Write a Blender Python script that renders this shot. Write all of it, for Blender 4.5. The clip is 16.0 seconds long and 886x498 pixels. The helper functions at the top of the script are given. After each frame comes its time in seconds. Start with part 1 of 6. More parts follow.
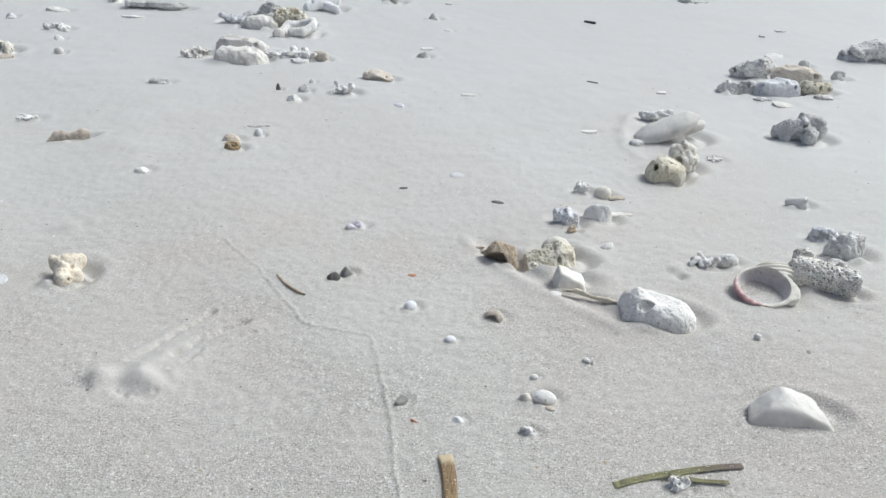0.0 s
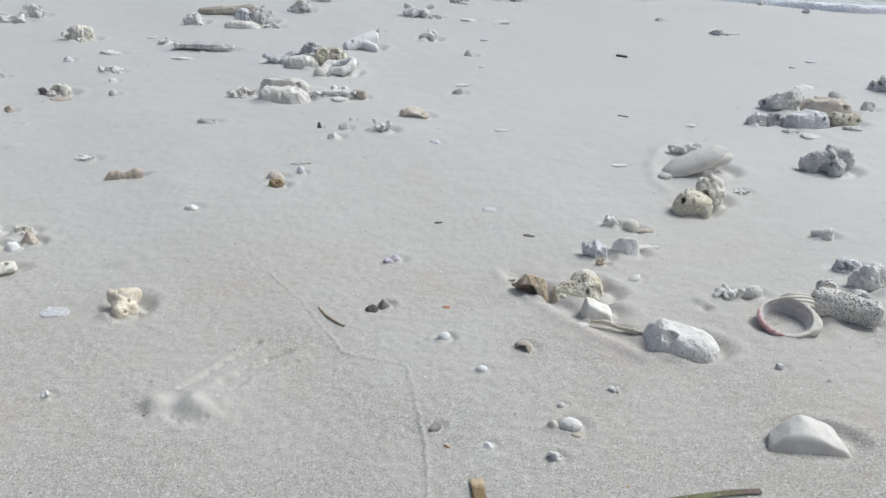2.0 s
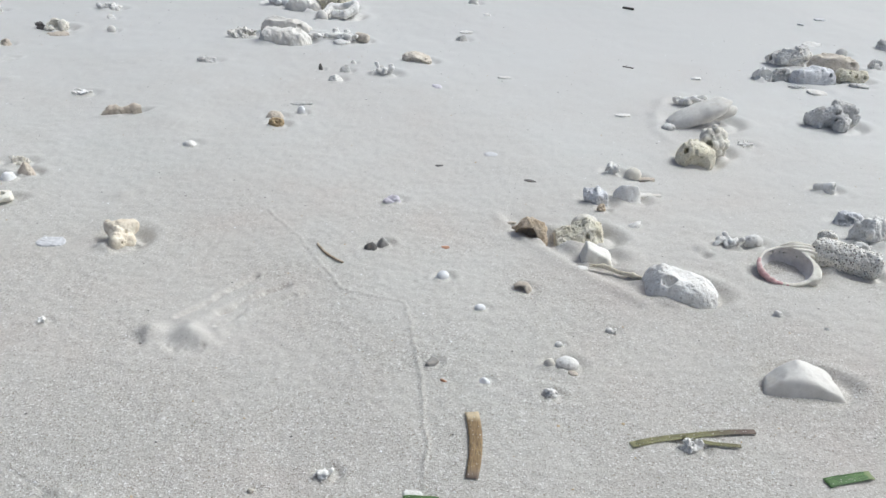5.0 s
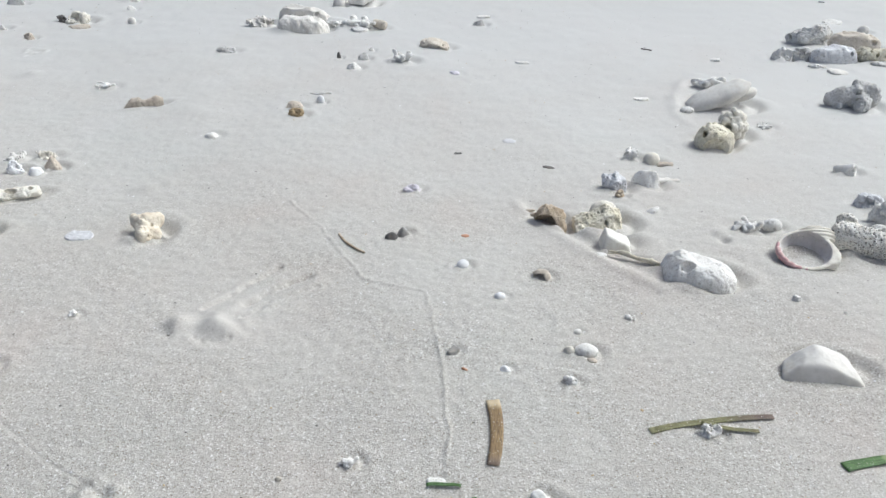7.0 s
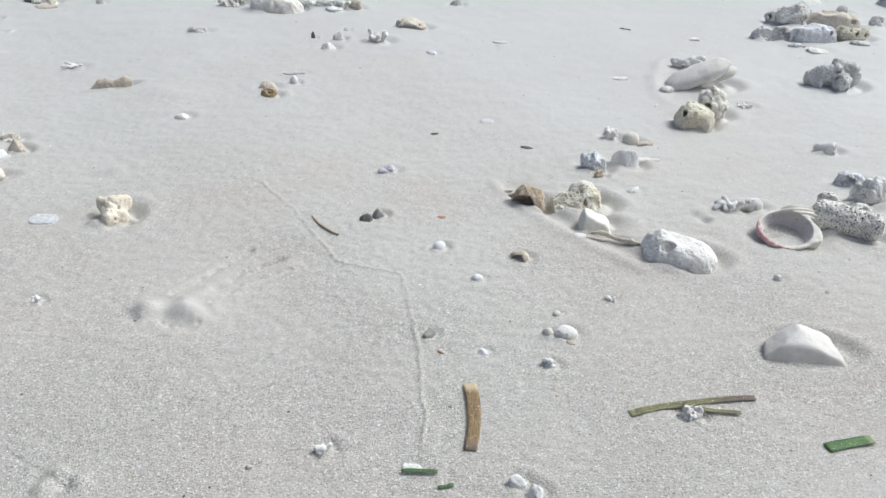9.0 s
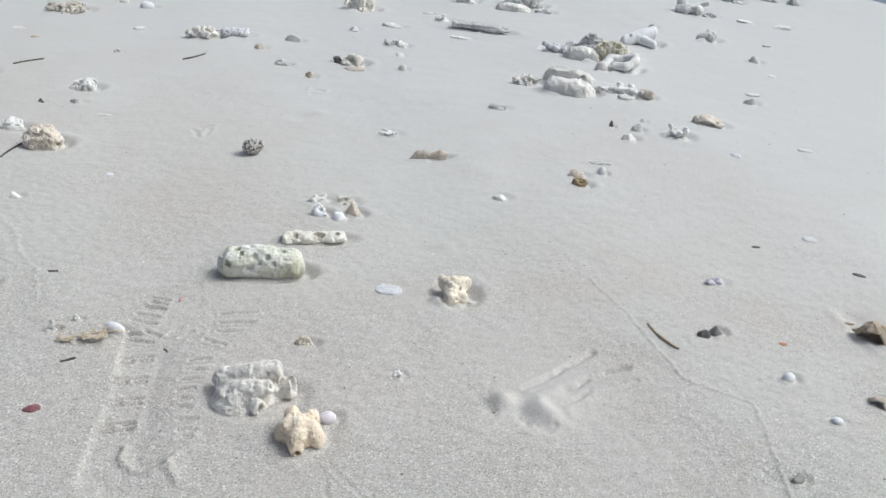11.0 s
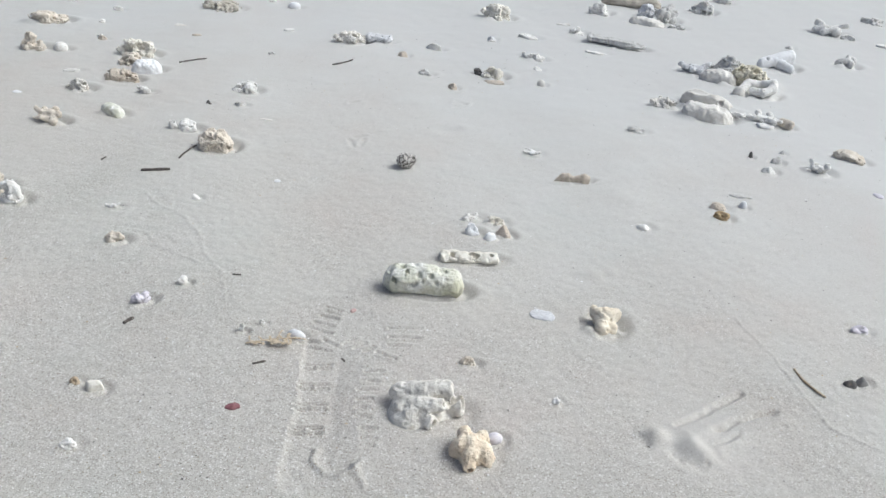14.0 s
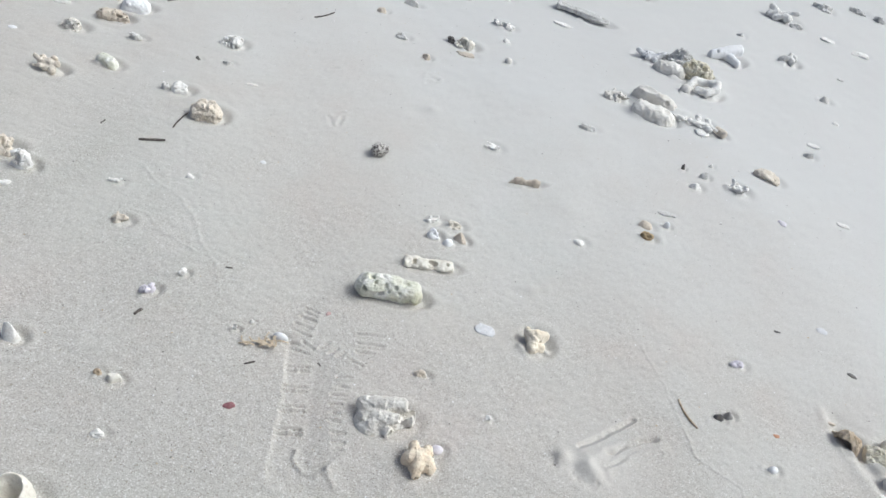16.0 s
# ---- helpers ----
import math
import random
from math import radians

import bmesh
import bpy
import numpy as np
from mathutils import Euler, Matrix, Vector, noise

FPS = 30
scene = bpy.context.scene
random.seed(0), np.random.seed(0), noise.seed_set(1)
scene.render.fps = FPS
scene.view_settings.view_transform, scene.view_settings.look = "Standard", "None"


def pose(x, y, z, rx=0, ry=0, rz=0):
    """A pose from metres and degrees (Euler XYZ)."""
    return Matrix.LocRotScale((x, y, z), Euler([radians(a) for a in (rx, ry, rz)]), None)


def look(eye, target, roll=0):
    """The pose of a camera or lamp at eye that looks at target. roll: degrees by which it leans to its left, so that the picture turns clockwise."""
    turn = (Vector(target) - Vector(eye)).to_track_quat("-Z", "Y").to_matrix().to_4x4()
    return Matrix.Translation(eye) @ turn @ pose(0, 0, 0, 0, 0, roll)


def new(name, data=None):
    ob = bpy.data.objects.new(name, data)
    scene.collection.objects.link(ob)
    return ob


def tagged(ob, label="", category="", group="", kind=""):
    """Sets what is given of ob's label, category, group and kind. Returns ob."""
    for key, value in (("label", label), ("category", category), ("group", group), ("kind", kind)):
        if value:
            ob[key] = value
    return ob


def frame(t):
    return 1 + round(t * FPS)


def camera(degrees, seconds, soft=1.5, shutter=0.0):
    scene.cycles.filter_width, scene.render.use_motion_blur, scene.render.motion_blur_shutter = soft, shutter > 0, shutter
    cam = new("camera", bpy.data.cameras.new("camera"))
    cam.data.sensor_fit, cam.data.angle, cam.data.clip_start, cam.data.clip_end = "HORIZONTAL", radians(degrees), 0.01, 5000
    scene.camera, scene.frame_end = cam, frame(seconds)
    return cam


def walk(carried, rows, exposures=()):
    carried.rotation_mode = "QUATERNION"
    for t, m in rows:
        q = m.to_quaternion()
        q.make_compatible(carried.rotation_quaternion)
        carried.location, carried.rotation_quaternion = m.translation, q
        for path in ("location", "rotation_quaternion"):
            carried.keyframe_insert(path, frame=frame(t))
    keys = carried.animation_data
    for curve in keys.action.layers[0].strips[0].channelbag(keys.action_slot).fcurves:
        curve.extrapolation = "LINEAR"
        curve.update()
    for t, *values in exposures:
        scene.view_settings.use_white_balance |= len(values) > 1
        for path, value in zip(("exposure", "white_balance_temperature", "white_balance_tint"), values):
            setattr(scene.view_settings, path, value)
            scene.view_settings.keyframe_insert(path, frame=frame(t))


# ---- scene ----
cam = camera(54.4, 16.0)
PATH = [
    (0, (0.063, 0.072, 0.478), (-0.022, 1.827, -0.477), 2.1),
    (0.5, (0.06, 0.059, 0.485), (-0.074, 1.821, -0.452), 1.0),
    (1, (0.059, 0.037, 0.512), (-0.139, 1.816, -0.38), -0.4),
    (1.5, (0.065, 0.033, 0.508), (-0.137, 1.813, -0.381), -0.2),
    (2, (0.073, 0.034, 0.508), (-0.107, 1.81, -0.395), 0.4),
    (2.5, (0.069, 0.034, 0.499), (-0.089, 1.802, -0.423), 1.4),
    (3, (0.067, 0.036, 0.491), (-0.085, 1.792, -0.454), 1.8),
    (3.5, (0.068, 0.034, 0.484), (-0.085, 1.778, -0.483), 1.8),
    (4, (0.066, 0.034, 0.482), (-0.089, 1.771, -0.496), 2.0),
    (6.5, (0.076, 0.018, 0.496), (-0.122, 1.744, -0.496), 1.3),
    (7, (0.071, 0.023, 0.499), (-0.138, 1.728, -0.526), 0.6),
    (7.5, (0.065, 0.033, 0.488), (-0.13, 1.728, -0.556), 0.5),
    (8, (0.078, 0.036, 0.485), (-0.083, 1.73, -0.565), 0.9),
    (8.5, (0.079, 0.041, 0.482), (-0.067, 1.732, -0.575), 1.1),
    (9, (0.074, 0.039, 0.484), (-0.088, 1.732, -0.568), 1.0),
    (9.5, (0.057, 0.034, 0.49), (-0.145, 1.734, -0.544), 0.8),
    (9.8, (0.021, 0.036, 0.498), (-0.258, 1.738, -0.514), 0.4),
    (9.9, (-0.003, 0.035, 0.506), (-0.316, 1.732, -0.505), 0.6),
    (10, (-0.03, 0.032, 0.515), (-0.39, 1.722, -0.492), 0.5),
    (10.2, (-0.059, 0.027, 0.521), (-0.491, 1.707, -0.474), 0.9),
    (12.3, (-0.161, 0.009, 0.562), (-0.788, 1.671, -0.358), 1.7),
    (12.5, (-0.158, -0.008, 0.567), (-0.811, 1.649, -0.343), 0.6),
    (13, (-0.163, -0.026, 0.56), (-0.857, 1.621, -0.336), 0.1),
    (13.5, (-0.167, -0.042, 0.565), (-0.88, 1.597, -0.333), 1.6),
    (14, (-0.196, -0.045, 0.606), (-0.913, 1.53, -0.396), 3.3),
    (14.5, (-0.244, -0.03, 0.717), (-0.83, 1.457, -0.484), 6.7),
    (15, (-0.26, -0.062, 0.795), (-0.71, 1.388, -0.508), 11.4),
    (15.5, (-0.258, -0.094, 0.854), (-0.68, 1.364, -0.448), 13.6),
    (16, (-0.246, -0.092, 0.912), (-0.722, 1.372, -0.365), 12.9),
]
walk(cam, [(t, look(eye, target, roll)) for t, eye, target, roll in PATH],
     exposures=[(0.0, -0.59, 5690, 1), (0.5, -0.58, 5690, 1), (1.0, -0.74, 5690, 1), (1.5, -0.77, 5690, 1), (3.5, -0.70, 5690, 1), (7.0, -0.53, 5690, 1), (9.0, -0.52, 5690, 1), (10.2, -0.57, 5690, 1), (12.5, -0.64, 5690, 1), (14.5, -0.58, 5690, 1), (16.0, -0.56, 5690, 1)])

# ---- light ----
SUN_AZ, SUN_EL = 62.0, 52.0          # degrees: from the sea ahead towards the right, and above the horizon
world = bpy.data.worlds.new("sky")
scene.world = world
world.use_nodes = True
_wn = world.node_tree.nodes
_sky = _wn.new("ShaderNodeTexSky")
_sky.sky_type = "NISHITA"
_sky.sun_disc = False
_sky.sun_elevation = radians(SUN_EL)
_sky.sun_rotation = radians(SUN_AZ)
_sky.air_density, _sky.dust_density, _sky.ozone_density = 0.45, 8.5, 0.6
_bg = _wn["Background"]
_bg.inputs["Strength"].default_value = 0.190
world.node_tree.links.new(_sky.outputs["Color"], _bg.inputs["Color"])
sun_data = bpy.data.lights.new("sun", "SUN")
sun_data.energy, sun_data.angle, sun_data.color = 1.50, radians(24), (1.0, 0.96, 0.91)
sun = new("sun", sun_data)
_to = Vector((math.sin(radians(SUN_AZ)) * math.cos(radians(SUN_EL)), math.cos(radians(SUN_AZ)) * math.cos(radians(SUN_EL)), math.sin(radians(SUN_EL))))
sun.matrix_world = look(_to * 20, (0, 0, 0))

# ---- materials ----


class Nodes:
    """Short-hand for a node material."""

    def __init__(self, name, rough=0.85):
        self.mat = bpy.data.materials.new(name)
        self.mat.use_nodes = True
        self.t = self.mat.node_tree
        self.bsdf = self.t.nodes["Principled BSDF"]
        self.bsdf.inputs["Roughness"].default_value = rough
        self.co = self.t.nodes.new("ShaderNodeTexCoord")

    def link(self, a, b):
        self.t.links.new(a, b)

    def vec(self, shift=True):
        """Object coordinates in metres, moved by each object's own random number."""
        if not shift:
            return self.co.outputs["Object"]
        info = self.t.nodes.new("ShaderNodeObjectInfo")
        add = self.t.nodes.new("ShaderNodeVectorMath")
        mul = self.t.nodes.new("ShaderNodeMath")
        mul.operation = "MULTIPLY"
        mul.inputs[1].default_value = 7.0
        self.link(info.outputs["Random"], mul.inputs[0])
        self.link(self.co.outputs["Object"], add.inputs[0])
        self.link(mul.outputs[0], add.inputs[1])
        return add.outputs[0]

    def noise(self, v, scale, detail=4.0, rough=0.6):
        n = self.t.nodes.new("ShaderNodeTexNoise")
        n.inputs["Scale"].default_value, n.inputs["Detail"].default_value, n.inputs["Roughness"].default_value = scale, detail, rough
        self.link(v, n.inputs["Vector"])
        return n.outputs["Fac"]

    def voronoi(self, v, scale, feature="F1"):
        n = self.t.nodes.new("ShaderNodeTexVoronoi")
        n.feature = feature
        n.inputs["Scale"].default_value = scale
        self.link(v, n.inputs["Vector"])
        return n

    def ramp(self, fac, *stops):
        n = self.t.nodes.new("ShaderNodeValToRGB")
        e = n.color_ramp.elements
        while len(e) < len(stops):
            e.new(0.5)
        for el, (p, c) in zip(e, stops):
            el.position = p
            el.color = (*c, 1) if isinstance(c, tuple) else (c, c, c, 1)
        self.link(fac, n.inputs[0])
        return n.outputs[0]

    def mix(self, fac, a, b, blend="MIX"):
        n = self.t.nodes.new("ShaderNodeMix")
        n.data_type, n.blend_type = "RGBA", blend
        for s, v in ((n.inputs[0], fac), (n.inputs[6], a), (n.inputs[7], b)):
            if isinstance(v, tuple):
                s.default_value = (*v, 1)
            elif isinstance(v, float):
                s.default_value = v
            else:
                self.link(v, s)
        return n.outputs[2]

    def math(self, op, a, b=0.0, clamp=False):
        n = self.t.nodes.new("ShaderNodeMath")
        n.operation, n.use_clamp = op, clamp
        for s, v in ((n.inputs[0], a), (n.inputs[1], b)):
            if isinstance(v, float):
                s.default_value = v
            else:
                self.link(v, s)
        return n.outputs[0]

    def bump(self, height, metres, normal=None, strength=1.0):
        n = self.t.nodes.new("ShaderNodeBump")
        n.inputs["Distance"].default_value = metres
        if isinstance(strength, float):
            n.inputs["Strength"].default_value = strength
        else:
            self.link(strength, n.inputs["Strength"])
        self.link(height, n.inputs["Height"])
        if normal is not None:
            self.link(normal, n.inputs["Normal"])
        return n.outputs[0]


def mineral(name, light, mid, dark, pits=0.0, size=1.0, rough=0.88, stain=0.5, tint=None, relief=0.7):
    """Worn coral or stone: a light skin, broad stains, fine grain, small pores coloured dark inside."""
    k = Nodes(name, rough)
    v = k.vec()
    broad = k.noise(v, 70 / size, 5.0, 0.62)
    fine = k.noise(v, 420 / size, 4.0, 0.7)
    col = k.mix(k.ramp(broad, (0.5 - 0.22 * stain, 0.0), (0.62, 1.0)), mid, light)
    col = k.mix(k.ramp(fine, (0.34, 0.32), (0.50, 0.0)), col, dark)
    blot = k.noise(v, 120 / size, 3.0, 0.7)
    warm = k.mix(0.55, mid, (0.44, 0.35, 0.23))
    col = k.mix(k.math("MULTIPLY", k.ramp(blot, (0.56, 0.0), (0.70, 1.0)), 0.20 + 0.35 * stain), col, warm)
    dots = k.noise(v, 700 / size, 2.0)
    col = k.mix(k.math("MULTIPLY", k.ramp(dots, (0.25, 1.0), (0.34, 0.0)), 0.35 + 0.4 * pits), col, dark)
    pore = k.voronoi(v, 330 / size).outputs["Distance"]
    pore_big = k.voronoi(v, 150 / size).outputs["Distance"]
    h = k.math("ADD", k.math("MULTIPLY", fine, 0.6), broad)
    if pits:
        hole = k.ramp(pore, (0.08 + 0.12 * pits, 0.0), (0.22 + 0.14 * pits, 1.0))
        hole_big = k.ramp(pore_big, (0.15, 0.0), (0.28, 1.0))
        # dark pore insides, as if shaded, are put into the colour besides the bump
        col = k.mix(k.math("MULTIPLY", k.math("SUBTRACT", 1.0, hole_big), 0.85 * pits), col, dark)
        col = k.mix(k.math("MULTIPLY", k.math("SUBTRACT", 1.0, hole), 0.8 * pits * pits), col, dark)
        h = k.math("ADD", h, k.math("MULTIPLY", hole_big, 1.2 * pits))
        h = k.math("ADD", h, k.math("MULTIPLY", hole, 0.6 * pits))
    if tint:
        sep = k.t.nodes.new("ShaderNodeSeparateXYZ")
        k.link(k.co.outputs["Object"], sep.inputs[0])
        growth = k.math("ADD", k.math("MULTIPLY", sep.outputs["X"], 7.0), k.math("MULTIPLY", sep.outputs["Y"], -9.0))
        growth = k.math("ADD", growth, k.noise(v, 38, 4.0))
        col = k.mix(k.math("MULTIPLY", k.ramp(growth, (0.62, 0.0), (1.0, 1.0)), 0.60), col, tint)
    k.link(col, k.bsdf.inputs["Base Color"])
    k.link(k.bump(h, 0.0011 * size * relief), k.bsdf.inputs["Normal"])
    return k.mat


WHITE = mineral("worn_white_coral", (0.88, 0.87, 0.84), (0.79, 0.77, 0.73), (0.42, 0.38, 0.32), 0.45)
IVORY = mineral("cream_white_coral", (0.87, 0.85, 0.79), (0.82, 0.79, 0.72), (0.62, 0.58, 0.50), 0.0, stain=0.3, relief=0.3)
PURE = mineral("bleached_coral", (0.86, 0.86, 0.87), (0.80, 0.80, 0.80), (0.62, 0.61, 0.60), 0.0, stain=0.3, relief=0.4)
FLESH = mineral("ivory_coral", (0.86, 0.79, 0.66), (0.80, 0.71, 0.56), (0.52, 0.43, 0.31), 0.3)
CREAM = mineral("cream_coral", (0.83, 0.80, 0.72), (0.76, 0.72, 0.63), (0.52, 0.47, 0.38), 0.2)
CREAMTAN = mineral("cream_tan_coral", (0.76, 0.70, 0.61), (0.66, 0.59, 0.49), (0.32, 0.27, 0.21), 0.5)
YELLOW = mineral("yellow_cream_coral", (0.86, 0.77, 0.62), (0.79, 0.66, 0.50), (0.46, 0.35, 0.20), 0.45)
TAN = mineral("tan_coral", (0.67, 0.60, 0.51), (0.55, 0.48, 0.395), (0.24, 0.20, 0.155), 0.5)
AMBER = mineral("amber_coral", (0.58, 0.46, 0.29), (0.42, 0.31, 0.17), (0.16, 0.11, 0.06), 0.4)
OLIVE = mineral("olive_coral", (0.80, 0.76, 0.64), (0.68, 0.63, 0.48), (0.28, 0.23, 0.15), 0.45)
BROWN = mineral("rusty_coral", (0.66, 0.56, 0.43), (0.43, 0.34, 0.235), (0.16, 0.115, 0.075), 0.5)
GREY = mineral("grey_coral", (0.82, 0.81, 0.78), (0.68, 0.66, 0.62), (0.26, 0.24, 0.21), 0.45, 1.2, stain=0.7)
DGREY = mineral("dark_grey_coral", (0.68, 0.67, 0.65), (0.55, 0.54, 0.51), (0.20, 0.175, 0.16), 0.4, 1.2, stain=0.8)
BLUEGREY = mineral("blue_white_coral", (0.84, 0.84, 0.85), (0.66, 0.66, 0.67), (0.25, 0.25, 0.25), 0.5, 1.2)
TUBEGREY = mineral("tubular_coral", (0.82, 0.79, 0.73), (0.66, 0.63, 0.57), (0.22, 0.19, 0.15), 0.4, 1.3, stain=0.8)
DULL = mineral("dull_shell", (0.68, 0.68, 0.69), (0.60, 0.60, 0.61), (0.44, 0.43, 0.42), 0.0, rough=0.5)
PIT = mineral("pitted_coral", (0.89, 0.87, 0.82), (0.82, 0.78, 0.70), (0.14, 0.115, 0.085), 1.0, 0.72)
ALGAE = mineral("algae_tinged_coral", (0.82, 0.81, 0.76), (0.66, 0.66, 0.55), (0.22, 0.21, 0.14), 0.25, 1.6, tint=(0.52, 0.50, 0.29))
STONE = mineral("pale_smooth_stone", (0.78, 0.755, 0.71), (0.71, 0.68, 0.625), (0.54, 0.51, 0.46), 0.0, 2.4, stain=0.5, relief=0.12)
DARK = mineral("dark_stone", (0.17, 0.16, 0.15), (0.11, 0.105, 0.10), (0.05, 0.05, 0.05), 0.0)
SLATE = mineral("mid_grey_stone", (0.36, 0.35, 0.33), (0.27, 0.26, 0.245), (0.12, 0.115, 0.11), 0.0)
LILAC = mineral("lilac_shell", (0.78, 0.75, 0.79), (0.67, 0.63, 0.69), (0.38, 0.34, 0.39), 0.1, rough=0.5)
ORANGE = mineral("orange_shell", (0.52, 0.27, 0.16), (0.44, 0.21, 0.12), (0.24, 0.11, 0.06), 0.0, rough=0.5)
RED = mineral("wine_red_shell", (0.34, 0.16, 0.17), (0.20, 0.075, 0.085), (0.08, 0.03, 0.035), 0.0, rough=0.4)
SANDY = mineral("crusted_sand", (0.60, 0.56, 0.49), (0.50, 0.46, 0.39), (0.28, 0.25, 0.20), 0.8, 0.8)
WOOD = mineral("weathered_wood", (0.54, 0.50, 0.43), (0.43, 0.385, 0.32), (0.16, 0.135, 0.11), 0.0, rough=0.8)
ROSE = mineral("dull_rose_shell", (0.58, 0.44, 0.41), (0.46, 0.31, 0.29), (0.26, 0.15, 0.14), 0.2, rough=0.5)
PINK = mineral("pink_shell_lip", (0.68, 0.48, 0.46), (0.54, 0.27, 0.28), (0.30, 0.10, 0.12), 0.0, rough=0.45)
NACRE = mineral("shell_inside", (0.82, 0.79, 0.76), (0.74, 0.70, 0.66), (0.40, 0.36, 0.32), 0.0, 2.0, rough=0.4)


def plant(name, light, mid, dark, rough=0.62, ends=()):
    """A wet strap leaf with lengthwise streaks, sand grains stuck to it, and ends (from x, to x, colour) that faded."""
    k = Nodes(name, rough)
    v = k.vec()
    m = k.t.nodes.new("ShaderNodeMapping")
    m.inputs["Scale"].default_value = (0.12, 1.0, 1.0)
    k.link(v, m.inputs["Vector"])
    streak = k.noise(m.outputs[0], 900, 3.0)
    broad = k.noise(v, 60, 4.0)
    col = k.mix(k.ramp(broad, (0.38, 0.0), (0.62, 1.0)), mid, light)
    col = k.mix(k.ramp(streak, (0.36, 0.8), (0.5, 0.0)), col, dark)
    if ends:
        sep = k.t.nodes.new("ShaderNodeSeparateXYZ")
        k.link(k.co.outputs["Object"], sep.inputs[0])
        ragged = k.math("ADD", sep.outputs["X"], k.math("MULTIPLY", k.math("SUBTRACT", k.noise(v, 260, 3.0), 0.5), 0.008))
        for x0, x1, tone in ends:
            col = k.mix(k.math("DIVIDE", k.math("SUBTRACT", ragged, x0), x1 - x0, True), col, tone)
    stuck = k.ramp(k.noise(v, 620, 1.0), (0.68, 0.0), (0.72, 1.0))
    col = k.mix(k.math("MULTIPLY", stuck, 0.8), col, (0.66, 0.63, 0.57))
    k.link(col, k.bsdf.inputs["Base Color"])
    k.link(k.bump(streak, 0.0004), k.bsdf.inputs["Normal"])
    return k.mat


GREEN = plant("green_seagrass", (0.11, 0.20, 0.06), (0.07, 0.145, 0.04), (0.035, 0.065, 0.02), ends=((0.0145, 0.0175, (0.22, 0.27, 0.12)),))
DRYGREEN = plant("fading_seagrass", (0.23, 0.22, 0.10), (0.155, 0.15, 0.065), (0.08, 0.07, 0.035), ends=((0.012, 0.045, (0.13, 0.095, 0.075)), (-0.0505, -0.0535, (0.55, 0.52, 0.28))))
RUST = plant("brown_seagrass", (0.30, 0.21, 0.10), (0.22, 0.145, 0.07), (0.11, 0.07, 0.035), ends=((-0.026, -0.033, (0.56, 0.46, 0.30)), (0.024, 0.036, (0.20, 0.15, 0.11))))
TWIG = plant("dark_twig", (0.12, 0.10, 0.085), (0.075, 0.063, 0.055), (0.035, 0.03, 0.028), 0.7)
WEED = plant("tan_seaweed", (0.62, 0.53, 0.40), (0.52, 0.42, 0.29), (0.34, 0.26, 0.17), 0.6)


def striped_shell():
    """Pale shell with broken dark bands."""
    k = Nodes("banded_shell", 0.5)
    v = k.vec(False)
    w = k.t.nodes.new("ShaderNodeTexWave")
    w.wave_type, w.bands_direction = "BANDS", "DIAGONAL"
    w.inputs["Scale"].default_value, w.inputs["Distortion"].default_value = 95, 9.0
    w.inputs["Detail"].default_value, w.inputs["Detail Scale"].default_value = 3.0, 3.0
    k.link(v, w.inputs["Vector"])
    patch = k.noise(v, 210, 3.0)
    m = k.math("MULTIPLY", w.outputs["Fac"], k.ramp(patch, (0.35, 0.25), (0.55, 1.0)))
    col = k.mix(k.ramp(m, (0.30, 0.0), (0.42, 1.0)), (0.66, 0.63, 0.58), (0.11, 0.095, 0.085))
    k.link(col, k.bsdf.inputs["Base Color"])
    k.link(k.bump(patch, 0.0008), k.bsdf.inputs["Normal"])
    return k.mat


BANDED = striped_shell()


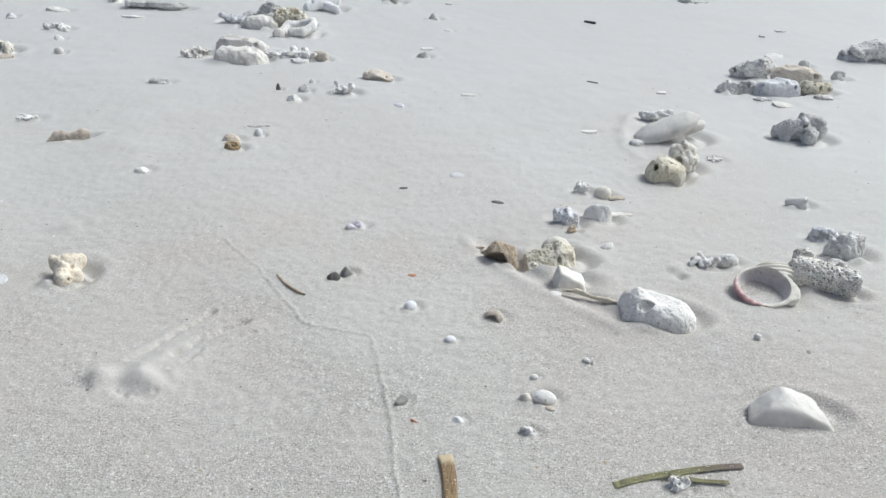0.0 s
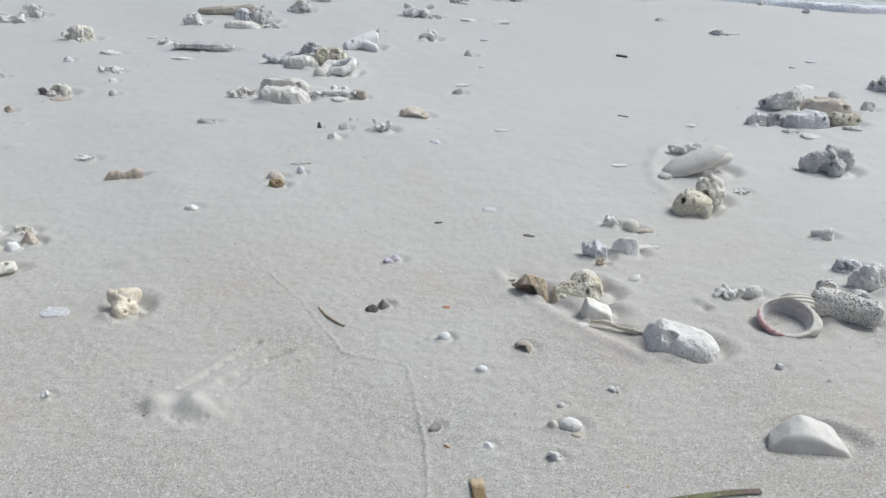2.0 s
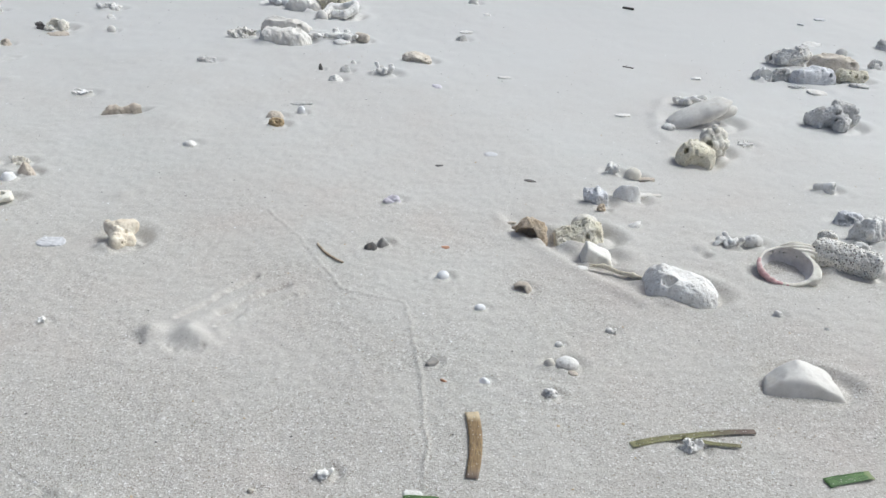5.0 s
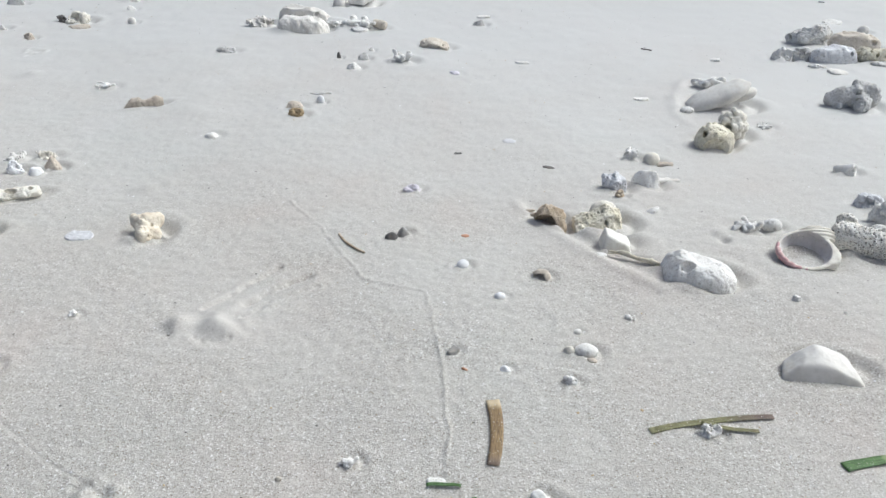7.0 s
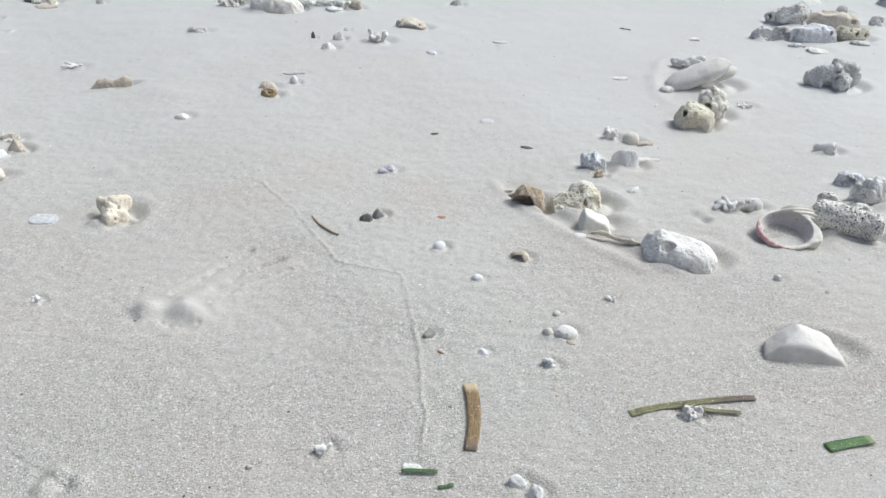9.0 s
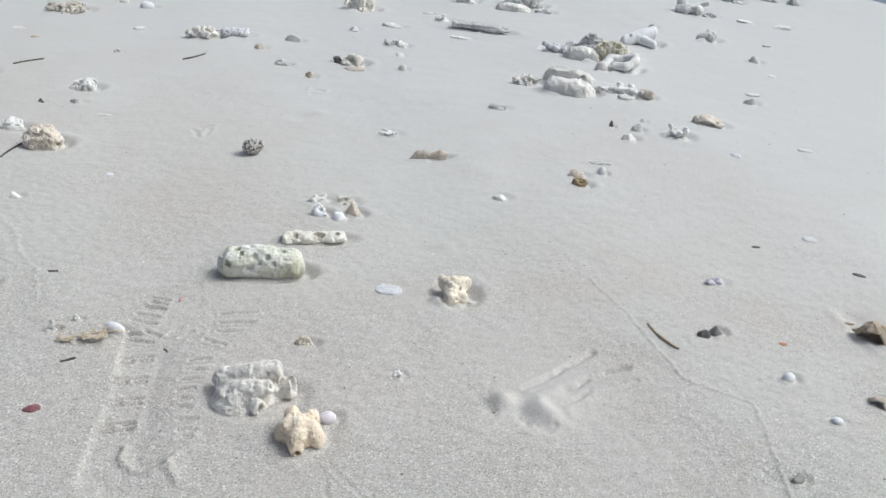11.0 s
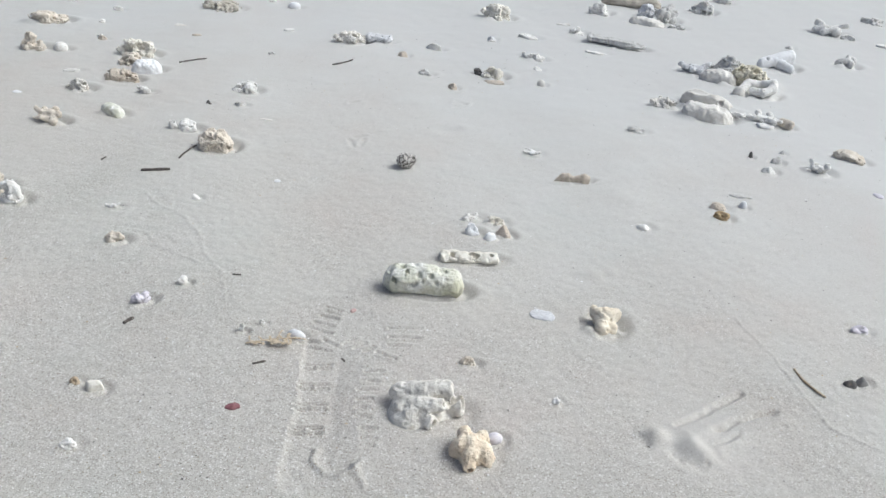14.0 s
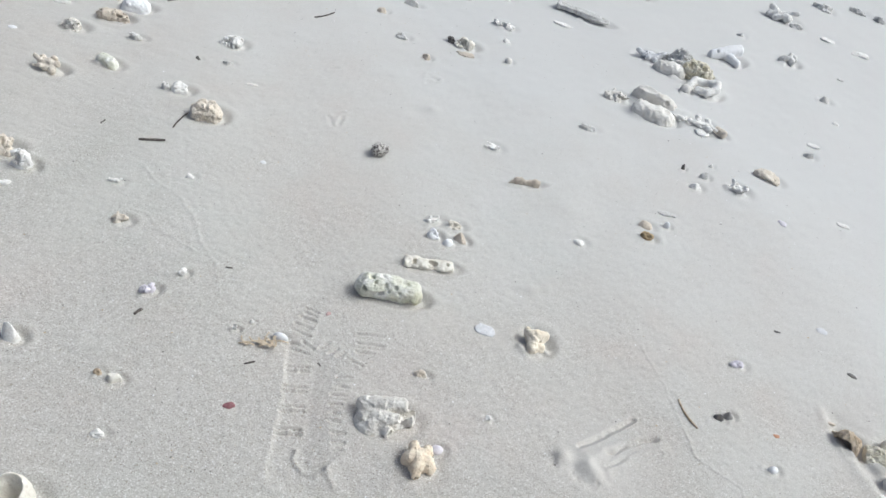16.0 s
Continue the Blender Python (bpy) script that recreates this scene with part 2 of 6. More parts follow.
def sand_material():
    """Coral sand: fine pale grains with dark and bright specks; the seaward part is washed smooth and damp, and mixed
    to a paler grey.
    """
    k = Nodes("coral_sand", 0.9)
    v = k.co.outputs["Object"]
    sep = k.t.nodes.new("ShaderNodeSeparateXYZ")
    k.link(v, sep.inputs[0])
    drift = k.noise(v, 2.3, 4.0)
    patch = k.noise(v, 9.0, 4.0)
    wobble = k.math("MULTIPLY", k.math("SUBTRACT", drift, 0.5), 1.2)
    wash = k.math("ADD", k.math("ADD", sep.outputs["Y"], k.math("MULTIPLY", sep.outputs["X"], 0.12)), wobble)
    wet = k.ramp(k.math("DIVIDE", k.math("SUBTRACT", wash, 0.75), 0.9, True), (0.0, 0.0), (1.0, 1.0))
    grain = k.noise(v, 820, 2.0, 0.8)
    coarse = k.noise(v, 230, 4.0, 0.65)
    cell = k.voronoi(v, 760)
    pick = k.t.nodes.new("ShaderNodeSeparateXYZ")
    k.link(cell.outputs["Color"], pick.inputs[0])
    speck = k.ramp(pick.outputs["X"], (0.93, 0.0), (0.96, 1.0))
    bright = k.ramp(pick.outputs["Y"], (0.90, 0.0), (0.94, 1.0))
    col = k.mix(k.ramp(drift, (0.35, 0.0), (0.65, 1.0)), (0.522, 0.480, 0.440), (0.486, 0.487, 0.448))
    col = k.mix(k.ramp(patch, (0.3, 0.0), (0.7, 1.0)), col, (0.522, 0.503, 0.467))
    # colour goes over to a paler, cooler grey towards the sea
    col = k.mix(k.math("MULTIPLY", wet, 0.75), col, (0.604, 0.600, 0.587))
    far = k.t.nodes.new("ShaderNodeVectorMath")
    far.operation = "DISTANCE"
    far.inputs[1].default_value = (-0.222, 0.695, 0.0)
    k.link(v, far.inputs[0])
    # finer sand round two burrow domes; their bright caps are put into its colour
    dome_patch = k.ramp(k.math("ADD", far.outputs["Value"], k.math("MULTIPLY", k.math("SUBTRACT", k.noise(v, 30, 3.0), 0.5), 0.05)), (0.025, 1.0), (0.070, 0.0))
    col = k.mix(k.math("MULTIPLY", dome_patch, 0.12), col, (0.69, 0.665, 0.635))
    tone = k.ramp(pick.outputs["Z"], (0.0, (0.78, 0.76, 0.73)), (0.5, (1.0, 1.0, 1.0)), (1.0, (1.15, 1.15, 1.15)))
    near_dry = k.math("MULTIPLY", k.math("SUBTRACT", 0.74, sep.outputs["Y"]), 0.55)
    sorted_grain = k.ramp(k.math("ADD", k.noise(v, 7.0, 4.0, 0.6), near_dry), (0.36, 0.42), (0.62, 1.0))
    dry = k.math("MULTIPLY", k.math("SUBTRACT", 1.0, k.math("MULTIPLY", wet, 0.72)), k.math("SUBTRACT", 1.0, k.math("MULTIPLY", dome_patch, 0.6)))
    dry = k.math("MULTIPLY", dry, sorted_grain)
    col = k.mix(dry, col, k.mix(1.0, col, tone, "MULTIPLY"))
    col = k.mix(k.math("MULTIPLY", k.math("MULTIPLY", speck, dry), 0.68), col, (0.25, 0.215, 0.17))
    col = k.mix(k.math("MULTIPLY", k.math("MULTIPLY", bright, dry), 0.6), col, (0.84, 0.83, 0.81))
    k.link(col, k.bsdf.inputs["Base Color"])
    k.link(k.math("SUBTRACT", 0.92, k.math("MULTIPLY", wet, 0.34)), k.bsdf.inputs["Roughness"])
    n1 = k.bump(coarse, 0.0016, strength=k.math("MULTIPLY", dry, 0.5))
    n2 = k.bump(k.math("ADD", grain, k.math("MULTIPLY", cell.outputs["Distance"], 0.5)), 0.0016, n1, k.math("MULTIPLY", dry, 0.66))
    k.link(n2, k.bsdf.inputs["Normal"])
    return k.mat


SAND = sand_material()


def foam_material():
    k = Nodes("sea_foam", 0.6)
    v = k.co.outputs["Object"]
    b = k.voronoi(v, 160)
    k.link(k.ramp(b.outputs["Distance"], (0.0, (0.72, 0.75, 0.80)), (0.5, (0.86, 0.88, 0.92))), k.bsdf.inputs["Base Color"])
    k.link(k.bump(b.outputs["Distance"], 0.003), k.bsdf.inputs["Normal"])
    return k.mat


def water_material():
    k = Nodes("shallow_sea", 0.12)
    v = k.co.outputs["Object"]
    f = k.noise(v, 7.0, 5.0, 0.65)
    col = k.mix(k.ramp(f, (0.42, 0.0), (0.6, 1.0)), (0.66, 0.675, 0.67), (0.80, 0.82, 0.83))
    k.link(col, k.bsdf.inputs["Base Color"])
    k.link(k.bump(f, 0.02), k.bsdf.inputs["Normal"])
    k.bsdf.inputs["IOR"].default_value = 1.33
    return k.mat


FOAM, WATER = foam_material(), water_material()

# ---- shape tools ----


def vnoise(p, freq, seed):
    """Smooth noise in -1..1 at the rows of p (n, 3)."""
    q = p * freq + (seed * 17.31 % 97.0)
    i = np.floor(q).astype(np.int64)
    f = q - i
    f = f * f * (3 - 2 * f)
    out = np.zeros(len(p))
    for dx in (0, 1):
        for dy in (0, 1):
            for dz in (0, 1):
                h = ((i[:, 0] + dx) * 374761393 + (i[:, 1] + dy) * 668265263 + (i[:, 2] + dz) * 2147483647 + seed * 1274126177) & 0x7FFFFFFF
                h = (h ^ (h >> 13)) * 1274126177 & 0x7FFFFFFF
                h = (h ^ (h >> 16)) & 0xFFFF
                w = (f[:, 0] if dx else 1 - f[:, 0]) * (f[:, 1] if dy else 1 - f[:, 1]) * (f[:, 2] if dz else 1 - f[:, 2])
                out += w * (h / 32767.5 - 1)
    return out


def smin(a, b, k):
    h = np.clip(0.5 + 0.5 * (b - a) / k, 0, 1)
    return b + (a - b) * h - k * h * (1 - h)


def smax(a, b, k):
    return -smin(-a, -b, k)


def ball(p, c, r):
    r = np.broadcast_to(np.asarray(r, float), (3,))
    return (np.linalg.norm((p - np.asarray(c)) / r, axis=1) - 1) * r.min()


def rbox(p, c, half, r, turn=None):
    """A box with rounded edges; turn: a 3 x 3 rotation."""
    q = p - np.asarray(c, float)
    if turn is not None:
        q = q @ turn
    q = np.abs(q) - (np.asarray(half, float) - r)
    return np.linalg.norm(np.maximum(q, 0), axis=1) + np.minimum(q.max(axis=1), 0) - r


def facets(q, planes, k):
    """The overlap of half-spaces (normal, distance), with edges rounded over k."""
    f = np.full(len(q), -9.0)
    for d, w in planes:
        d = np.asarray(d, float)
        n = np.linalg.norm(d)
        f = smax(f, q @ (d / n) - w / n, k)
    return f


def capsule(p, a, b, ra, rb):
    a, b = np.asarray(a, float), np.asarray(b, float)
    d = b - a
    h = np.clip(((p - a) @ d) / (d @ d), 0, 1)
    return np.linalg.norm(p - a - h[:, None] * d, axis=1) - (ra + (rb - ra) * h)


def chain(p, knots, k):
    """Capsules from knot to knot (x, y, z, radius), run together over k."""
    f = np.full(len(p), 9.0)
    for u, v in zip(knots, knots[1:]):
        f = smin(f, capsule(p, u[:3], v[:3], u[3], v[3]), k)
    return f


def surface(field, lo, hi, n):
    """A quad mesh (points, faces) of the surface field = 0 inside the box lo..hi, with about n cells along its longest side."""
    lo, hi = np.asarray(lo, float), np.asarray(hi, float)
    step = (hi - lo).max() / n
    dims = np.ceil((hi - lo) / step).astype(int) + 1
    axes = [lo[a] + step * np.arange(dims[a]) for a in range(3)]
    grid = np.stack(np.meshgrid(*axes, indexing="ij"), -1)
    # every fourth point first, then all of those that lie near the surface
    rough = field(grid[::4, ::4, ::4].reshape(-1, 3)).reshape([(d + 3) // 4 for d in dims])
    val = rough.repeat(4, 0).repeat(4, 1).repeat(4, 2)[:dims[0], :dims[1], :dims[2]].copy()
    near = np.abs(val) < 8.5 * step
    val[near] = field(grid[near])
    val[0], val[-1] = 1, 1
    val[:, 0], val[:, -1] = 1, 1
    val[:, :, 0], val[:, :, -1] = 1, 1
    ins = val < 0
    cd = dims - 1
    acc, cnt = np.zeros((*cd, 3)), np.zeros(cd)
    base = np.stack(np.meshgrid(*[np.arange(c) for c in cd], indexing="ij"), -1).astype(float)
    corners = [(x, y, z) for x in (0, 1) for y in (0, 1) for z in (0, 1)]
    cut = lambda g, c: g[c[0]:c[0] + cd[0], c[1]:c[1] + cd[1], c[2]:c[2] + cd[2]]
    for c in corners:
        for a in range(3):
            if c[a]:
                continue
            e = list(c)
            e[a] = 1
            v0, v1 = cut(val, c), cut(val, e)
            m = cut(ins, c) != cut(ins, e)
            t = np.where(m, v0 / np.where(v0 == v1, 1, v0 - v1), 0)
            pt = base + np.array(c)
            pt[..., a] += t
            acc += pt * m[..., None]
            cnt += m
    live = cnt > 0
    index = -np.ones(cd, int)
    index[live] = np.arange(live.sum())
    pts = lo + step * acc[live] / cnt[live][:, None]
    faces = []
    for a in range(3):
        b, c = (a + 1) % 3, (a + 2) % 3
        s0, s1 = [slice(0, None)] * 3, [slice(0, None)] * 3
        s0[a], s1[a] = slice(0, -1), slice(1, None)
        i0, i1 = ins[tuple(s0)], ins[tuple(s1)]
        at = np.argwhere(i0 != i1)
        at = at[(at[:, b] > 0) & (at[:, c] > 0) & (at[:, b] < cd[b]) & (at[:, c] < cd[c])]
        if not len(at):
            continue
        quad = []
        for ob, oc in ((1, 1), (0, 1), (0, 0), (1, 0)):
            q = at.copy()
            q[:, b] -= ob
            q[:, c] -= oc
            quad.append(index[q[:, 0], q[:, 1], q[:, 2]])
        quad = np.stack(quad, 1)
        flip = ~i0[at[:, 0], at[:, 1], at[:, 2]]
        quad[flip] = quad[flip][:, ::-1]
        faces.append(quad)
    return pts, np.concatenate(faces)


def mesh_of(name, pts, faces, material, smooth=True):
    me = bpy.data.meshes.new(name)
    pts, faces = np.asarray(pts, np.float32), np.asarray(faces, np.int32)
    k = faces.shape[1]
    me.vertices.add(len(pts))
    me.vertices.foreach_set("co", pts.ravel())
    me.loops.add(faces.size)
    me.loops.foreach_set("vertex_index", faces.ravel())
    me.polygons.add(len(faces))
    me.polygons.foreach_set("loop_start", np.arange(0, faces.size, k, dtype=np.int32))
    me.polygons.foreach_set("use_smooth", np.full(len(faces), smooth))
    me.update(calc_edges=True)
    me.validate()
    me.materials.append(material)
    return me


# ---- the beach's relief ----
SEAWARD = np.array([0.55, 0.83])     # the way the backwash runs
SCOURS = []                           # hollows round the things: x, y, radius along, radius across, turn, depth
COUNT = [0]


def swell(x, y):
    """The broad, gentle rise and fall of the sand, in metres."""
    x, y = np.asarray(x, float), np.asarray(y, float)
    near = 0.0022 * np.sin(5.1 * x + 1.7 * y + 0.4) + 0.0016 * np.sin(9.3 * y - 3.1 * x + 1.2) + 0.0012 * np.sin(14 * x + 11 * y)
    return near


def shore(x):
    """The waterline's y at x."""
    x = np.asarray(x, float)
    return 2.80 + 0.40 * np.clip((0.40 - x) / 0.5, 0, 1) + 0.045 * np.sin(3.4 * x + 0.9) + 0.03 * np.sin(8.3 * x + 2.0) + 0.55 * np.clip(-0.75 - x, 0, 3) + 0.1 * np.clip(x - 1.3, 0, 5)


# ---- kinds of thing ----


def worley(p, freq, seed):
    """The distance, in cells, from the rows of p to the nearest of scattered points."""
    q = p * freq + (seed * 3.77 % 41.0)
    i = np.floor(q).astype(np.int64)
    best = np.full(len(p), 9.0)
    for dx in (-1, 0, 1):
        for dy in (-1, 0, 1):
            for dz in (-1, 0, 1):
                cx, cy, cz = i[:, 0] + dx, i[:, 1] + dy, i[:, 2] + dz
                h = (cx * 374761393 + cy * 668265263 + cz * 1440662683 + seed * 1274126177) & 0x7FFFFFFF
                h = (h ^ (h >> 13)) * 1274126177 & 0x7FFFFFFF
                h = h ^ (h >> 15)
                ox, oy, oz = (h & 1023) / 1023, ((h >> 10) & 1023) / 1023, ((h >> 20) & 1023) / 1023
                best = np.minimum(best, (cx + ox - q[:, 0]) ** 2 + (cy + oy - q[:, 1]) ** 2 + (cz + oz - q[:, 2]) ** 2)
    return np.sqrt(best)


def shape_field(style, rng, L, D, H, seed):
    """The field of one piece, in metres about its place on the sand: negative inside."""
    a, b, c = L / 2, D / 2, H / 2
    s = min(L, D, H)
    mean = (L * D * H) ** (1 / 3)

    def skin(p, f, amp, freq, ridged=0.5, pore=0.0, pore_size=0.0):
        """Roughens the surface near f = 0: rolling, ridged and fine relief, and round pores."""
        near = np.abs(f) < 0.3 * mean
        q = p[near]
        ridged = 0.8 * ridged
        g = vnoise(q, freq / mean, seed) + ridged * (0.6 - 2 * np.abs(vnoise(q, 1.9 * freq / mean, seed + 1)))
        g = g + 0.42 * vnoise(q, 3.9 * freq / mean, seed + 2) + ridged * 0.45 * (0.5 - 2 * np.abs(vnoise(q, 7.3 * freq / mean, seed + 3)))
        f[near] += amp * mean * g
        if pore:
            w = worley(q, 1 / pore_size, seed + 5)
            live = vnoise(q, 0.55 * freq / mean, seed + 6) > -0.45
            f[near] += pore * pore_size * np.clip(1 - w / 0.42, 0, 1) * live
        return f

    def pits(p, f, count, r0, r1, sharp=0.06):
        for _ in range(count):
            u = rng.uniform(0, 2 * math.pi)
            w = rng.uniform(-0.1, 1.0)
            q = math.sqrt(max(0, 1 - w * w))
            ctr = (a * 0.95 * q * math.cos(u), b * 0.95 * q * math.sin(u), c * 0.4 + c * 1.0 * w)
            r = rng.uniform(r0, r1) * mean
            deep = np.array((0, 0, c * 0.4)) + 0.5 * (np.array(ctr) - (0, 0, c * 0.4))
            f = smax(f, -capsule(p, ctr, deep, r, r * 0.7), sharp * mean * 0.3)
        return f

    pore_size = max(0.0042, 0.13 * mean)
    if style == "smooth":
        return lambda p: skin(p, ball(p, (0, 0, c * 0.7), (a, b, c * 1.3)), 0.03, 1.3, 0.2)
    if style == "flat":
        sides = [(math.cos(u), math.sin(u), rng.uniform(0.68, 0.98)) for u in np.sort(rng.uniform(0, 2 * math.pi, 7))]
        lean = rng.uniform(-0.35, 0.35, 2)
        thick = max(0.0008, 0.15 * H)

        def field(p):
            q = p / (a, b, 1.0)
            top = p[:, 2] - c * 0.9 - lean[0] * p[:, 0] * c / a - lean[1] * p[:, 1] * c / b + 0.25 * c * (q[:, 0] ** 2 + q[:, 1] ** 2)
            f = smax(np.abs(top) - thick, (np.hypot(q[:, 0], q[:, 1]) - 0.98) * min(a, b), 0.4 * thick)
            for x, y, k in sides:
                f = smax(f, (q[:, 0] * x + q[:, 1] * y - k) * min(a, b), 0.3 * thick)
            return skin(p, f, 0.035, 2.2, 0.6)
        return field
    if style == "wornblock":
        def field(p):
            u = p[:, 0] / a
            h = c * (2.0 - 0.42 * u)
            q = np.abs(np.stack([u, (p[:, 1] + 0.08 * b * u) / b, (p[:, 2] + 0.30 * c) / (h * 1.15)], 1))
            f = ((q ** 2.9).sum(axis=1) ** (1 / 2.9) - 1) * c * 0.95
            f = smax(f, (p @ np.array((-0.80, -0.30, 0.52))) - a * 0.90, 0.010)
            f = smax(f, -ball(p, (-a * 0.24, -b * 0.62, c * 1.72), (a * 0.20, b * 0.24, c * 0.70)), 0.0010)
            f = smax(f, -ball(p, (-a * 0.40, -b * 0.64, c * 1.70), (a * 0.065, b * 0.15, c * 0.60)), 0.0008)
            f = smax(f, -ball(p, (-a * 0.70, -b * 0.60, c * 1.56), (a * 0.06, b * 0.15, c * 0.42)), 0.0008)
            f = smax(f, -ball(p, (a * 0.34, -b * 0.86, c * 0.95), (a * 0.07, b * 0.15, c * 0.16)), 0.001)
            f = smax(f, -ball(p, (a * 0.50, -b * 0.62, c * 1.25), (a * 0.05, b * 0.12, c * 0.14)), 0.0008)
            f = smax(f, -ball(p, (-a * 0.35, -b * 1.10, -c * 0.05), (a * 0.55, b * 0.40, c * 0.34)), 0.003)
            f = smax(f, -ball(p, (a * 0.12, -b * 0.1, c * 2.35), (a * 0.24, b * 0.4, c * 0.42)), 0.005)
            return skin(p, f, 0.024, 1.6, 0.35, 0.05, pore_size)
        return field
    if style in ("loaf", "eyed"):
        def field(p):
            u = p[:, 0] / a
            q = np.abs(np.stack([u, p[:, 1] / b, (p[:, 2] + 0.25 * c) / (c * (2.2 - 0.2 * u))], 1))
            f = ((q ** 3.0).sum(axis=1) ** (1 / 3.0) - 1) * c * 0.95
            f = smax(f, -ball(p, (a * 0.50, -b * 0.55, c * 2.0), (a * 0.16, b * 0.9, c * 0.45)), 0.06 * mean)
            if style == "eyed":
                f = smax(f, -ball(p, (a * 0.55, -b * 0.75, c * 1.15), (a * 0.10, b * 0.5, c * 0.28)), 0.02 * mean)
                f = smax(f, -ball(p, (-a * 0.35, -b * 0.3, c * 2.2), (a * 0.40, b * 0.7, c * 0.55)), 0.06 * mean)
            return skin(p, f, 0.030, 1.7, 0.3, 0.05, pore_size)
        return field
    if style == "wedgeblock":
        planes = [((-1.0, -0.1, 0.22), 0.86), ((0, -1.0, 0.28), 0.88), ((0, 1.0, 0.35), 0.88), ((0.42, -0.1, 1.0), 0.68), ((1.0, 0, 0.35), 0.95)]

        def field(p):
            q = p / (a, b, H)
            f = smax(facets(q, planes, 0.16), -ball(q, (0.55, -0.2, 1.16), (0.62, 1.6, 0.60)), 0.20)
            return skin(p, f * s * 0.6, 0.018, 1.3, 0.3)
        return field
    if style == "ribbon":
        r = 0.30 * s
        knots = [(-a, b * 0.1, H * 0.20, 0.5 * r), (-a * 0.55, b * 0.35, H * 0.62, r), (-a * 0.25, b * 0.2, H * 0.66, 1.1 * r), (a * 0.05, -b * 0.05, H * 0.50, 0.7 * r), (a * 0.35, -b * 0.25, H * 0.55, 0.8 * r), (a * 0.70, -b * 0.3, H * 0.60, 1.3 * r), (a, -b * 0.3, H * 0.5, r)]
        return lambda p: skin(p, smin(chain(p, knots, 0.1 * mean), chain(p - (0, b * 0.2, -0.45 * H), knots, 0.1 * mean), 0.15 * mean), 0.05, 1.6, 0.5)
    if style == "loop":
        r = 0.27 * H
        knots = [(-a * 0.80, -b * 0.35, H * 0.35, r), (-a * 0.65, b * 0.40, H * 0.55, 1.1 * r), (-a * 0.05, b * 0.60, H * 0.55, r), (a * 0.70, b * 0.55, H * 0.80, 1.1 * r), (a * 0.78, -b * 0.05, H * 0.62, 1.1 * r), (a * 0.35, -b * 0.60, H * 0.45, 1.2 * r), (-a * 0.25, -b * 0.55, H * 0.40, r)]

        def field(p):
            f = smin(chain(p, knots, 0.05 * mean), ball(p, (0, 0, -0.1 * H), (a * 0.85, b * 0.85, H * 0.35)), 0.05 * mean)
            return skin(p, f, 0.035, 2.2, 0.4, 0.08, pore_size)
        return field
    if style == "tee":
        r = 0.5 * min(b, c)
        knots = [(-a * 0.9, -b * 0.15, H * 0.30, 1.1 * r), (-a * 0.2, 0, H * 0.42, 1.3 * r), (a * 0.85, b * 0.25, H * 0.60, 1.4 * r)]
        arm = [(a * 0.0, 0, H * 0.35, 1.1 * r), (a * 0.30, -b * 0.45, H * 0.30, r), (a * 0.62, -b * 0.85, H * 0.22, 0.9 * r)]

        def field(p):
            f = smin(chain(p, knots, 0.1 * r), chain(p, arm, 0.1 * r), 0.3 * r)
            f = smax(f, -capsule(p, (-a * 0.62, -b * 0.3, H * 0.75), (-a * 0.62, -b * 0.2, H * 0.40), 0.35 * r, 0.35 * r), 0.1 * r)
            return skin(p, f, 0.025, 1.8, 0.4, 0.1, pore_size)
        return field
    if style == "knuckle":
        knots = [(-a * 0.80, b * 0.05, H * 0.32, 0.26 * H), (-a * 0.35, 0, H * 0.42, 0.32 * H), (a * 0.10, -b * 0.05, H * 0.50, 0.36 * H)]
        knobs = [((a * 0.28, -b * 0.55, H * 0.36), 0.36), ((a * 0.70, b * 0.10, H * 0.46), 0.36), ((a * 0.12, b * 0.15, H * 0.80), 0.22), ((a * 0.45, b * 0.25, H * 0.55), 0.34), ((-a * 0.55, -b * 0.3, H * 0.18), 0.22)]

        def field(p):
            f = chain(p, knots, 0.06 * mean)
            for ctr, w in knobs:
                f = smin(f, ball(p, ctr, w * H), 0.05 * mean)
            f = pits(p, f, 8, 0.03, 0.07)
            return skin(p, f, 0.055, 2.1, 0.7, 0.3, pore_size)
        return field
    if style == "knobhead":
        def field(p):
            f = ball(p, (0, 0, c * 0.75), (a * 0.90, b * 0.90, c * 1.15))
            near = np.abs(f) < 0.35 * mean
            w = worley(p[near], 1 / (0.30 * mean), seed + 3)
            f[near] -= 0.13 * mean * (1 - np.clip(w / 0.75, 0, 1) ** 2)
            f = smax(f, -capsule(p, (-a * 0.45, -b * 0.85, c * 1.15), (-a * 0.1, -b * 0.2, c * 0.95), 0.15 * mean, 0.10 * mean), 0.03 * mean)
            f = pits(p, f, 8, 0.025, 0.05)
            return skin(p, f, 0.030, 2.6, 0.5, 0.25, pore_size)
        return field
    if style == "crusted":
        def field(p):
            f = ball(p, (0, 0, c * 0.55), (a, b, c * 1.45))
            f = smax(f, p @ np.array((0.30, -0.12, 0.95)) - c * 1.62, 0.06 * mean)
            f = smax(f, -ball(p, (a * 0.02, -b * 1.12, c * 0.35), (a * 0.78, b * 0.62, c * 0.80)), 0.03 * mean)
            f = smax(f, -capsule(p, (-a * 0.62, -b * 0.5, c * 1.25), (-a * 0.4, 0, c), 0.06 * mean, 0.04 * mean), 0.02 * mean)
            f = pits(p, f, 9, 0.03, 0.065)
            return skin(p, f, 0.045, 2.4, 0.6, 0.3, pore_size)
        return field
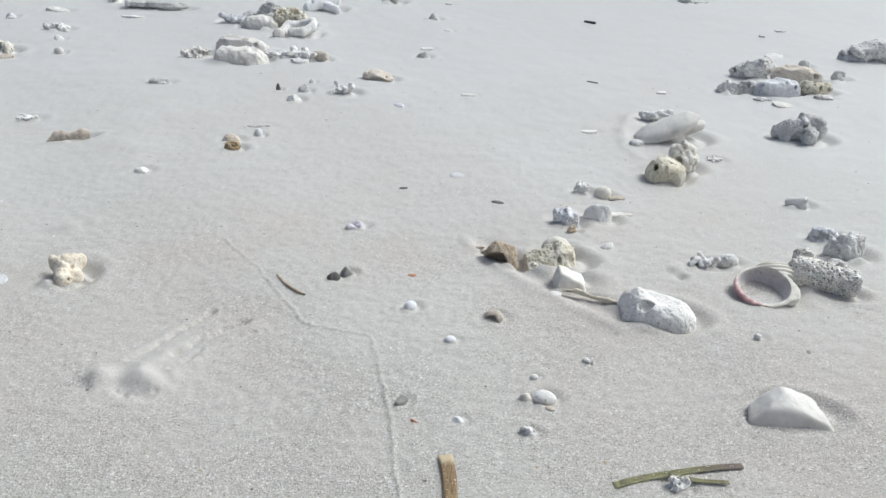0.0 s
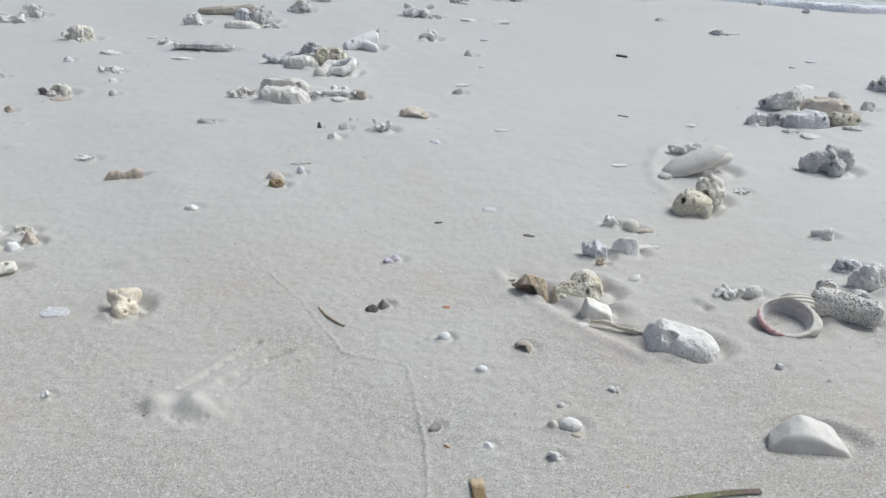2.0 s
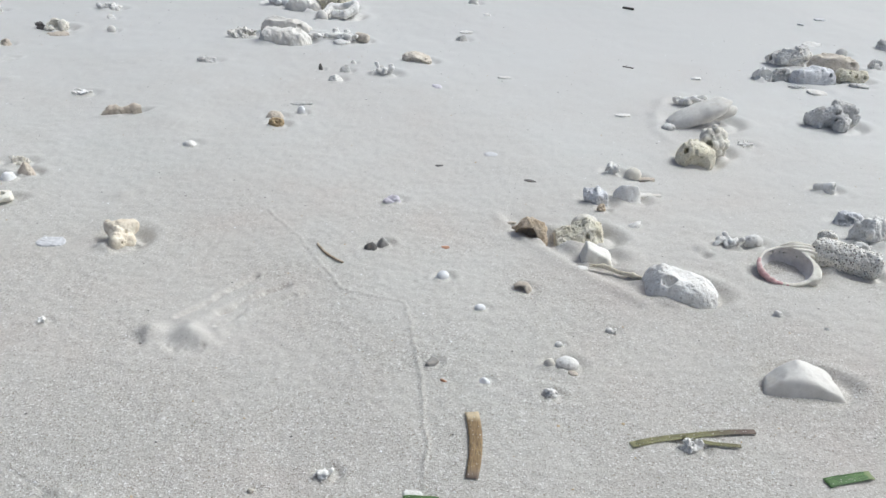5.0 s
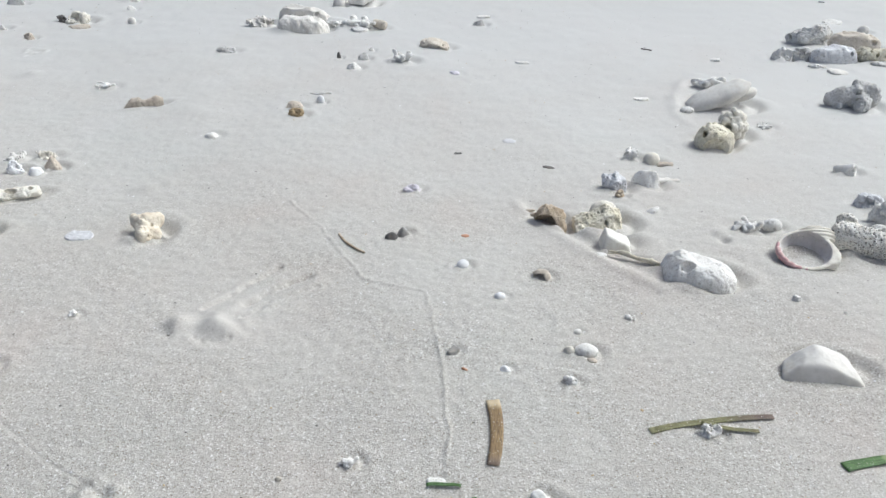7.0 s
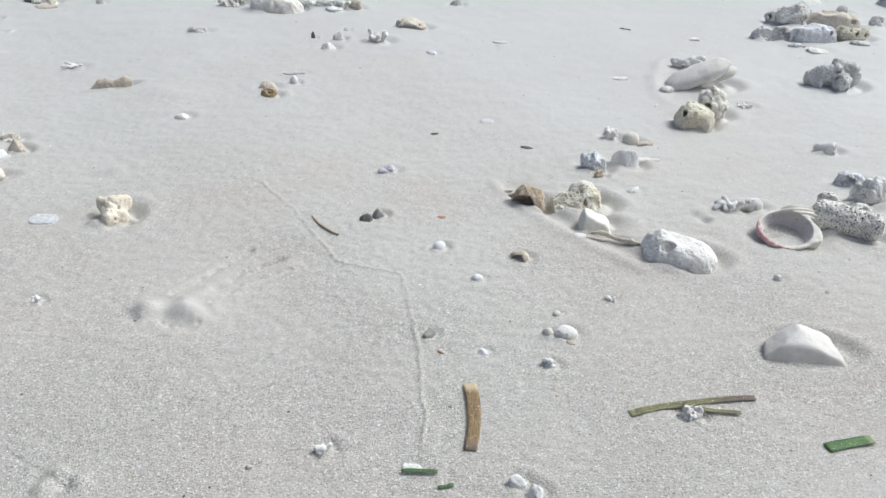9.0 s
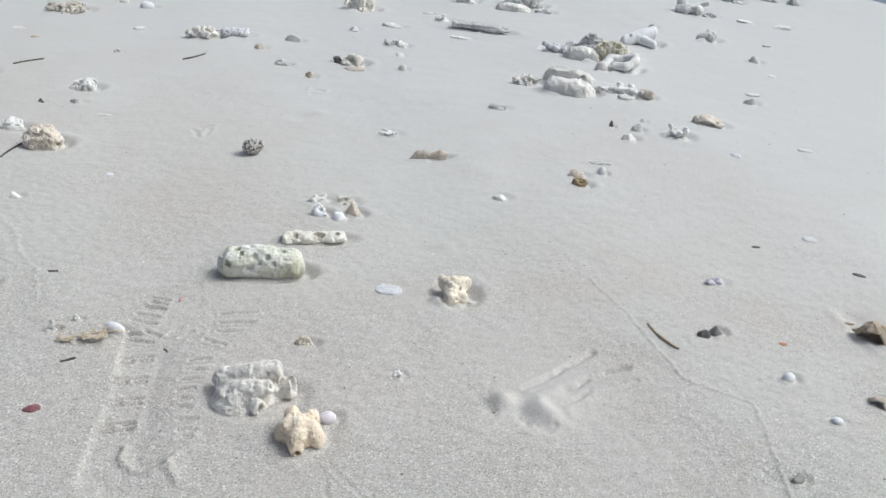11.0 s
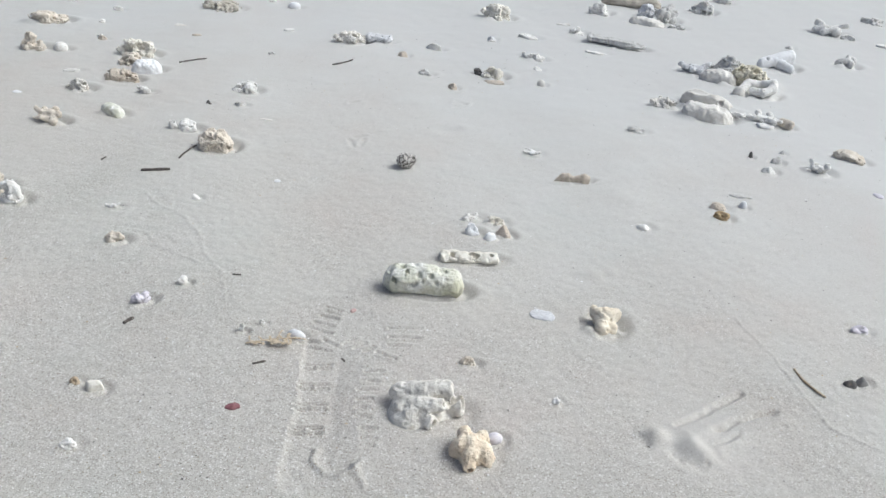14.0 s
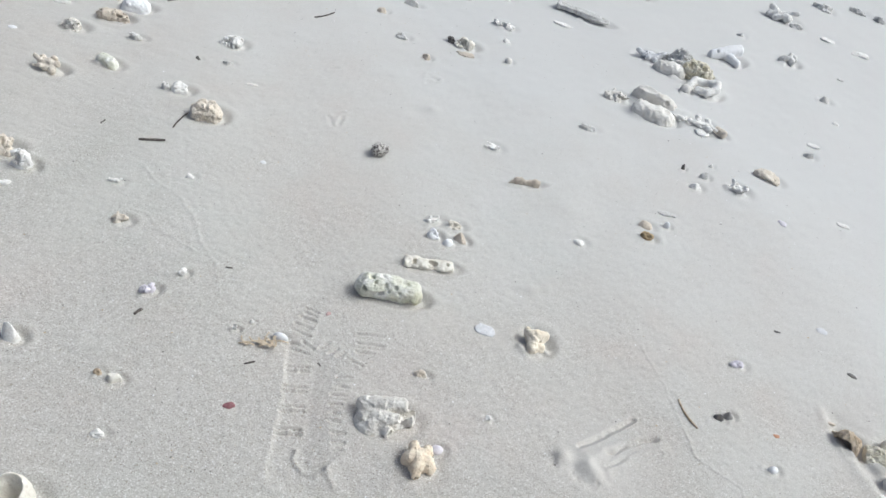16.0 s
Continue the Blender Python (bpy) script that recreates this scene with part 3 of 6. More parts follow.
    if style == "slabstone":
        planes = [((0.60, -0.12, 1.0), 0.84), ((-0.95, 0.0, 1.0), 1.22), ((0.06, -0.42, 1.0), 0.93), ((0.0, -1.0, 0.30), 0.84), ((0.30, -1.0, 0.06), 0.96), ((0, 1.0, 0.42), 0.90), ((1.0, 0.1, 0.5), 1.03), ((-1.0, 0.1, -0.15), 0.95), ((-0.7, 0.8, 0.3), 0.95)]

        def field(p):
            q = p / (a * 1.02, b * 1.02, H)
            f = facets(q, planes, 0.115)
            f = smax(f, -ball(q, (0.42, -1.30, 0.10), (0.62, 0.55, 0.42)), 0.12)
            f = smax(f, -ball(q, (-0.55, 0.1, 1.20), (0.40, 0.8, 0.34)), 0.12)
            return skin(p, f * s * 0.7, 0.020, 1.3, 0.25)
        return field
    if style == "plate":
        ax, wx = math.cos(radians(27)), math.sin(radians(27))

        def slab(p, ctr, half, power=2.4):
            q = p - np.array(ctr)
            q = np.abs(np.stack([q[:, 0] * ax + q[:, 2] * wx, q[:, 1], q[:, 2] * ax - q[:, 0] * wx], 1) / np.array(half))
            return ((q ** power).sum(axis=1) ** (1 / power) - 1) * half[2] * 0.9

        def field(p):
            f = slab(p, (-a * 0.10, -b * 0.05, H * 0.52), (a * 0.92, b * 0.78, H * 0.29))
            f = smin(f, slab(p, (a * 0.60, b * 0.30, H * 0.46), (a * 0.42, b * 0.40, H * 0.18)), 0.03 * mean)
            f = smin(f, ball(p, (-a * 0.05, b * 0.2, -H * 0.05), (a * 0.72, b * 0.65, H * 0.45)), 0.08 * mean)
            return skin(p, f, 0.022, 1.2, 0.3)
        return field
    if style == "slope":
        planes = [((-0.55, -0.05, 1.0), 0.80), ((0.0, -1.0, 0.45), 0.92), ((1.0, -0.1, 0.30), 0.90), ((0.1, 1.0, 0.5), 0.90), ((0.25, -0.1, 1.0), 0.90), ((0.6, -1.0, 0.3), 1.02)]

        def field(p):
            q = p / (a * 1.05, b * 1.05, c * 1.95)
            f = facets(q, planes, 0.10) * s * 0.7
            f = smax(f, -ball(p, (a * 0.60, -b * 0.95, c * 0.75), (a * 0.22, b * 0.55, c * 0.55)), 0.02 * mean)
            f = smax(f, -capsule(p, (a * 0.05, -b, c * 0.85), (a * 0.05, -b * 0.3, c * 0.8), 0.04 * mean, 0.03 * mean), 0.01 * mean)
            f = pits(p, f, 6, 0.02, 0.05)
            return skin(p, f, 0.042, 1.6, 0.5, 0.2, pore_size)
        return field
    if style == "head":
        dents = [((a * rng.uniform(-0.7, 0.7), -b * rng.uniform(0.2, 0.9), c * rng.uniform(0.6, 1.5)), rng.uniform(0.05, 0.10)) for _ in range(5)]

        def field(p):
            f = rbox(p, (0, 0, c * 0.7), (a, b, c * 1.3), 0.75 * s / 2)
            f = smax(f, ball(p, (0, 0, c * 0.55), (a * 1.12, b * 1.12, c * 1.55)), 0.06 * mean)
            for ctr, w in dents:
                f = smax(f, -ball(p, ctr, w * mean * np.array((1.5, 1.0, 0.8))), 0.03 * mean)
            f = pits(p, f, 4, 0.03, 0.06)
            return skin(p, f, 0.075, 1.9, 0.9, 0.4, pore_size)
        return field
    if style == "cube":
        def field(p):
            f = rbox(p, (0, 0, c * 0.5), (a, b, c * 1.5), 0.28 * c)
            f = smax(f, p @ np.array((0.22, -0.10, 0.97)) - c * 1.66, 0.10 * s)
            f = smax(f, p @ np.array((-0.95, 0.0, 0.32)) - a * 0.93, 0.08 * s)
            f = smax(f, p @ np.array((0.75, -0.62, 0.2)) - a * 0.95, 0.10 * s)
            return skin(p, f, 0.018, 1.3, 0.3)
        return field
    if style == "stubby":
        arms = [((0, b * 0.2, c * 0.9), (-a * 0.62, b * 0.35, c * 1.15), 0.36, 0.27), ((0, b * 0.2, c * 0.9), (a * 0.62, b * 0.42, c * 1.20), 0.36, 0.25), ((0, b * 0.1, c * 0.9), (a * 0.04, -b * 0.78, c * 0.60), 0.36, 0.29),
                ((0, 0, c * 0.5), (a * 0.58, -b * 0.30, c * 0.35), 0.30, 0.24)]

        def field(p):
            f = ball(p, (0, b * 0.25, c * 0.65), (a * 0.70, b * 0.62, c * 1.20))
            for r0, r1, w0, w1 in arms:
                f = smin(f, capsule(p, r0, r1, w0 * s * 1.1, w1 * s * 1.15), 0.15 * mean)
            f = pits(p, f, 6, 0.03, 0.06)
            return skin(p, f, 0.055, 2.0, 0.6, 0.2, pore_size * 0.8)
        return field
    if style == "rubble":
        blocks = []
        for i in range(6):
            m, _ = np.linalg.qr(rng.normal(size=(3, 3)))
            w = rng.uniform(0.30, 0.52)
            x = (i + 0.5) / 6 * 2 - 1
            blocks.append(((a * (1 - w) * x, b * (1 - w) * rng.uniform(-1, 1), c * rng.uniform(0.3, 1.0 + 0.5 * (1 - x * x))), np.array((a * 0.8, b, c * 1.1)) * w * rng.uniform(0.75, 1.15, 3) + 0.25 * w * s, m))

        def field(p):
            f = ball(p, (0, 0, c * 0.3), (a * 0.7, b * 0.65, c * 0.9))
            for ctr, half, m in blocks:
                f = smin(f, rbox(p, ctr, half * 1.08, 0.24 * s, m), 0.06 * mean)
            f = pits(p, f, 12, 0.03, 0.10)
            return skin(p, f, 0.060, 2.1, 0.9, 0.5, pore_size)
        return field
    if style == "log":
        def field(p):
            r = min(b, c)
            q = p.copy()
            q[:, 1] *= r / b
            f = capsule(q, (-a + r * 0.6, 0, c * 0.9), (a - r, 0, c), r * 0.62, r * 1.0)
            ang = np.arctan2(q[:, 2] - c, q[:, 1])
            f = f + 0.05 * r * np.sin(ang * 7 + p[:, 0] / a * 1.5) + 0.10 * r * np.sin(p[:, 0] / a * 4.2)
            return skin(p, f, 0.05, 1.6, 0.6)
        return field
    if style in ("angular", "wedge"):
        planes = []
        for _ in range(9 if style == "angular" else 3):
            d = rng.normal(size=3)
            d[2] = abs(d[2]) * 0.9
            planes.append((d / np.linalg.norm(d), rng.uniform(0.66, 0.9)))
        if style == "wedge":
            top = rng.uniform(-0.35, 0.0)
            for d in ((-1, 0.05, 1 + top), (1, -0.05, 1 - top), (0.08, -1, 0.8), (-0.1, 1, 0.6)):
                d = np.array(d, float)
                planes.append((d / np.linalg.norm(d), 0.97 / np.linalg.norm(d)))

        def field(p):
            q = (p - (0, 0, c * 0.1)) / (a * 1.12, b * 1.12, c * 1.95)
            f = np.linalg.norm(q, axis=1) - 1
            for d, k in planes:
                f = smax(f, q @ d - k, 0.12)
            return skin(p, f * s * 0.5, 0.022, 1.8, 0.5)
        return field
    if style in ("lumpy", "knobby", "pitted"):
        lobes = []
        count = {"lumpy": 6, "knobby": 15, "pitted": 7}[style]
        size = {"lumpy": (0.40, 0.62), "knobby": (0.18, 0.40), "pitted": (0.42, 0.65)}[style]
        for i in range(count):
            r = rng.uniform(*size)
            x = (i + 0.5) / count * 2 - 1 + rng.uniform(-0.15, 0.15)
            lobes.append(((a * (1 - r) * x, b * (1 - r) * rng.uniform(-1, 1), c * (0.35 + (1.6 - r) * rng.uniform(-0.35, 1.0) * (1 - 0.5 * x * x))), (a * r * 0.9 + 0.0004, b * r + 0.0004, c * r * 1.15 + 0.0004)))
        core = 0.58 if style == "knobby" else 0.8
        holes = {"lumpy": 9, "knobby": 10, "pitted": 18}[style]
        amp = {"lumpy": 0.065, "knobby": 0.075, "pitted": 0.065}[style]
        dents = [(np.array((a * rng.uniform(-0.7, 0.7), -b * rng.uniform(0.3, 0.9), c * rng.uniform(0.9, 1.6))), rng.uniform(0.12, 0.22)) for _ in range(3)]

        def field(p):
            f = ball(p, (0, 0, c * 0.35), (a * core, b * core, c * 1.2))
            for ctr, r in lobes:
                f = smin(f, ball(p, ctr, r), (0.07 if style == "knobby" else 0.10) * mean)
            if style in ("pitted", "lumpy"):
                for ctr, r in dents:
                    f = smax(f, -ball(p, ctr, r * mean * np.array((1.4, 0.9, 0.9))), 0.06 * mean)
            f = pits(p, f, holes, 0.04, 0.12)
            return skin(p, f, amp, 2.3, 0.8, {"lumpy": 0.40, "knobby": 0.40, "pitted": 0.65}[style], pore_size)
        return field
    if style in ("branchy", "star"):
        arms = []
        n = 7 if style == "branchy" else 5
        for i in range(n):
            u = (i + rng.uniform(-0.3, 0.3)) / n * 2 * math.pi
            reach = rng.uniform(0.75, 1.0)
            tip = np.array([a * reach * math.cos(u) * 0.9, b * reach * math.sin(u) * 0.9, c * rng.uniform(0.3, 1.7)])
            root = np.array([a * rng.uniform(-0.5, 0.5), b * rng.uniform(-0.3, 0.3), c * rng.uniform(0.4, 1.0)])
            bend = (root + tip) / 2 + rng.normal(size=3) * s * 0.12
            fat = 1.0 if style == "branchy" else 1.35
            arms.append((root, bend, tip, fat * s * rng.uniform(0.20, 0.30), fat * s * rng.uniform(0.14, 0.24)))
        if style == "star":
            arms = [(np.array((0, 0, c)), np.array((x * a * 0.5, y * b * 0.5, c * 1.1)), np.array((x * a * 0.72, y * b * 0.72, z * c)), 0.40 * s, 0.30 * s) for x, y, z in ((-0.50, 0.80, 1.3), (0.62, 0.72, 1.2), (1.0, -0.40, 0.6), (-0.15, -1.0, 0.55), (-0.95, 0.05, 0.6))]
        core, blend = (0.3, 0.05) if style == "branchy" else (0.66, 0.08)

        def field(p):
            f = ball(p, (0, 0, c * 0.5), (a * core, b * core, c * (0.6 + core * 0.8)))
            for root, bend, tip, r0, r1 in arms:
                f = smin(f, capsule(p, root, bend, r0, (r0 + r1) * 0.46), blend * mean)
                f = smin(f, capsule(p, bend, tip, (r0 + r1) * 0.46, r1), blend * mean)
                f = smin(f, ball(p, tip, r1 * 1.05), 0.03 * mean)
            f = pits(p, f, 8, 0.03, 0.07)
            return skin(p, f, 0.04, 3.0, 0.6, 0.2, pore_size * 0.8)
        return field
    if style in ("rod", "pitrod", "bigrod", "rodup", "holestrip"):
        r = min(b, c) if style != "bigrod" else c * 1.02
        ends = ((-a + r, 0, c * 0.9), (a - r, 0, c * 0.9))
        if style == "rodup":
            ends, r = ((0, 0, -H * 0.2), (a * 0.3, 0, H)), a * 0.8
        bend = rng.uniform(-0.25, 0.25) * b
        holes = {"rod": 2, "pitrod": 16, "bigrod": 0, "rodup": 0, "holestrip": 0}[style]

        def field(p):
            q = p.copy()
            q[:, 1] = (q[:, 1] + bend * np.cos(q[:, 0] / a * 2)) * (r / b if style != "rodup" else 1)
            f = capsule(q, *ends, r * 1.02, r * 0.88)
            if style != "bigrod":
                f = smax(f, np.abs(q[:, 0] + 0.2 * q[:, 2]) - a * 0.95, 0.10 * r)
            else:
                f = f - 0.05 * r * np.cos(p[:, 0] / a * 2.6) - 0.10 * r * np.clip(p[:, 0] / a, -0.2, 1)
            if style == "holestrip":
                for x, w in ((0.10, 0.20), (0.66, 0.09), (-0.55, 0.07)):
                    f = smax(f, -ball(p, (a * x, -b * 0.2, c), (a * w, b * 0.45, c * 1.9)), 0.05 * r)
            if style == "bigrod":
                for x, u, w in ((-0.66, 0.35, 0.25), (-0.38, 0.9, 0.20), (-0.10, 0.75, 0.19), (0.17, 0.8, 0.16), (0.45, 1.45, 0.20), (-0.50, 1.4, 0.17), (-0.25, 0.1, 0.10), (-0.15, 0.2, 0.08), (-0.78, 1.0, 0.12), (0.0, 0.35, 0.07), (0.32, 0.3, 0.06)):
                    ctr = np.array((a * x, -b * math.cos(u), c * 0.9 + r * math.sin(u)))
                    f = smax(f, -capsule(p, ctr, ctr * (1, 0.78, 0.86) + (0, 0, 0.13 * c), w * r, 0.8 * w * r), 0.07 * r)
                f = smax(f, -ball(p, (a * 0.72, -b * 0.85, -c * 0.1), (a * 0.30, b * 0.6, c * 0.7)), 0.15 * r)
                f = smax(f, -ball(p, (a * 0.30, -b * 0.1, c * 2.45), (a * 0.35, b * 0.9, c * 0.62)), 0.2 * r)
            for _ in range(holes):
                u = rng.uniform(-0.25, 1.05) * math.pi
                ctr = (a * rng.uniform(-0.92, 0.92), -b * math.cos(u), c * 0.9 + r * math.sin(u))
                w = r * (0.06 + 0.24 * rng.uniform(0, 1) ** 1.7)
                f = smax(f, -capsule(p, ctr, (ctr[0], ctr[1] * 0.4, c * 0.9 + (ctr[2] - c * 0.9) * 0.4), w, w * 0.8), 0.03 * r)
            return skin(p, f, 0.05, 1.9, 0.6, {"pitrod": 0.7, "bigrod": 0.08}.get(style, 0.15), pore_size if style != "pitrod" else max(0.0040, 0.095 * mean))
        return field
    if style == "arch":
        def field(p):
            f = ball(p, (a * 0.06, b * 0.05, H * 0.10), (a * 0.90, b * 0.95, H * 0.88))
            f = smin(f, capsule(p, (-a * 0.5, b * 0.2, H * 0.45), (-a, b * 0.25, H * 0.30), 0.16 * H, 0.07 * H), 0.08 * mean)
            f = smax(f, -ball(p, (-a * 0.16, -b * 0.62, H * 0.06), (a * 0.66, b * 1.05, H * 0.62)), 0.03 * mean)
            f = pits(p, f, 6, 0.02, 0.05)
            return skin(p, f, 0.045, 2.4, 0.5, 0.15, pore_size)
        return field
    if style == "cup":
        def field(p):
            f = ball(p, (0, 0, c * 0.6), (a, b, c * 1.3))
            f = smax(f, -ball(p, (-a * 0.10, -b * 0.25, c * 1.3), (a * 0.68, b * 0.62, c * 1.2)), 0.03 * mean)
            f = smax(f, -ball(p, (-a * 0.95, -b * 0.5, c * 1.2), (a * 0.5, b * 0.6, c * 1.2)), 0.03 * mean)
            return skin(p, f, 0.03, 2.2, 0.4)
        return field
    if style in ("tube", "tubes2", "cupup", "tubes"):
        tubes = {
            "tube": [((-a * 0.55, 0, c * 0.75), (a * 0.50, -b * 0.75, c * 1.15), 0.42 * s, 0.62 * s)],
            "tubes2": [((a * 0.3, b * 0.3, 0.2 * c), (-a * 0.52, -b * 0.1, c * 1.15), 0.70 * b, 0.66 * b), ((a * 0.5, b * 0.3, 0.2 * c), (a * 0.30, -b * 0.50, c * 1.0), 0.66 * b, 0.58 * b)],
            "cupup": [((a * 0.10, -b * 0.35, -0.3 * c), (-a * 0.12, b * 0.25, c * 1.40), 0.92 * a, 0.62 * a)],
            "tubes": [((-a * 0.75, b * 0.45, H * 0.42), (a * 0.50, b * 0.26, H * 0.72), 0.36 * b, 0.33 * b), ((-a * 0.30, -b * 0.24, H * 0.40), (a * 0.36, -b * 0.34, H * 0.58), 0.30 * b, 0.28 * b),
                      ((a * 0.05, b * 0.22, H * 0.25), (a * 0.78, b * 0.12, H * 0.38), 0.36 * b, 0.38 * b), ((-a * 0.15, -b * 0.40, H * 0.18), (a * 0.14, -b * 0.72, H * 0.22), 0.32 * b, 0.28 * b)],
        }[style]

        def field(p):
            if style == "tubes":
                f = ball(p, (-a * 0.40, -b * 0.05, 0), (a * 0.60, b * 0.92, H * 0.60))
                f = smin(f, ball(p, (a * 0.05, b * 0.05, H * 0.05), (a * 0.55, b * 0.70, H * 0.42)), 0.08 * mean)
            elif style == "tube":
                f = ball(p, (-a * 0.4, 0, c * 0.6), (a * 0.5, b * 0.6, c * 0.7))
            else:
                f = ball(p, (a * 0.1, b * 0.1, c * 0.2), (a * 0.75, b * 0.7, c * 0.75))
            for r0, r1, w0, w1 in tubes:
                f = smin(f, capsule(p, r0, r1, w0, w1), 0.05 * mean)
            f = skin(p, f, 0.050 if style == "tubes" else 0.022, 2.4 if style == "tubes" else 1.6, 0.5 if style == "tubes" else 0.35, 0.12 if style == "tubes" else 0.06, pore_size)
            for (r0, r1, w0, w1), bore in zip(tubes, (0.22, 0.42, 0.92, 0.70) if style == "tubes" else (0.82, 0.82)):
                r0, r1 = np.asarray(r0, float), np.asarray(r1, float)
                way = (r1 - r0) / np.linalg.norm(r1 - r0)
                cutoff = (p - r1) @ way - w1 * (0.35 + 0.25 * vnoise(p, 1.1 / w1, seed + 8))
                near = np.linalg.norm(p - r1, axis=1) - w1 * 1.5
                f = smax(f, -smax(-cutoff, near, 0.02 * mean), 0.03 * mean)
                uneven = 0.16 * w1 * vnoise(p, 1.3 / w1, seed + 9) + 0.06 * w1 * vnoise(p, 4 / w1, seed + 10)
                f = smax(f, -(capsule(p, r1 - way * w1 * {"tubes2": 0.15, "cupup": 0.5}.get(style, 0.9), r1 + way * w1 * 2, bore * w1 * 0.60, bore * w1 * 0.76) + bore * uneven), 0.03 * mean)
            return f
        return field
    if style == "snail":
        def field(p):
            f = ball(p, (0, 0, c * 0.7), (b * 0.95, b * 0.95, c * 0.95))
            for i in range(5):
                u = i / 5
                f = smin(f, ball(p, (-a * (0.2 + 0.75 * u), 0, c * (0.7 + 0.5 * u)), b * (0.75 - 0.6 * u)), 0.04 * mean)
            return smax(f, -ball(p, (a * 0.35, -b * 0.6, c * 0.6), (b * 0.45, b * 0.5, c * 0.5)), 0.03 * mean)
        return field
    raise ValueError(style)


CATEGORY = {"coral_rubble": "coral", "coral_chip": "coral", "coral_branch": "coral", "coral_strip": "coral", "coral_stick": "coral", "coral_tube": "coral", "tubular_coral": "coral",
            "coral_knob": "coral", "pebble": "pebble", "boulder": "rock", "shell_fragment": "shell", "snail_shell": "shell", "leaf": "leaf", "driftwood": "driftwood", "sand_lump": "coral"}
GROUP = {"coral_rubble": "coral rubble on the sand", "coral_chip": "small coral chips", "pebble": "loose pebbles", "shell_fragment": "broken shells", "coral_branch": "coral branches"}


def lump(name, label, material, style, x, y, L, D, H, yaw, scour=1.0):
    """One loose piece on the sand: its place, length, depth and height in metres and its turn in degrees."""
    COUNT[0] += 1
    rng = np.random.default_rng(1000 + COUNT[0])
    f = shape_field(style, rng, L, D, H, COUNT[0] * 11 + 5)
    state = rng.bit_generator.state

    def steady(p):
        rng.bit_generator.state = state
        return f(p)
    pad = 0.22 * max(D, H)
    fine = 0.00072 * math.hypot(math.hypot(x + 0.1, y), 0.5)
    n = int(min(116, max(15, (L + 2 * pad) / fine)))
    pts, faces = surface(steady, (-L * 0.5 - pad, -D * 0.55 - pad, -H * 0.45), (L * 0.5 + pad, D * 0.55 + pad, H * 1.25 + pad), n)
    for k, want in ((0, L), (1, D)):
        lo, hi = pts[:, k].min(), pts[:, k].max()
        pts[:, k] = (pts[:, k] - (lo + hi) / 2) * want / (hi - lo)
    pts[:, 2] *= H * (1.0 if style == "flat" else 1.10) / pts[:, 2].max()
    me = mesh_of(name, pts, faces, material)
    ob = new(name, me)
    ob.matrix_world = pose(x, y, float(swell(x, y)) - (0.56 if style == "flat" else 0.15) * H, 0, 0, yaw)
    SCOURS.append((x, y, L / 2, D / 2, yaw, scour * min(0.0075, 0.30 * H) * (0.4 if style == "flat" else 1.0)))
    return tagged(ob, label, CATEGORY.get(name, "coral"), GROUP.get(name, ""), "thing")


def part(name, pts, faces, material, parent, label=""):
    ob = new(name, mesh_of(name, pts, faces, material))
    ob.parent = parent
    return tagged(ob, label) if label else ob


def strip(points, width, thick, taper=0.85):
    """A strap along the points (x, y, z), with a folded middle and real thickness."""
    pts, faces = [], []
    n = len(points)
    for i, p in enumerate(points):
        p = np.asarray(p, float)
        d = np.asarray(points[min(i + 1, n - 1)], float) - np.asarray(points[max(i - 1, 0)], float)
        side = np.array([-d[1], d[0], 0]) / (math.hypot(d[0], d[1]) or 1)
        w = width / 2 * (1 - (1 - taper) * i / (n - 1))
        for k in (-1, -0.5, 0, 0.5, 1):
            pts.append(p + side * w * k + (0, 0, thick / 2 + abs(k) * thick * 0.9))
        for k in (1, 0.5, 0, -0.5, -1):
            pts.append(p + side * w * k + (0, 0, -thick / 2 + abs(k) * thick * 0.9))
    for i in range(n - 1):
        for k in range(10):
            q = (k + 1) % 10
            faces.append((i * 10 + k, (i + 1) * 10 + k, (i + 1) * 10 + q, i * 10 + q))
    for i in (0, n - 1):
        for k in range(4):
            q = (i * 10 + k, i * 10 + k + 1, i * 10 + 8 - k, i * 10 + 9 - k)
            faces.append(q if i == 0 else q[::-1])
    return np.array(pts), np.array(faces)


def tube(points, radii, sides=10):
    """A round stick along the points, closed at both ends."""
    pts, faces = [], []
    n = len(points)
    for i, (p, r) in enumerate(zip(points, radii)):
        p = np.asarray(p, float)
        d = np.asarray(points[min(i + 1, n - 1)], float) - np.asarray(points[max(i - 1, 0)], float)
        d /= np.linalg.norm(d)
        s = np.cross(d, (0, 0, 1.0))
        s /= np.linalg.norm(s)
        u = np.cross(s, d)
        for k in range(sides):
            a = 2 * math.pi * k / sides
            pts.append(p + r * (s * math.cos(a) + u * math.sin(a)))
    for i in range(n - 1):
        for k in range(sides):
            q = (k + 1) % sides
            faces.append((i * sides + k, i * sides + q, (i + 1) * sides + q, (i + 1) * sides + k))
    for i, flip in ((0, False), (n - 1, True)):
        for k in range(0, sides // 2 - 1):
            q = (i * sides + k, i * sides + k + 1, i * sides + sides - 2 - k, i * sides + sides - 1 - k)
            faces.append(q[::-1] if not flip else q)
    return np.array(pts), np.array(faces)


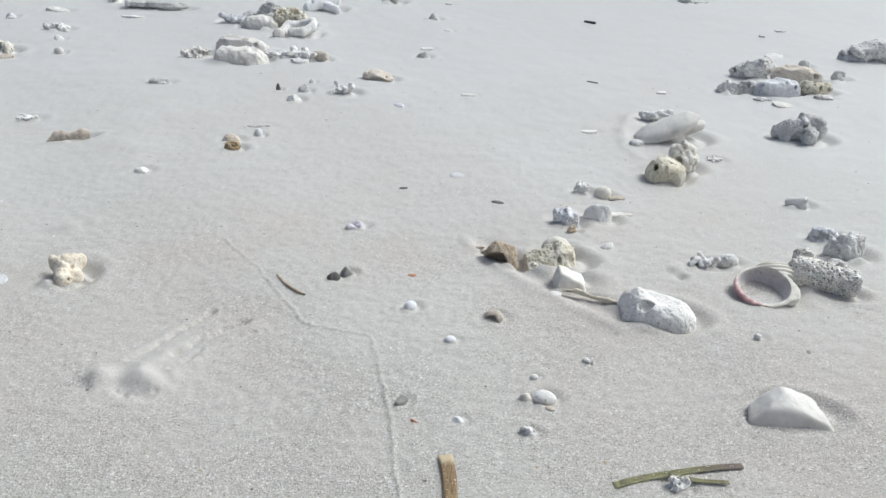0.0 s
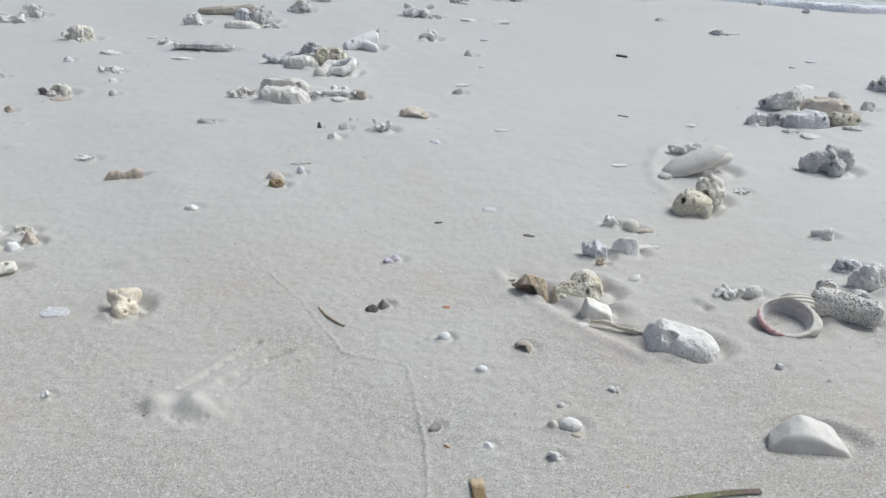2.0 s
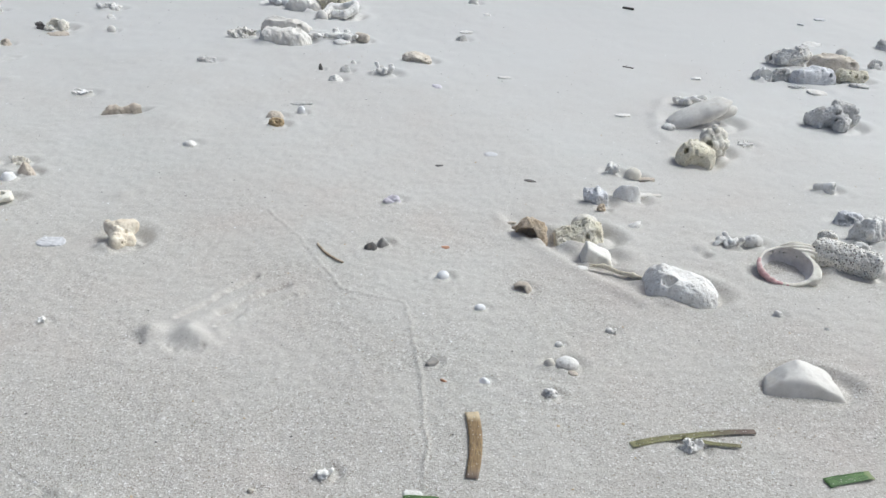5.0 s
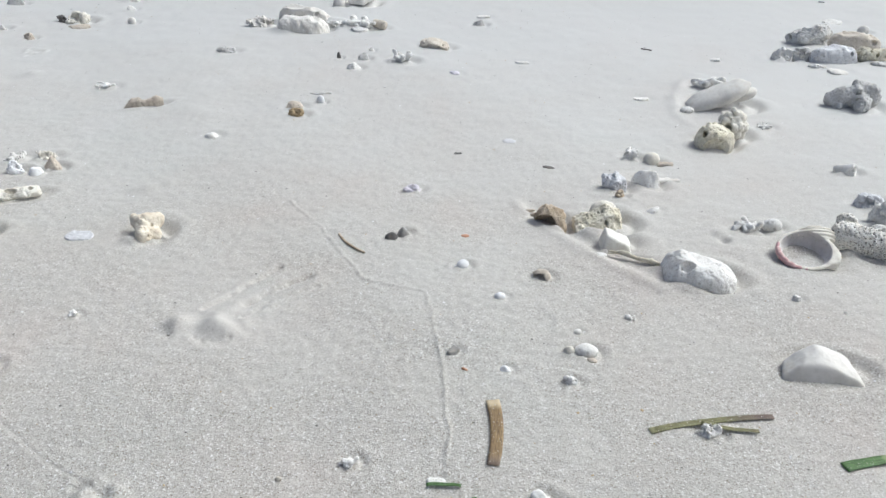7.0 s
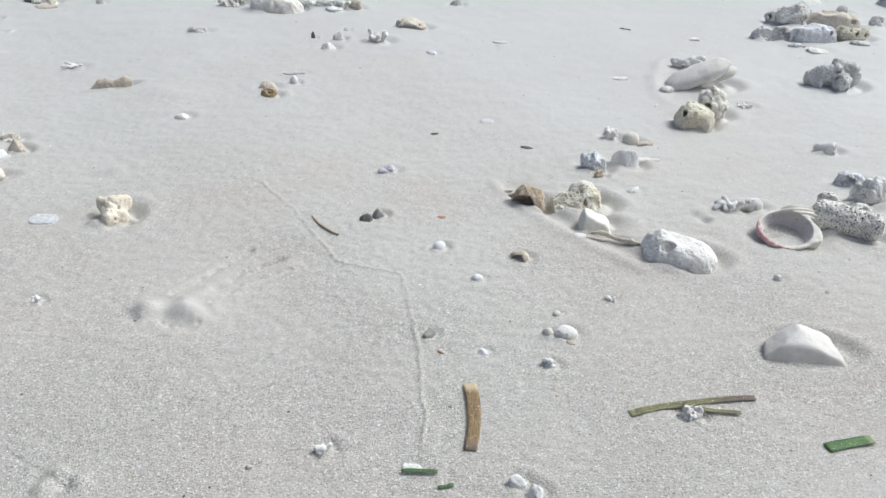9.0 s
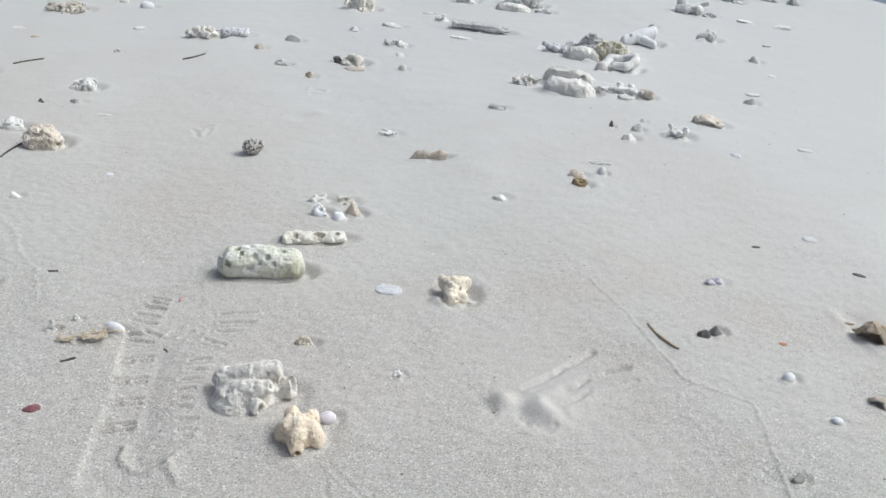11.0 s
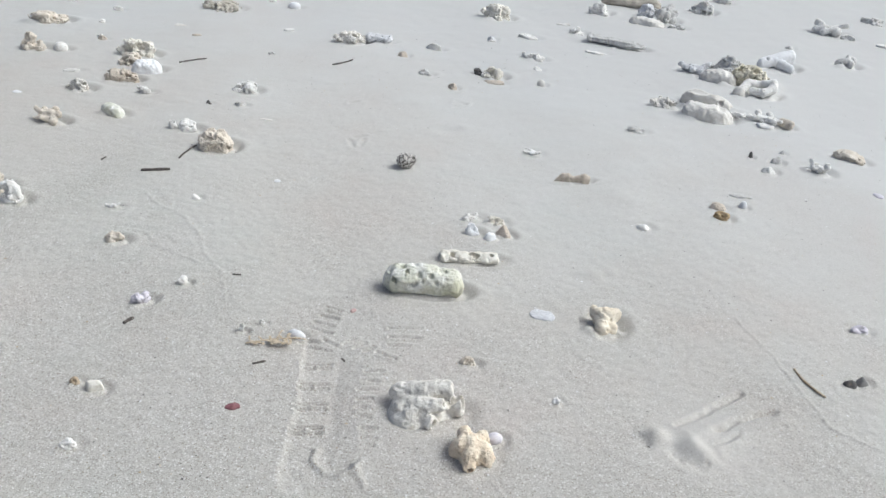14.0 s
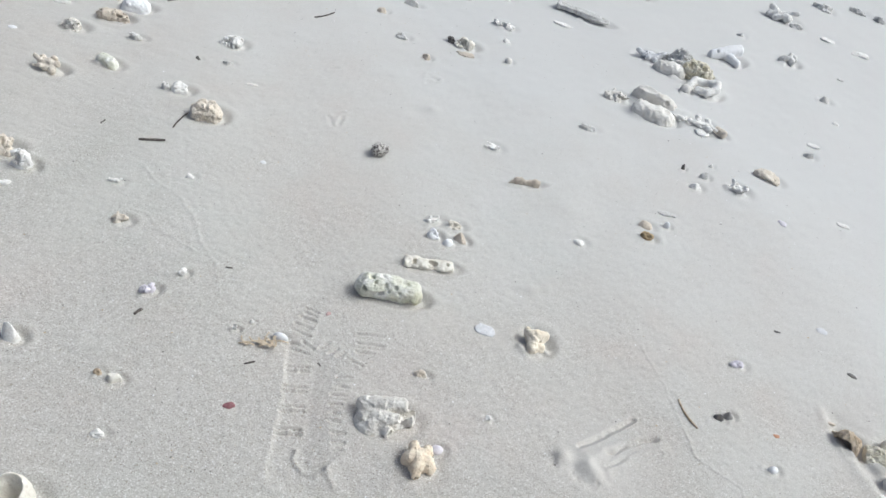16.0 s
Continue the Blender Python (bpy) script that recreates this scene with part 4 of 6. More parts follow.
def bowed(x0, y0, x1, y1, bow, z, n=14, wave=0.0, lift=0.0):
    """Points from one end to the other, bent sideways by bow metres, lying on the sand."""
    out = []
    dx, dy = x1 - x0, y1 - y0
    L = math.hypot(dx, dy)
    for i in range(n):
        u = i / (n - 1)
        s = bow * 4 * u * (1 - u)
        x, y = x0 + dx * u - dy / L * s, y0 + dy * u + dx / L * s
        out.append((x, y, float(swell(x, y)) + z + wave * math.sin(u * 9) + lift * u * u))
    return out


def centred(points):
    """Points about their own middle on the sand, and that middle."""
    m = np.mean(np.asarray(points), axis=0)
    return [tuple(np.asarray(p) - m) for p in points], m


def blade(label, material, x0, y0, x1, y1, width, bow=0.0, z=0.0012):
    pts, m = centred(bowed(x0, y0, x1, y1, bow, z, wave=0.0003))
    turn = math.atan2(y1 - y0, x1 - x0)
    spin = np.array([[math.cos(turn), math.sin(turn), 0], [-math.sin(turn), math.cos(turn), 0], [0, 0, 1]])
    v, f = strip([tuple(spin @ np.asarray(p)) for p in pts], width, 0.00038)
    ob = new("seagrass_blade", mesh_of("seagrass_blade", v, f, material))
    ob.matrix_world = pose(*m, 0, 0, math.degrees(turn))
    return tagged(ob, label, "seagrass", "seagrass blades")


def twig(label, x0, y0, x1, y1, r, bow=0.0, z=None, material=None, name="twig", knots=0.15):
    rng = np.random.default_rng(int(abs(x0 * 7919 + y0 * 104729) * 10))
    pts, m = centred(bowed(x0, y0, x1, y1, bow, r * 0.7 if z is None else z))
    radii = [r * (1 + knots * rng.uniform(-1, 1)) for _ in pts]
    radii[-1] *= 0.7
    v, f = tube(pts, radii)
    ob = new(name, mesh_of(name, v, f, material or TWIG))
    ob.location = m
    return tagged(ob, label, "twig", "twigs")


# ---- the loose pieces ----
lump("coral_rubble", "pitted white coral rubble block with rounded worn edges", WHITE, "wornblock", 0.247, 0.833, 0.0835, 0.0510, 0.0262, -8)
lump("coral_rubble", "olive-tan pitted coral chunk half sunk in sand", OLIVE, "slope", 0.150, 0.934, 0.0670, 0.0440, 0.0262, 8)
lump("coral_rubble", "rounded cream coral piece behind an olive chunk", CREAM, "smooth", 0.151, 0.962, 0.0330, 0.0217, 0.0190, 8)
lump("coral_rubble", "cream-white smooth wedge of worn coral", IVORY, "wedgeblock", 0.163, 0.891, 0.0400, 0.0260, 0.0185, 2)
lump("coral_rubble", "rusty brown hollow coral fragment in a sand hollow", BROWN, "arch", 0.086, 0.934, 0.0460, 0.0290, 0.0240, -12)
lump("coral_chip", "small brownish coral chip at a hollow's edge", TAN, "flat", 0.062, 0.960, 0.0151, 0.0075, 0.0063, 6)
lump("coral_strip", "thin tan strip of coral lying on sand", OLIVE, "ribbon", 0.182, 0.862, 0.0600, 0.0085, 0.0058, -20)
lump("coral_chip", "flat whitish coral chip on the sand", WHITE, "flat", 0.145, 0.862, 0.0155, 0.0093, 0.0061, 6)
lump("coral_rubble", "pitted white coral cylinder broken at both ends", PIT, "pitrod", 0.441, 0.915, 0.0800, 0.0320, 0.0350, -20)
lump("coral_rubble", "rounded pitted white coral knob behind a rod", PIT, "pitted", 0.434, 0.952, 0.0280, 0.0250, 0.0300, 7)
lump("coral_rubble", "white and grey rounded coral lump", BLUEGREY, "lumpy", 0.483, 1.039, 0.0384, 0.0268, 0.0180, -3)
lump("coral_rubble", "grey rough coral lump with hollows", GREY, "rubble", 0.493, 0.995, 0.0478, 0.0334, 0.0340, 7)
lump("coral_chip", "small grey coral crumb beside a shell", GREY, "lumpy", 0.475, 0.969, 0.0302, 0.0151, 0.0096, 7)
lump("coral_branch", "knobby white coral finger lying flat", WHITE, "branchy", 0.319, 0.948, 0.0354, 0.0212, 0.0144, -9)
lump("pebble", "grey rounded pebble beside knobby coral", GREY, "smooth", 0.349, 0.957, 0.0237, 0.0166, 0.0127, 6)
lump("boulder", "smooth pale grey wedge-shaped beach rock", STONE, "slabstone", 0.343, 0.687, 0.0790, 0.0440, 0.0242, 0, 0.75)
lump("coral_rubble", "pale ivory knobby coral piece in a hollow", FLESH, "stubby", -0.377, 0.842, 0.0400, 0.0430, 0.0245, 8)
lump("shell_fragment", "flat translucent white shell fragment half buried", DULL, "flat", -0.450, 0.826, 0.0320, 0.0256, 0.0055, -4)
lump("coral_stick", "tan pitted coral stick lying flat", TAN, "ribbon", -0.545, 1.216, 0.0600, 0.0150, 0.0160, 32)
lump("pebble", "tiny grey-white pebble with a wash hollow", WHITE, "angular", -0.399, 1.117, 0.0210, 0.0168, 0.0063, 5)
lump("shell_fragment", "lilac and white broken shell bit", LILAC, "rubble", -0.089, 0.993, 0.0230, 0.0150, 0.0090, 16)
lump("pebble", "dark grey pebble resting on sand", DARK, "angular", -0.092, 0.865, 0.0153, 0.0123, 0.0072, 6)
lump("pebble", "mid-grey angular pebble touching a darker one", SLATE, "wedge", -0.080, 0.876, 0.0145, 0.0125, 0.0085, 30)
lump("shell_fragment", "small orange shell chip", ORANGE, "flat", -0.009, 0.883, 0.0097, 0.0068, 0.0030, 6)
lump("pebble", "small round white pebble", PURE, "smooth", -0.004, 0.814, 0.0139, 0.0111, 0.0084, 36)
lump("shell_fragment", "curled grey-brown shell fragment", TAN, "arch", 0.081, 0.808, 0.0205, 0.0150, 0.0085, -10)
lump("pebble", "small white oval pebble", PURE, "smooth", 0.040, 0.759, 0.0114, 0.0091, 0.0051, 6)
lump("pebble", "dark square-cut stone chip", SLATE, "cube", 0.003, 0.660, 0.0090, 0.0120, 0.0050, -24)
lump("shell_fragment", "tiny amber shell chip", ORANGE, "flat", 0.017, 0.637, 0.0070, 0.0035, 0.0052, -19)
lump("pebble", "small bright white chip", PURE, "angular", 0.053, 0.642, 0.0110, 0.0077, 0.0039, 6)
lump("pebble", "smooth oval white pebble in a shallow hollow", WHITE, "smooth", 0.127, 0.679, 0.0217, 0.0163, 0.0091, -1)
lump("pebble", "small cream pebble beside a larger oval one", CREAM, "angular", 0.111, 0.677, 0.0119, 0.0095, 0.0077, 7)
lump("pebble", "small beige pebble beside a larger oval one", TAN, "smooth", 0.132, 0.667, 0.0097, 0.0068, 0.0026, -13)
lump("pebble", "tiny white pebble above the oval one", WHITE, "smooth", 0.119, 0.709, 0.0075, 0.0060, 0.0048, 7)
lump("pebble", "rough round white coral pebble", WHITE, "lumpy", 0.112, 0.633, 0.0133, 0.0106, 0.0077, 7)
lump("coral_chip", "tiny white coral crumb", WHITE, "lumpy", 0.344, 0.801, 0.0092, 0.0073, 0.0062, 6)
lump("coral_chip", "tiny white coral crumbs on bare sand", WHITE, "knobby", 0.171, 0.742, 0.0115, 0.0092, 0.0049, 6)
lump("coral_chip", "very small white coral crumb", WHITE, "lumpy", 0.387, 0.781, 0.0050, 0.0040, 0.0033, 6)
lump("coral_chip", "tiny white star-shaped coral chip", WHITE, "branchy", -0.377, 0.671, 0.0104, 0.0094, 0.0062, 6)
lump("leaf", "small dark lens-shaped leaf scrap", DARK, "flat", 0.083, 1.086, 0.0166, 0.0100, 0.0040, -3)
lump("leaf", "tiny dark plant scrap", DARK, "flat", -0.043, 1.113, 0.0109, 0.0055, 0.0032, 5)
lump("shell_fragment", "flat little white shell chip", DULL, "flat", 0.025, 1.163, 0.0193, 0.0135, 0.0042, 5)
lump("coral_rubble", "bubbly white coral crumb", WHITE, "knobby", 0.194, 1.137, 0.0209, 0.0168, 0.0170, 5)
lump("pebble", "cream rounded coral pebble", CREAM, "smooth", 0.222, 1.128, 0.0230, 0.0184, 0.0145, 5)
lump("coral_chip", "tan coral sliver beside a cream pebble", TAN, "flat", 0.239, 1.124, 0.0253, 0.0101, 0.0078, -3)
lump("coral_rubble", "blue-grey folded coral lump", BLUEGREY, "rubble", 0.167, 1.039, 0.0344, 0.0258, 0.0222, -20)
lump("coral_chip", "dark little coral crumb", BROWN, "lumpy", 0.174, 1.013, 0.0127, 0.0089, 0.0096, 6)
lump("coral_rubble", "grey-white triangular coral piece", WHITE, "angular", 0.209, 1.055, 0.0384, 0.0231, 0.0206, -15)
lump("coral_chip", "long pale coral sliver", STONE, "flat", 0.238, 1.071, 0.0346, 0.0104, 0.0072, 10)
lump("shell_fragment", "pointed white shell fragment", WHITE, "flat", 0.213, 0.978, 0.0171, 0.0120, 0.0112, 36)
lump("coral_tube", "small white coral tube with an open end", WHITE, "tube", 0.479, 1.135, 0.0301, 0.0166, 0.0155, -7)
lump("coral_rubble", "large smooth pale coral plate tilted in sand", STONE, "plate", 0.347, 1.358, 0.1089, 0.0653, 0.0450, 1)
lump("coral_rubble", "white finger coral behind a pale plate", WHITE, "branchy", 0.338, 1.435, 0.0559, 0.0336, 0.0201, -3)
lump("coral_rubble", "olive-tan pitted coral boulder with a pale crust", OLIVE, "crusted", 0.315, 1.205, 0.0567, 0.0453, 0.0340, 5)
lump("coral_rubble", "round pitted cream coral head", CREAM, "knobhead", 0.343, 1.238, 0.0490, 0.0400, 0.0480, 5)
lump("pebble", "small grey pebble by a coral plate", GREY, "smooth", 0.292, 1.325, 0.0219, 0.0154, 0.0083, 5)
lump("shell_fragment", "little white shell crumbs", WHITE, "branchy", 0.400, 1.277, 0.0244, 0.0171, 0.0075, 5)
lump("coral_rubble", "dark grey rough coral branch lump", DGREY, "knuckle", 0.556, 1.387, 0.0880, 0.0560, 0.0440, 3)
lump("coral_rubble", "pale grey bumpy coral lump", GREY, "rubble", 0.563, 1.710, 0.0877, 0.0526, 0.0411, 5)
lump("coral_rubble", "tan holed coral block", CREAMTAN, "eyed", 0.640, 1.692, 0.0980, 0.0360, 0.0290, -9)
lump("pebble", "small grey pebble on the rubble patch", GREY, "smooth", 0.685, 1.799, 0.0235, 0.0165, 0.0150, 5)
lump("coral_rubble", "white coral crumb lump", WHITE, "lumpy", 0.492, 1.613, 0.0359, 0.0252, 0.0233, 5)
lump("coral_rubble", "mid-grey rounded coral lump", GREY, "lumpy", 0.525, 1.616, 0.0349, 0.0244, 0.0237, 5)
lump("coral_branch", "blue-white worn coral branch", BLUEGREY, "eyed", 0.582, 1.612, 0.0880, 0.0400, 0.0280, 11)
lump("coral_rubble", "olive-tan broken coral cylinder", OLIVE, "pitrod", 0.651, 1.620, 0.0600, 0.0300, 0.0231, 1)
lump("coral_chip", "grey-white coral sliver on the sand", GREY, "flat", 0.656, 1.589, 0.0341, 0.0170, 0.0139, -10)
lump("coral_chip", "small pale coral crumbs", WHITE, "knobby", 0.545, 1.569, 0.0300, 0.0150, 0.0064, 5)
lump("coral_rubble", "low half-buried pale coral", STONE, "flat", 0.574, 1.544, 0.0363, 0.0254, 0.0110, 5)
lump("shell_fragment", "flat white shell in a wash hollow", WHITE, "flat", 0.645, 1.867, 0.0394, 0.0315, 0.0097, 5)
lump("coral_rubble", "bulky light grey coral mass", GREY, "rubble", 0.829, 1.869, 0.1072, 0.0643, 0.0455, 4)
lump("coral_chip", "grey chip near rubble", GREY, "lumpy", 0.724, 1.715, 0.0299, 0.0180, 0.0203, 5)
lump("coral_chip", "white flat coral chip far up the sand", DULL, "flat", 0.716, 2.072, 0.0319, 0.0191, 0.0070, 5)
lump("coral_chip", "tiny white shell chip", DULL, "flat", 0.661, 2.025, 0.0176, 0.0123, 0.0064, 5)
lump("shell_fragment", "small white flat fragment on wet sand", WHITE, "flat", 0.224, 1.367, 0.0263, 0.0158, 0.0057, 5)
lump("shell_fragment", "small white shell in smooth sand", WHITE, "flat", 0.370, 1.585, 0.0184, 0.0147, 0.0078, 5)
lump("coral_chip", "dark coral chip on wet sand", DGREY, "lumpy", 0.545, 2.325, 0.0401, 0.0241, 0.0136, 5)
lump("coral_chip", "grey flat chip on wet sand", GREY, "flat", 0.586, 2.330, 0.0388, 0.0155, 0.0087, 5)
lump("coral_chip", "tiny dark chip on wet sand", DGREY, "lumpy", 0.419, 2.487, 0.0262, 0.0157, 0.0094, 4)
lump("coral_chip", "dark chip near the swash line", DGREY, "lumpy", 0.857, 2.665, 0.0225, 0.0157, 0.0127, 4)
lump("coral_chip", "tiny grey chip at the swash", GREY, "lumpy", 0.752, 2.773, 0.0201, 0.0141, 0.0095, 4)
lump("coral_rubble", "low tan coral wedge on wet sand", CREAMTAN, "crusted", -0.139, 1.578, 0.0589, 0.0324, 0.0165, -7)
lump("coral_chip", "thin dark upright coral spike", DARK, "rodup", -0.299, 1.484, 0.0092, 0.0073, 0.0123, 5)
lump("pebble", "dark grey pebble on wet sand", DGREY, "angular", -0.254, 1.483, 0.0192, 0.0154, 0.0122, 5)
lump("pebble", "low grey pebble in a wash hollow", GREY, "angular", -0.261, 1.434, 0.0245, 0.0196, 0.0095, 5)
lump("pebble", "tiny grey pebble on the sand", GREY, "angular", -0.250, 1.533, 0.0104, 0.0083, 0.0068, 5)
lump("coral_rubble", "white folded coral crumb", WHITE, "branchy", -0.185, 1.481, 0.0420, 0.0294, 0.0200, -15)
lump("coral_chip", "small grey chip on smooth sand", GREY, "flat", 0.027, 1.515, 0.0272, 0.0163, 0.0060, 5)
lump("coral_chip", "flat dark coral chip", DGREY, "flat", -0.287, 1.305, 0.0364, 0.0146, 0.0086, 10)
lump("pebble", "small bright white pebble", PURE, "smooth", -0.277, 1.267, 0.0124, 0.0099, 0.0115, 5)
lump("pebble", "flat light brown pebble", TAN, "angular", -0.312, 1.241, 0.0271, 0.0189, 0.0085, 5)
lump("pebble", "yellow-brown knobby pebble on the sand", AMBER, "lumpy", -0.300, 1.210, 0.0248, 0.0173, 0.0114, 5)
lump("coral_chip", "dark chunk of coral on sand", DGREY, "lumpy", -0.511, 1.496, 0.0342, 0.0205, 0.0108, 15)
lump("coral_chip", "tiny white branched coral", WHITE, "branchy", -0.643, 1.290, 0.0320, 0.0250, 0.0080, 5)
lump("coral_rubble", "smooth rounded white-grey boulder of coral", STONE, "knobby", -0.500, 1.670, 0.0577, 0.0404, 0.0200, 5)
lump("coral_rubble", "large pale smooth coral block", STONE, "loaf", -0.408, 1.649, 0.1019, 0.0520, 0.0270, 5)
lump("coral_rubble", "pale holed coral slab behind a block", STONE, "eyed", -0.423, 1.712, 0.1100, 0.0320, 0.0290, -4)
lump("coral_chip", "grey coral rubble crumbs", GREY, "knobby", -0.355, 1.681, 0.0497, 0.0298, 0.0109, 5)
lump("coral_rubble", "white knobby coral heap", WHITE, "branchy", -0.300, 1.682, 0.0700, 0.0480, 0.0180, -20)
lump("coral_chip", "flat white coral flake before a heap", WHITE, "flat", -0.297, 1.652, 0.0340, 0.0260, 0.0160, 12)
lump("coral_rubble", "brownish coral tip in a wash hollow", CREAMTAN, "rod", -0.262, 1.680, 0.0330, 0.0170, 0.0160, -25)
lump("coral_rubble", "pale bubbly coral cluster", BLUEGREY, "branchy", -0.492, 1.915, 0.0720, 0.0500, 0.0260, 5)
lump("coral_rubble", "dark grey rounded coral slab", DGREY, "lumpy", -0.418, 1.925, 0.0950, 0.0460, 0.0460, -4)
lump("coral_rubble", "flat pale coral slab leaning under a darker one", STONE, "loaf", -0.430, 1.880, 0.0850, 0.0420, 0.0260, 6)
lump("coral_branch", "olive broken branching coral skeleton", OLIVE, "pitted", -0.368, 1.905, 0.0800, 0.0520, 0.0420, 8)
lump("coral_branch", "white looped coral branch", WHITE, "loop", -0.341, 1.845, 0.0800, 0.0600, 0.0330, 0)
lump("coral_branch", "bright white forked coral branch", PURE, "tee", -0.330, 2.062, 0.0930, 0.0640, 0.0400, 28)
lump("pebble", "oval pale pebble standing by the coral heap", STONE, "smooth", -0.375, 1.813, 0.0254, 0.0203, 0.0189, 5)
lump("driftwood", "brown-grey driftwood log piece", WOOD, "log", -0.773, 2.405, 0.1679, 0.0403, 0.0290, 10)
lump("coral_rubble", "grey coral lump at a log's end", GREY, "rubble", -0.830, 2.288, 0.0578, 0.0404, 0.0281, 5)
lump("coral_rubble", "dark knobby coral beside driftwood", DGREY, "branchy", -0.650, 2.316, 0.0640, 0.0460, 0.0480, 40)
lump("coral_rubble", "grey pitted coral under driftwood", BLUEGREY, "pitted", -0.705, 2.335, 0.0640, 0.0360, 0.0380, 5)
lump("coral_rubble", "flat pale coral slab before driftwood", STONE, "loaf", -0.690, 2.262, 0.0950, 0.0420, 0.0180, 4)
lump("coral_branch", "long dark grey coral branch on sand", DGREY, "log", -0.704, 2.018, 0.1500, 0.0430, 0.0230, 176)
lump("coral_chip", "white coral bits by a dark branch", WHITE, "knobby", -0.825, 2.077, 0.0392, 0.0274, 0.0151, 5)
lump("coral_chip", "thin grey chip on wet sand", GREY, "flat", -0.878, 2.132, 0.0360, 0.0180, 0.0080, 5)
lump("coral_chip", "white low coral bits", WHITE, "flat", -0.725, 1.930, 0.0549, 0.0274, 0.0121, 5)
lump("coral_rubble", "holey pale coral lump far up", GREY, "pitted", -0.588, 2.469, 0.0706, 0.0494, 0.0360, 4)
lump("coral_chip", "grey coral crumbs by a holey lump", GREY, "knobby", -0.564, 2.616, 0.0744, 0.0372, 0.0197, 4)
lump("coral_rubble", "white-grey coral piece on wet sand", WHITE, "branchy", -0.247, 2.476, 0.0899, 0.0539, 0.0364, 4)
lump("coral_chip", "small dark chip on wet sand", DGREY, "angular", -0.324, 2.251, 0.0220, 0.0154, 0.0097, 5)
lump("coral_chip", "low white chip on wet sand", WHITE, "flat", -0.106, 2.436, 0.0434, 0.0261, 0.0122, 4)
lump("coral_chip", "flat white coral piece on wet sand", WHITE, "flat", -0.015, 2.414, 0.0490, 0.0245, 0.0139, 5)
lump("coral_chip", "little dark chip on the sand", DGREY, "flat", -0.047, 2.205, 0.0198, 0.0139, 0.0095, 5)
lump("coral_rubble", "grey knobby coral lump on wet sand", GREY, "knuckle", -0.185, 2.188, 0.0500, 0.0380, 0.0260, 20)
lump("coral_chip", "small dark angular chip on the sand", DGREY, "angular", -0.073, 2.035, 0.0290, 0.0200, 0.0140, 12)
lump("coral_chip", "small dark chip beside a flat white one", DGREY, "angular", -0.071, 1.740, 0.0250, 0.0170, 0.0120, 8)
lump("coral_chip", "flat white chip beside a dark one", WHITE, "flat", -0.068, 1.793, 0.0300, 0.0180, 0.0090, -6)
lump("coral_chip", "tiny pale chip on the sand", WHITE, "flat", -0.033, 1.938, 0.0176, 0.0123, 0.0082, 5)
lump("coral_rubble", "grey coral at the swash edge", GREY, "lumpy", -0.149, 2.656, 0.0605, 0.0363, 0.0178, 4)
lump("coral_rubble", "dark coral at the swash edge", DGREY, "lumpy", -0.048, 2.740, 0.0550, 0.0330, 0.0135, 4)
lump("coral_rubble", "dark round coral at the swash edge", DGREY, "lumpy", 0.016, 2.724, 0.0376, 0.0263, 0.0180, 4)
lump("coral_rubble", "cream knobby coral on wet sand", CREAM, "knobby", -1.051, 2.086, 0.0865, 0.0519, 0.0389, 13)
lump("coral_rubble", "long grey-white coral log", GREY, "rubble", -1.357, 2.248, 0.1617, 0.0485, 0.0371, 5)
lump("coral_rubble", "white coral knob on a log's end", WHITE, "knobby", -1.300, 2.321, 0.0758, 0.0455, 0.0364, 5)
lump("coral_rubble", "flat grey coral in a wash hollow", GREY, "flat", -0.909, 1.956, 0.0508, 0.0305, 0.0212, 10)
lump("coral_chip", "dark chip on damp sand", DGREY, "flat", -0.970, 1.868, 0.0207, 0.0124, 0.0108, 5)
lump("coral_rubble", "low white coral crumbs", WHITE, "knobby", -0.838, 1.798, 0.0582, 0.0291, 0.0149, 1)
lump("coral_chip", "small white chip below coral crumbs", WHITE, "flat", -0.797, 1.725, 0.0191, 0.0134, 0.0172, 5)
lump("coral_tube", "short grey coral cylinder", GREY, "angular", -1.061, 1.737, 0.0404, 0.0162, 0.0153, 7)
lump("coral_rubble", "cream and white holed coral lump", CREAM, "pitted", -0.868, 1.637, 0.0492, 0.0344, 0.0226, 5)
lump("coral_chip", "dark coral crumb beside a cream lump", DARK, "lumpy", -0.902, 1.636, 0.0207, 0.0145, 0.0140, 5)
lump("coral_chip", "flat tan coral chip before a cream lump", TAN, "flat", -0.849, 1.601, 0.0450, 0.0180, 0.0115, 9)
lump("pebble", "small pale pebble on the sand", STONE, "smooth", -0.756, 1.638, 0.0171, 0.0137, 0.0123, 5)
lump("pebble", "small tan-grey pebble on the sand", TAN, "lumpy", -0.910, 1.523, 0.0195, 0.0156, 0.0117, 5)
lump("coral_rubble", "large grey-green pitted coral log", ALGAE, "bigrod", -0.608, 0.805, 0.1062, 0.0425, 0.0389, 21)
lump("coral_strip", "holed white coral strip behind a log", CREAM, "holestrip", -0.587, 0.904, 0.0834, 0.0267, 0.0125, 25)
lump("coral_chip", "white upright coral chip", PURE, "lumpy", -0.615, 0.974, 0.0220, 0.0154, 0.0169, 27)
lump("coral_chip", "small white coral chip", PURE, "angular", -0.586, 0.973, 0.0210, 0.0168, 0.0098, 27)
lump("coral_chip", "cream coral chip in a hollow", CREAM, "lumpy", -0.596, 1.020, 0.0267, 0.0187, 0.0107, 27)
lump("coral_chip", "tan-orange pointed coral chip", TAN, "wedge", -0.574, 0.995, 0.0261, 0.0157, 0.0150, -3)
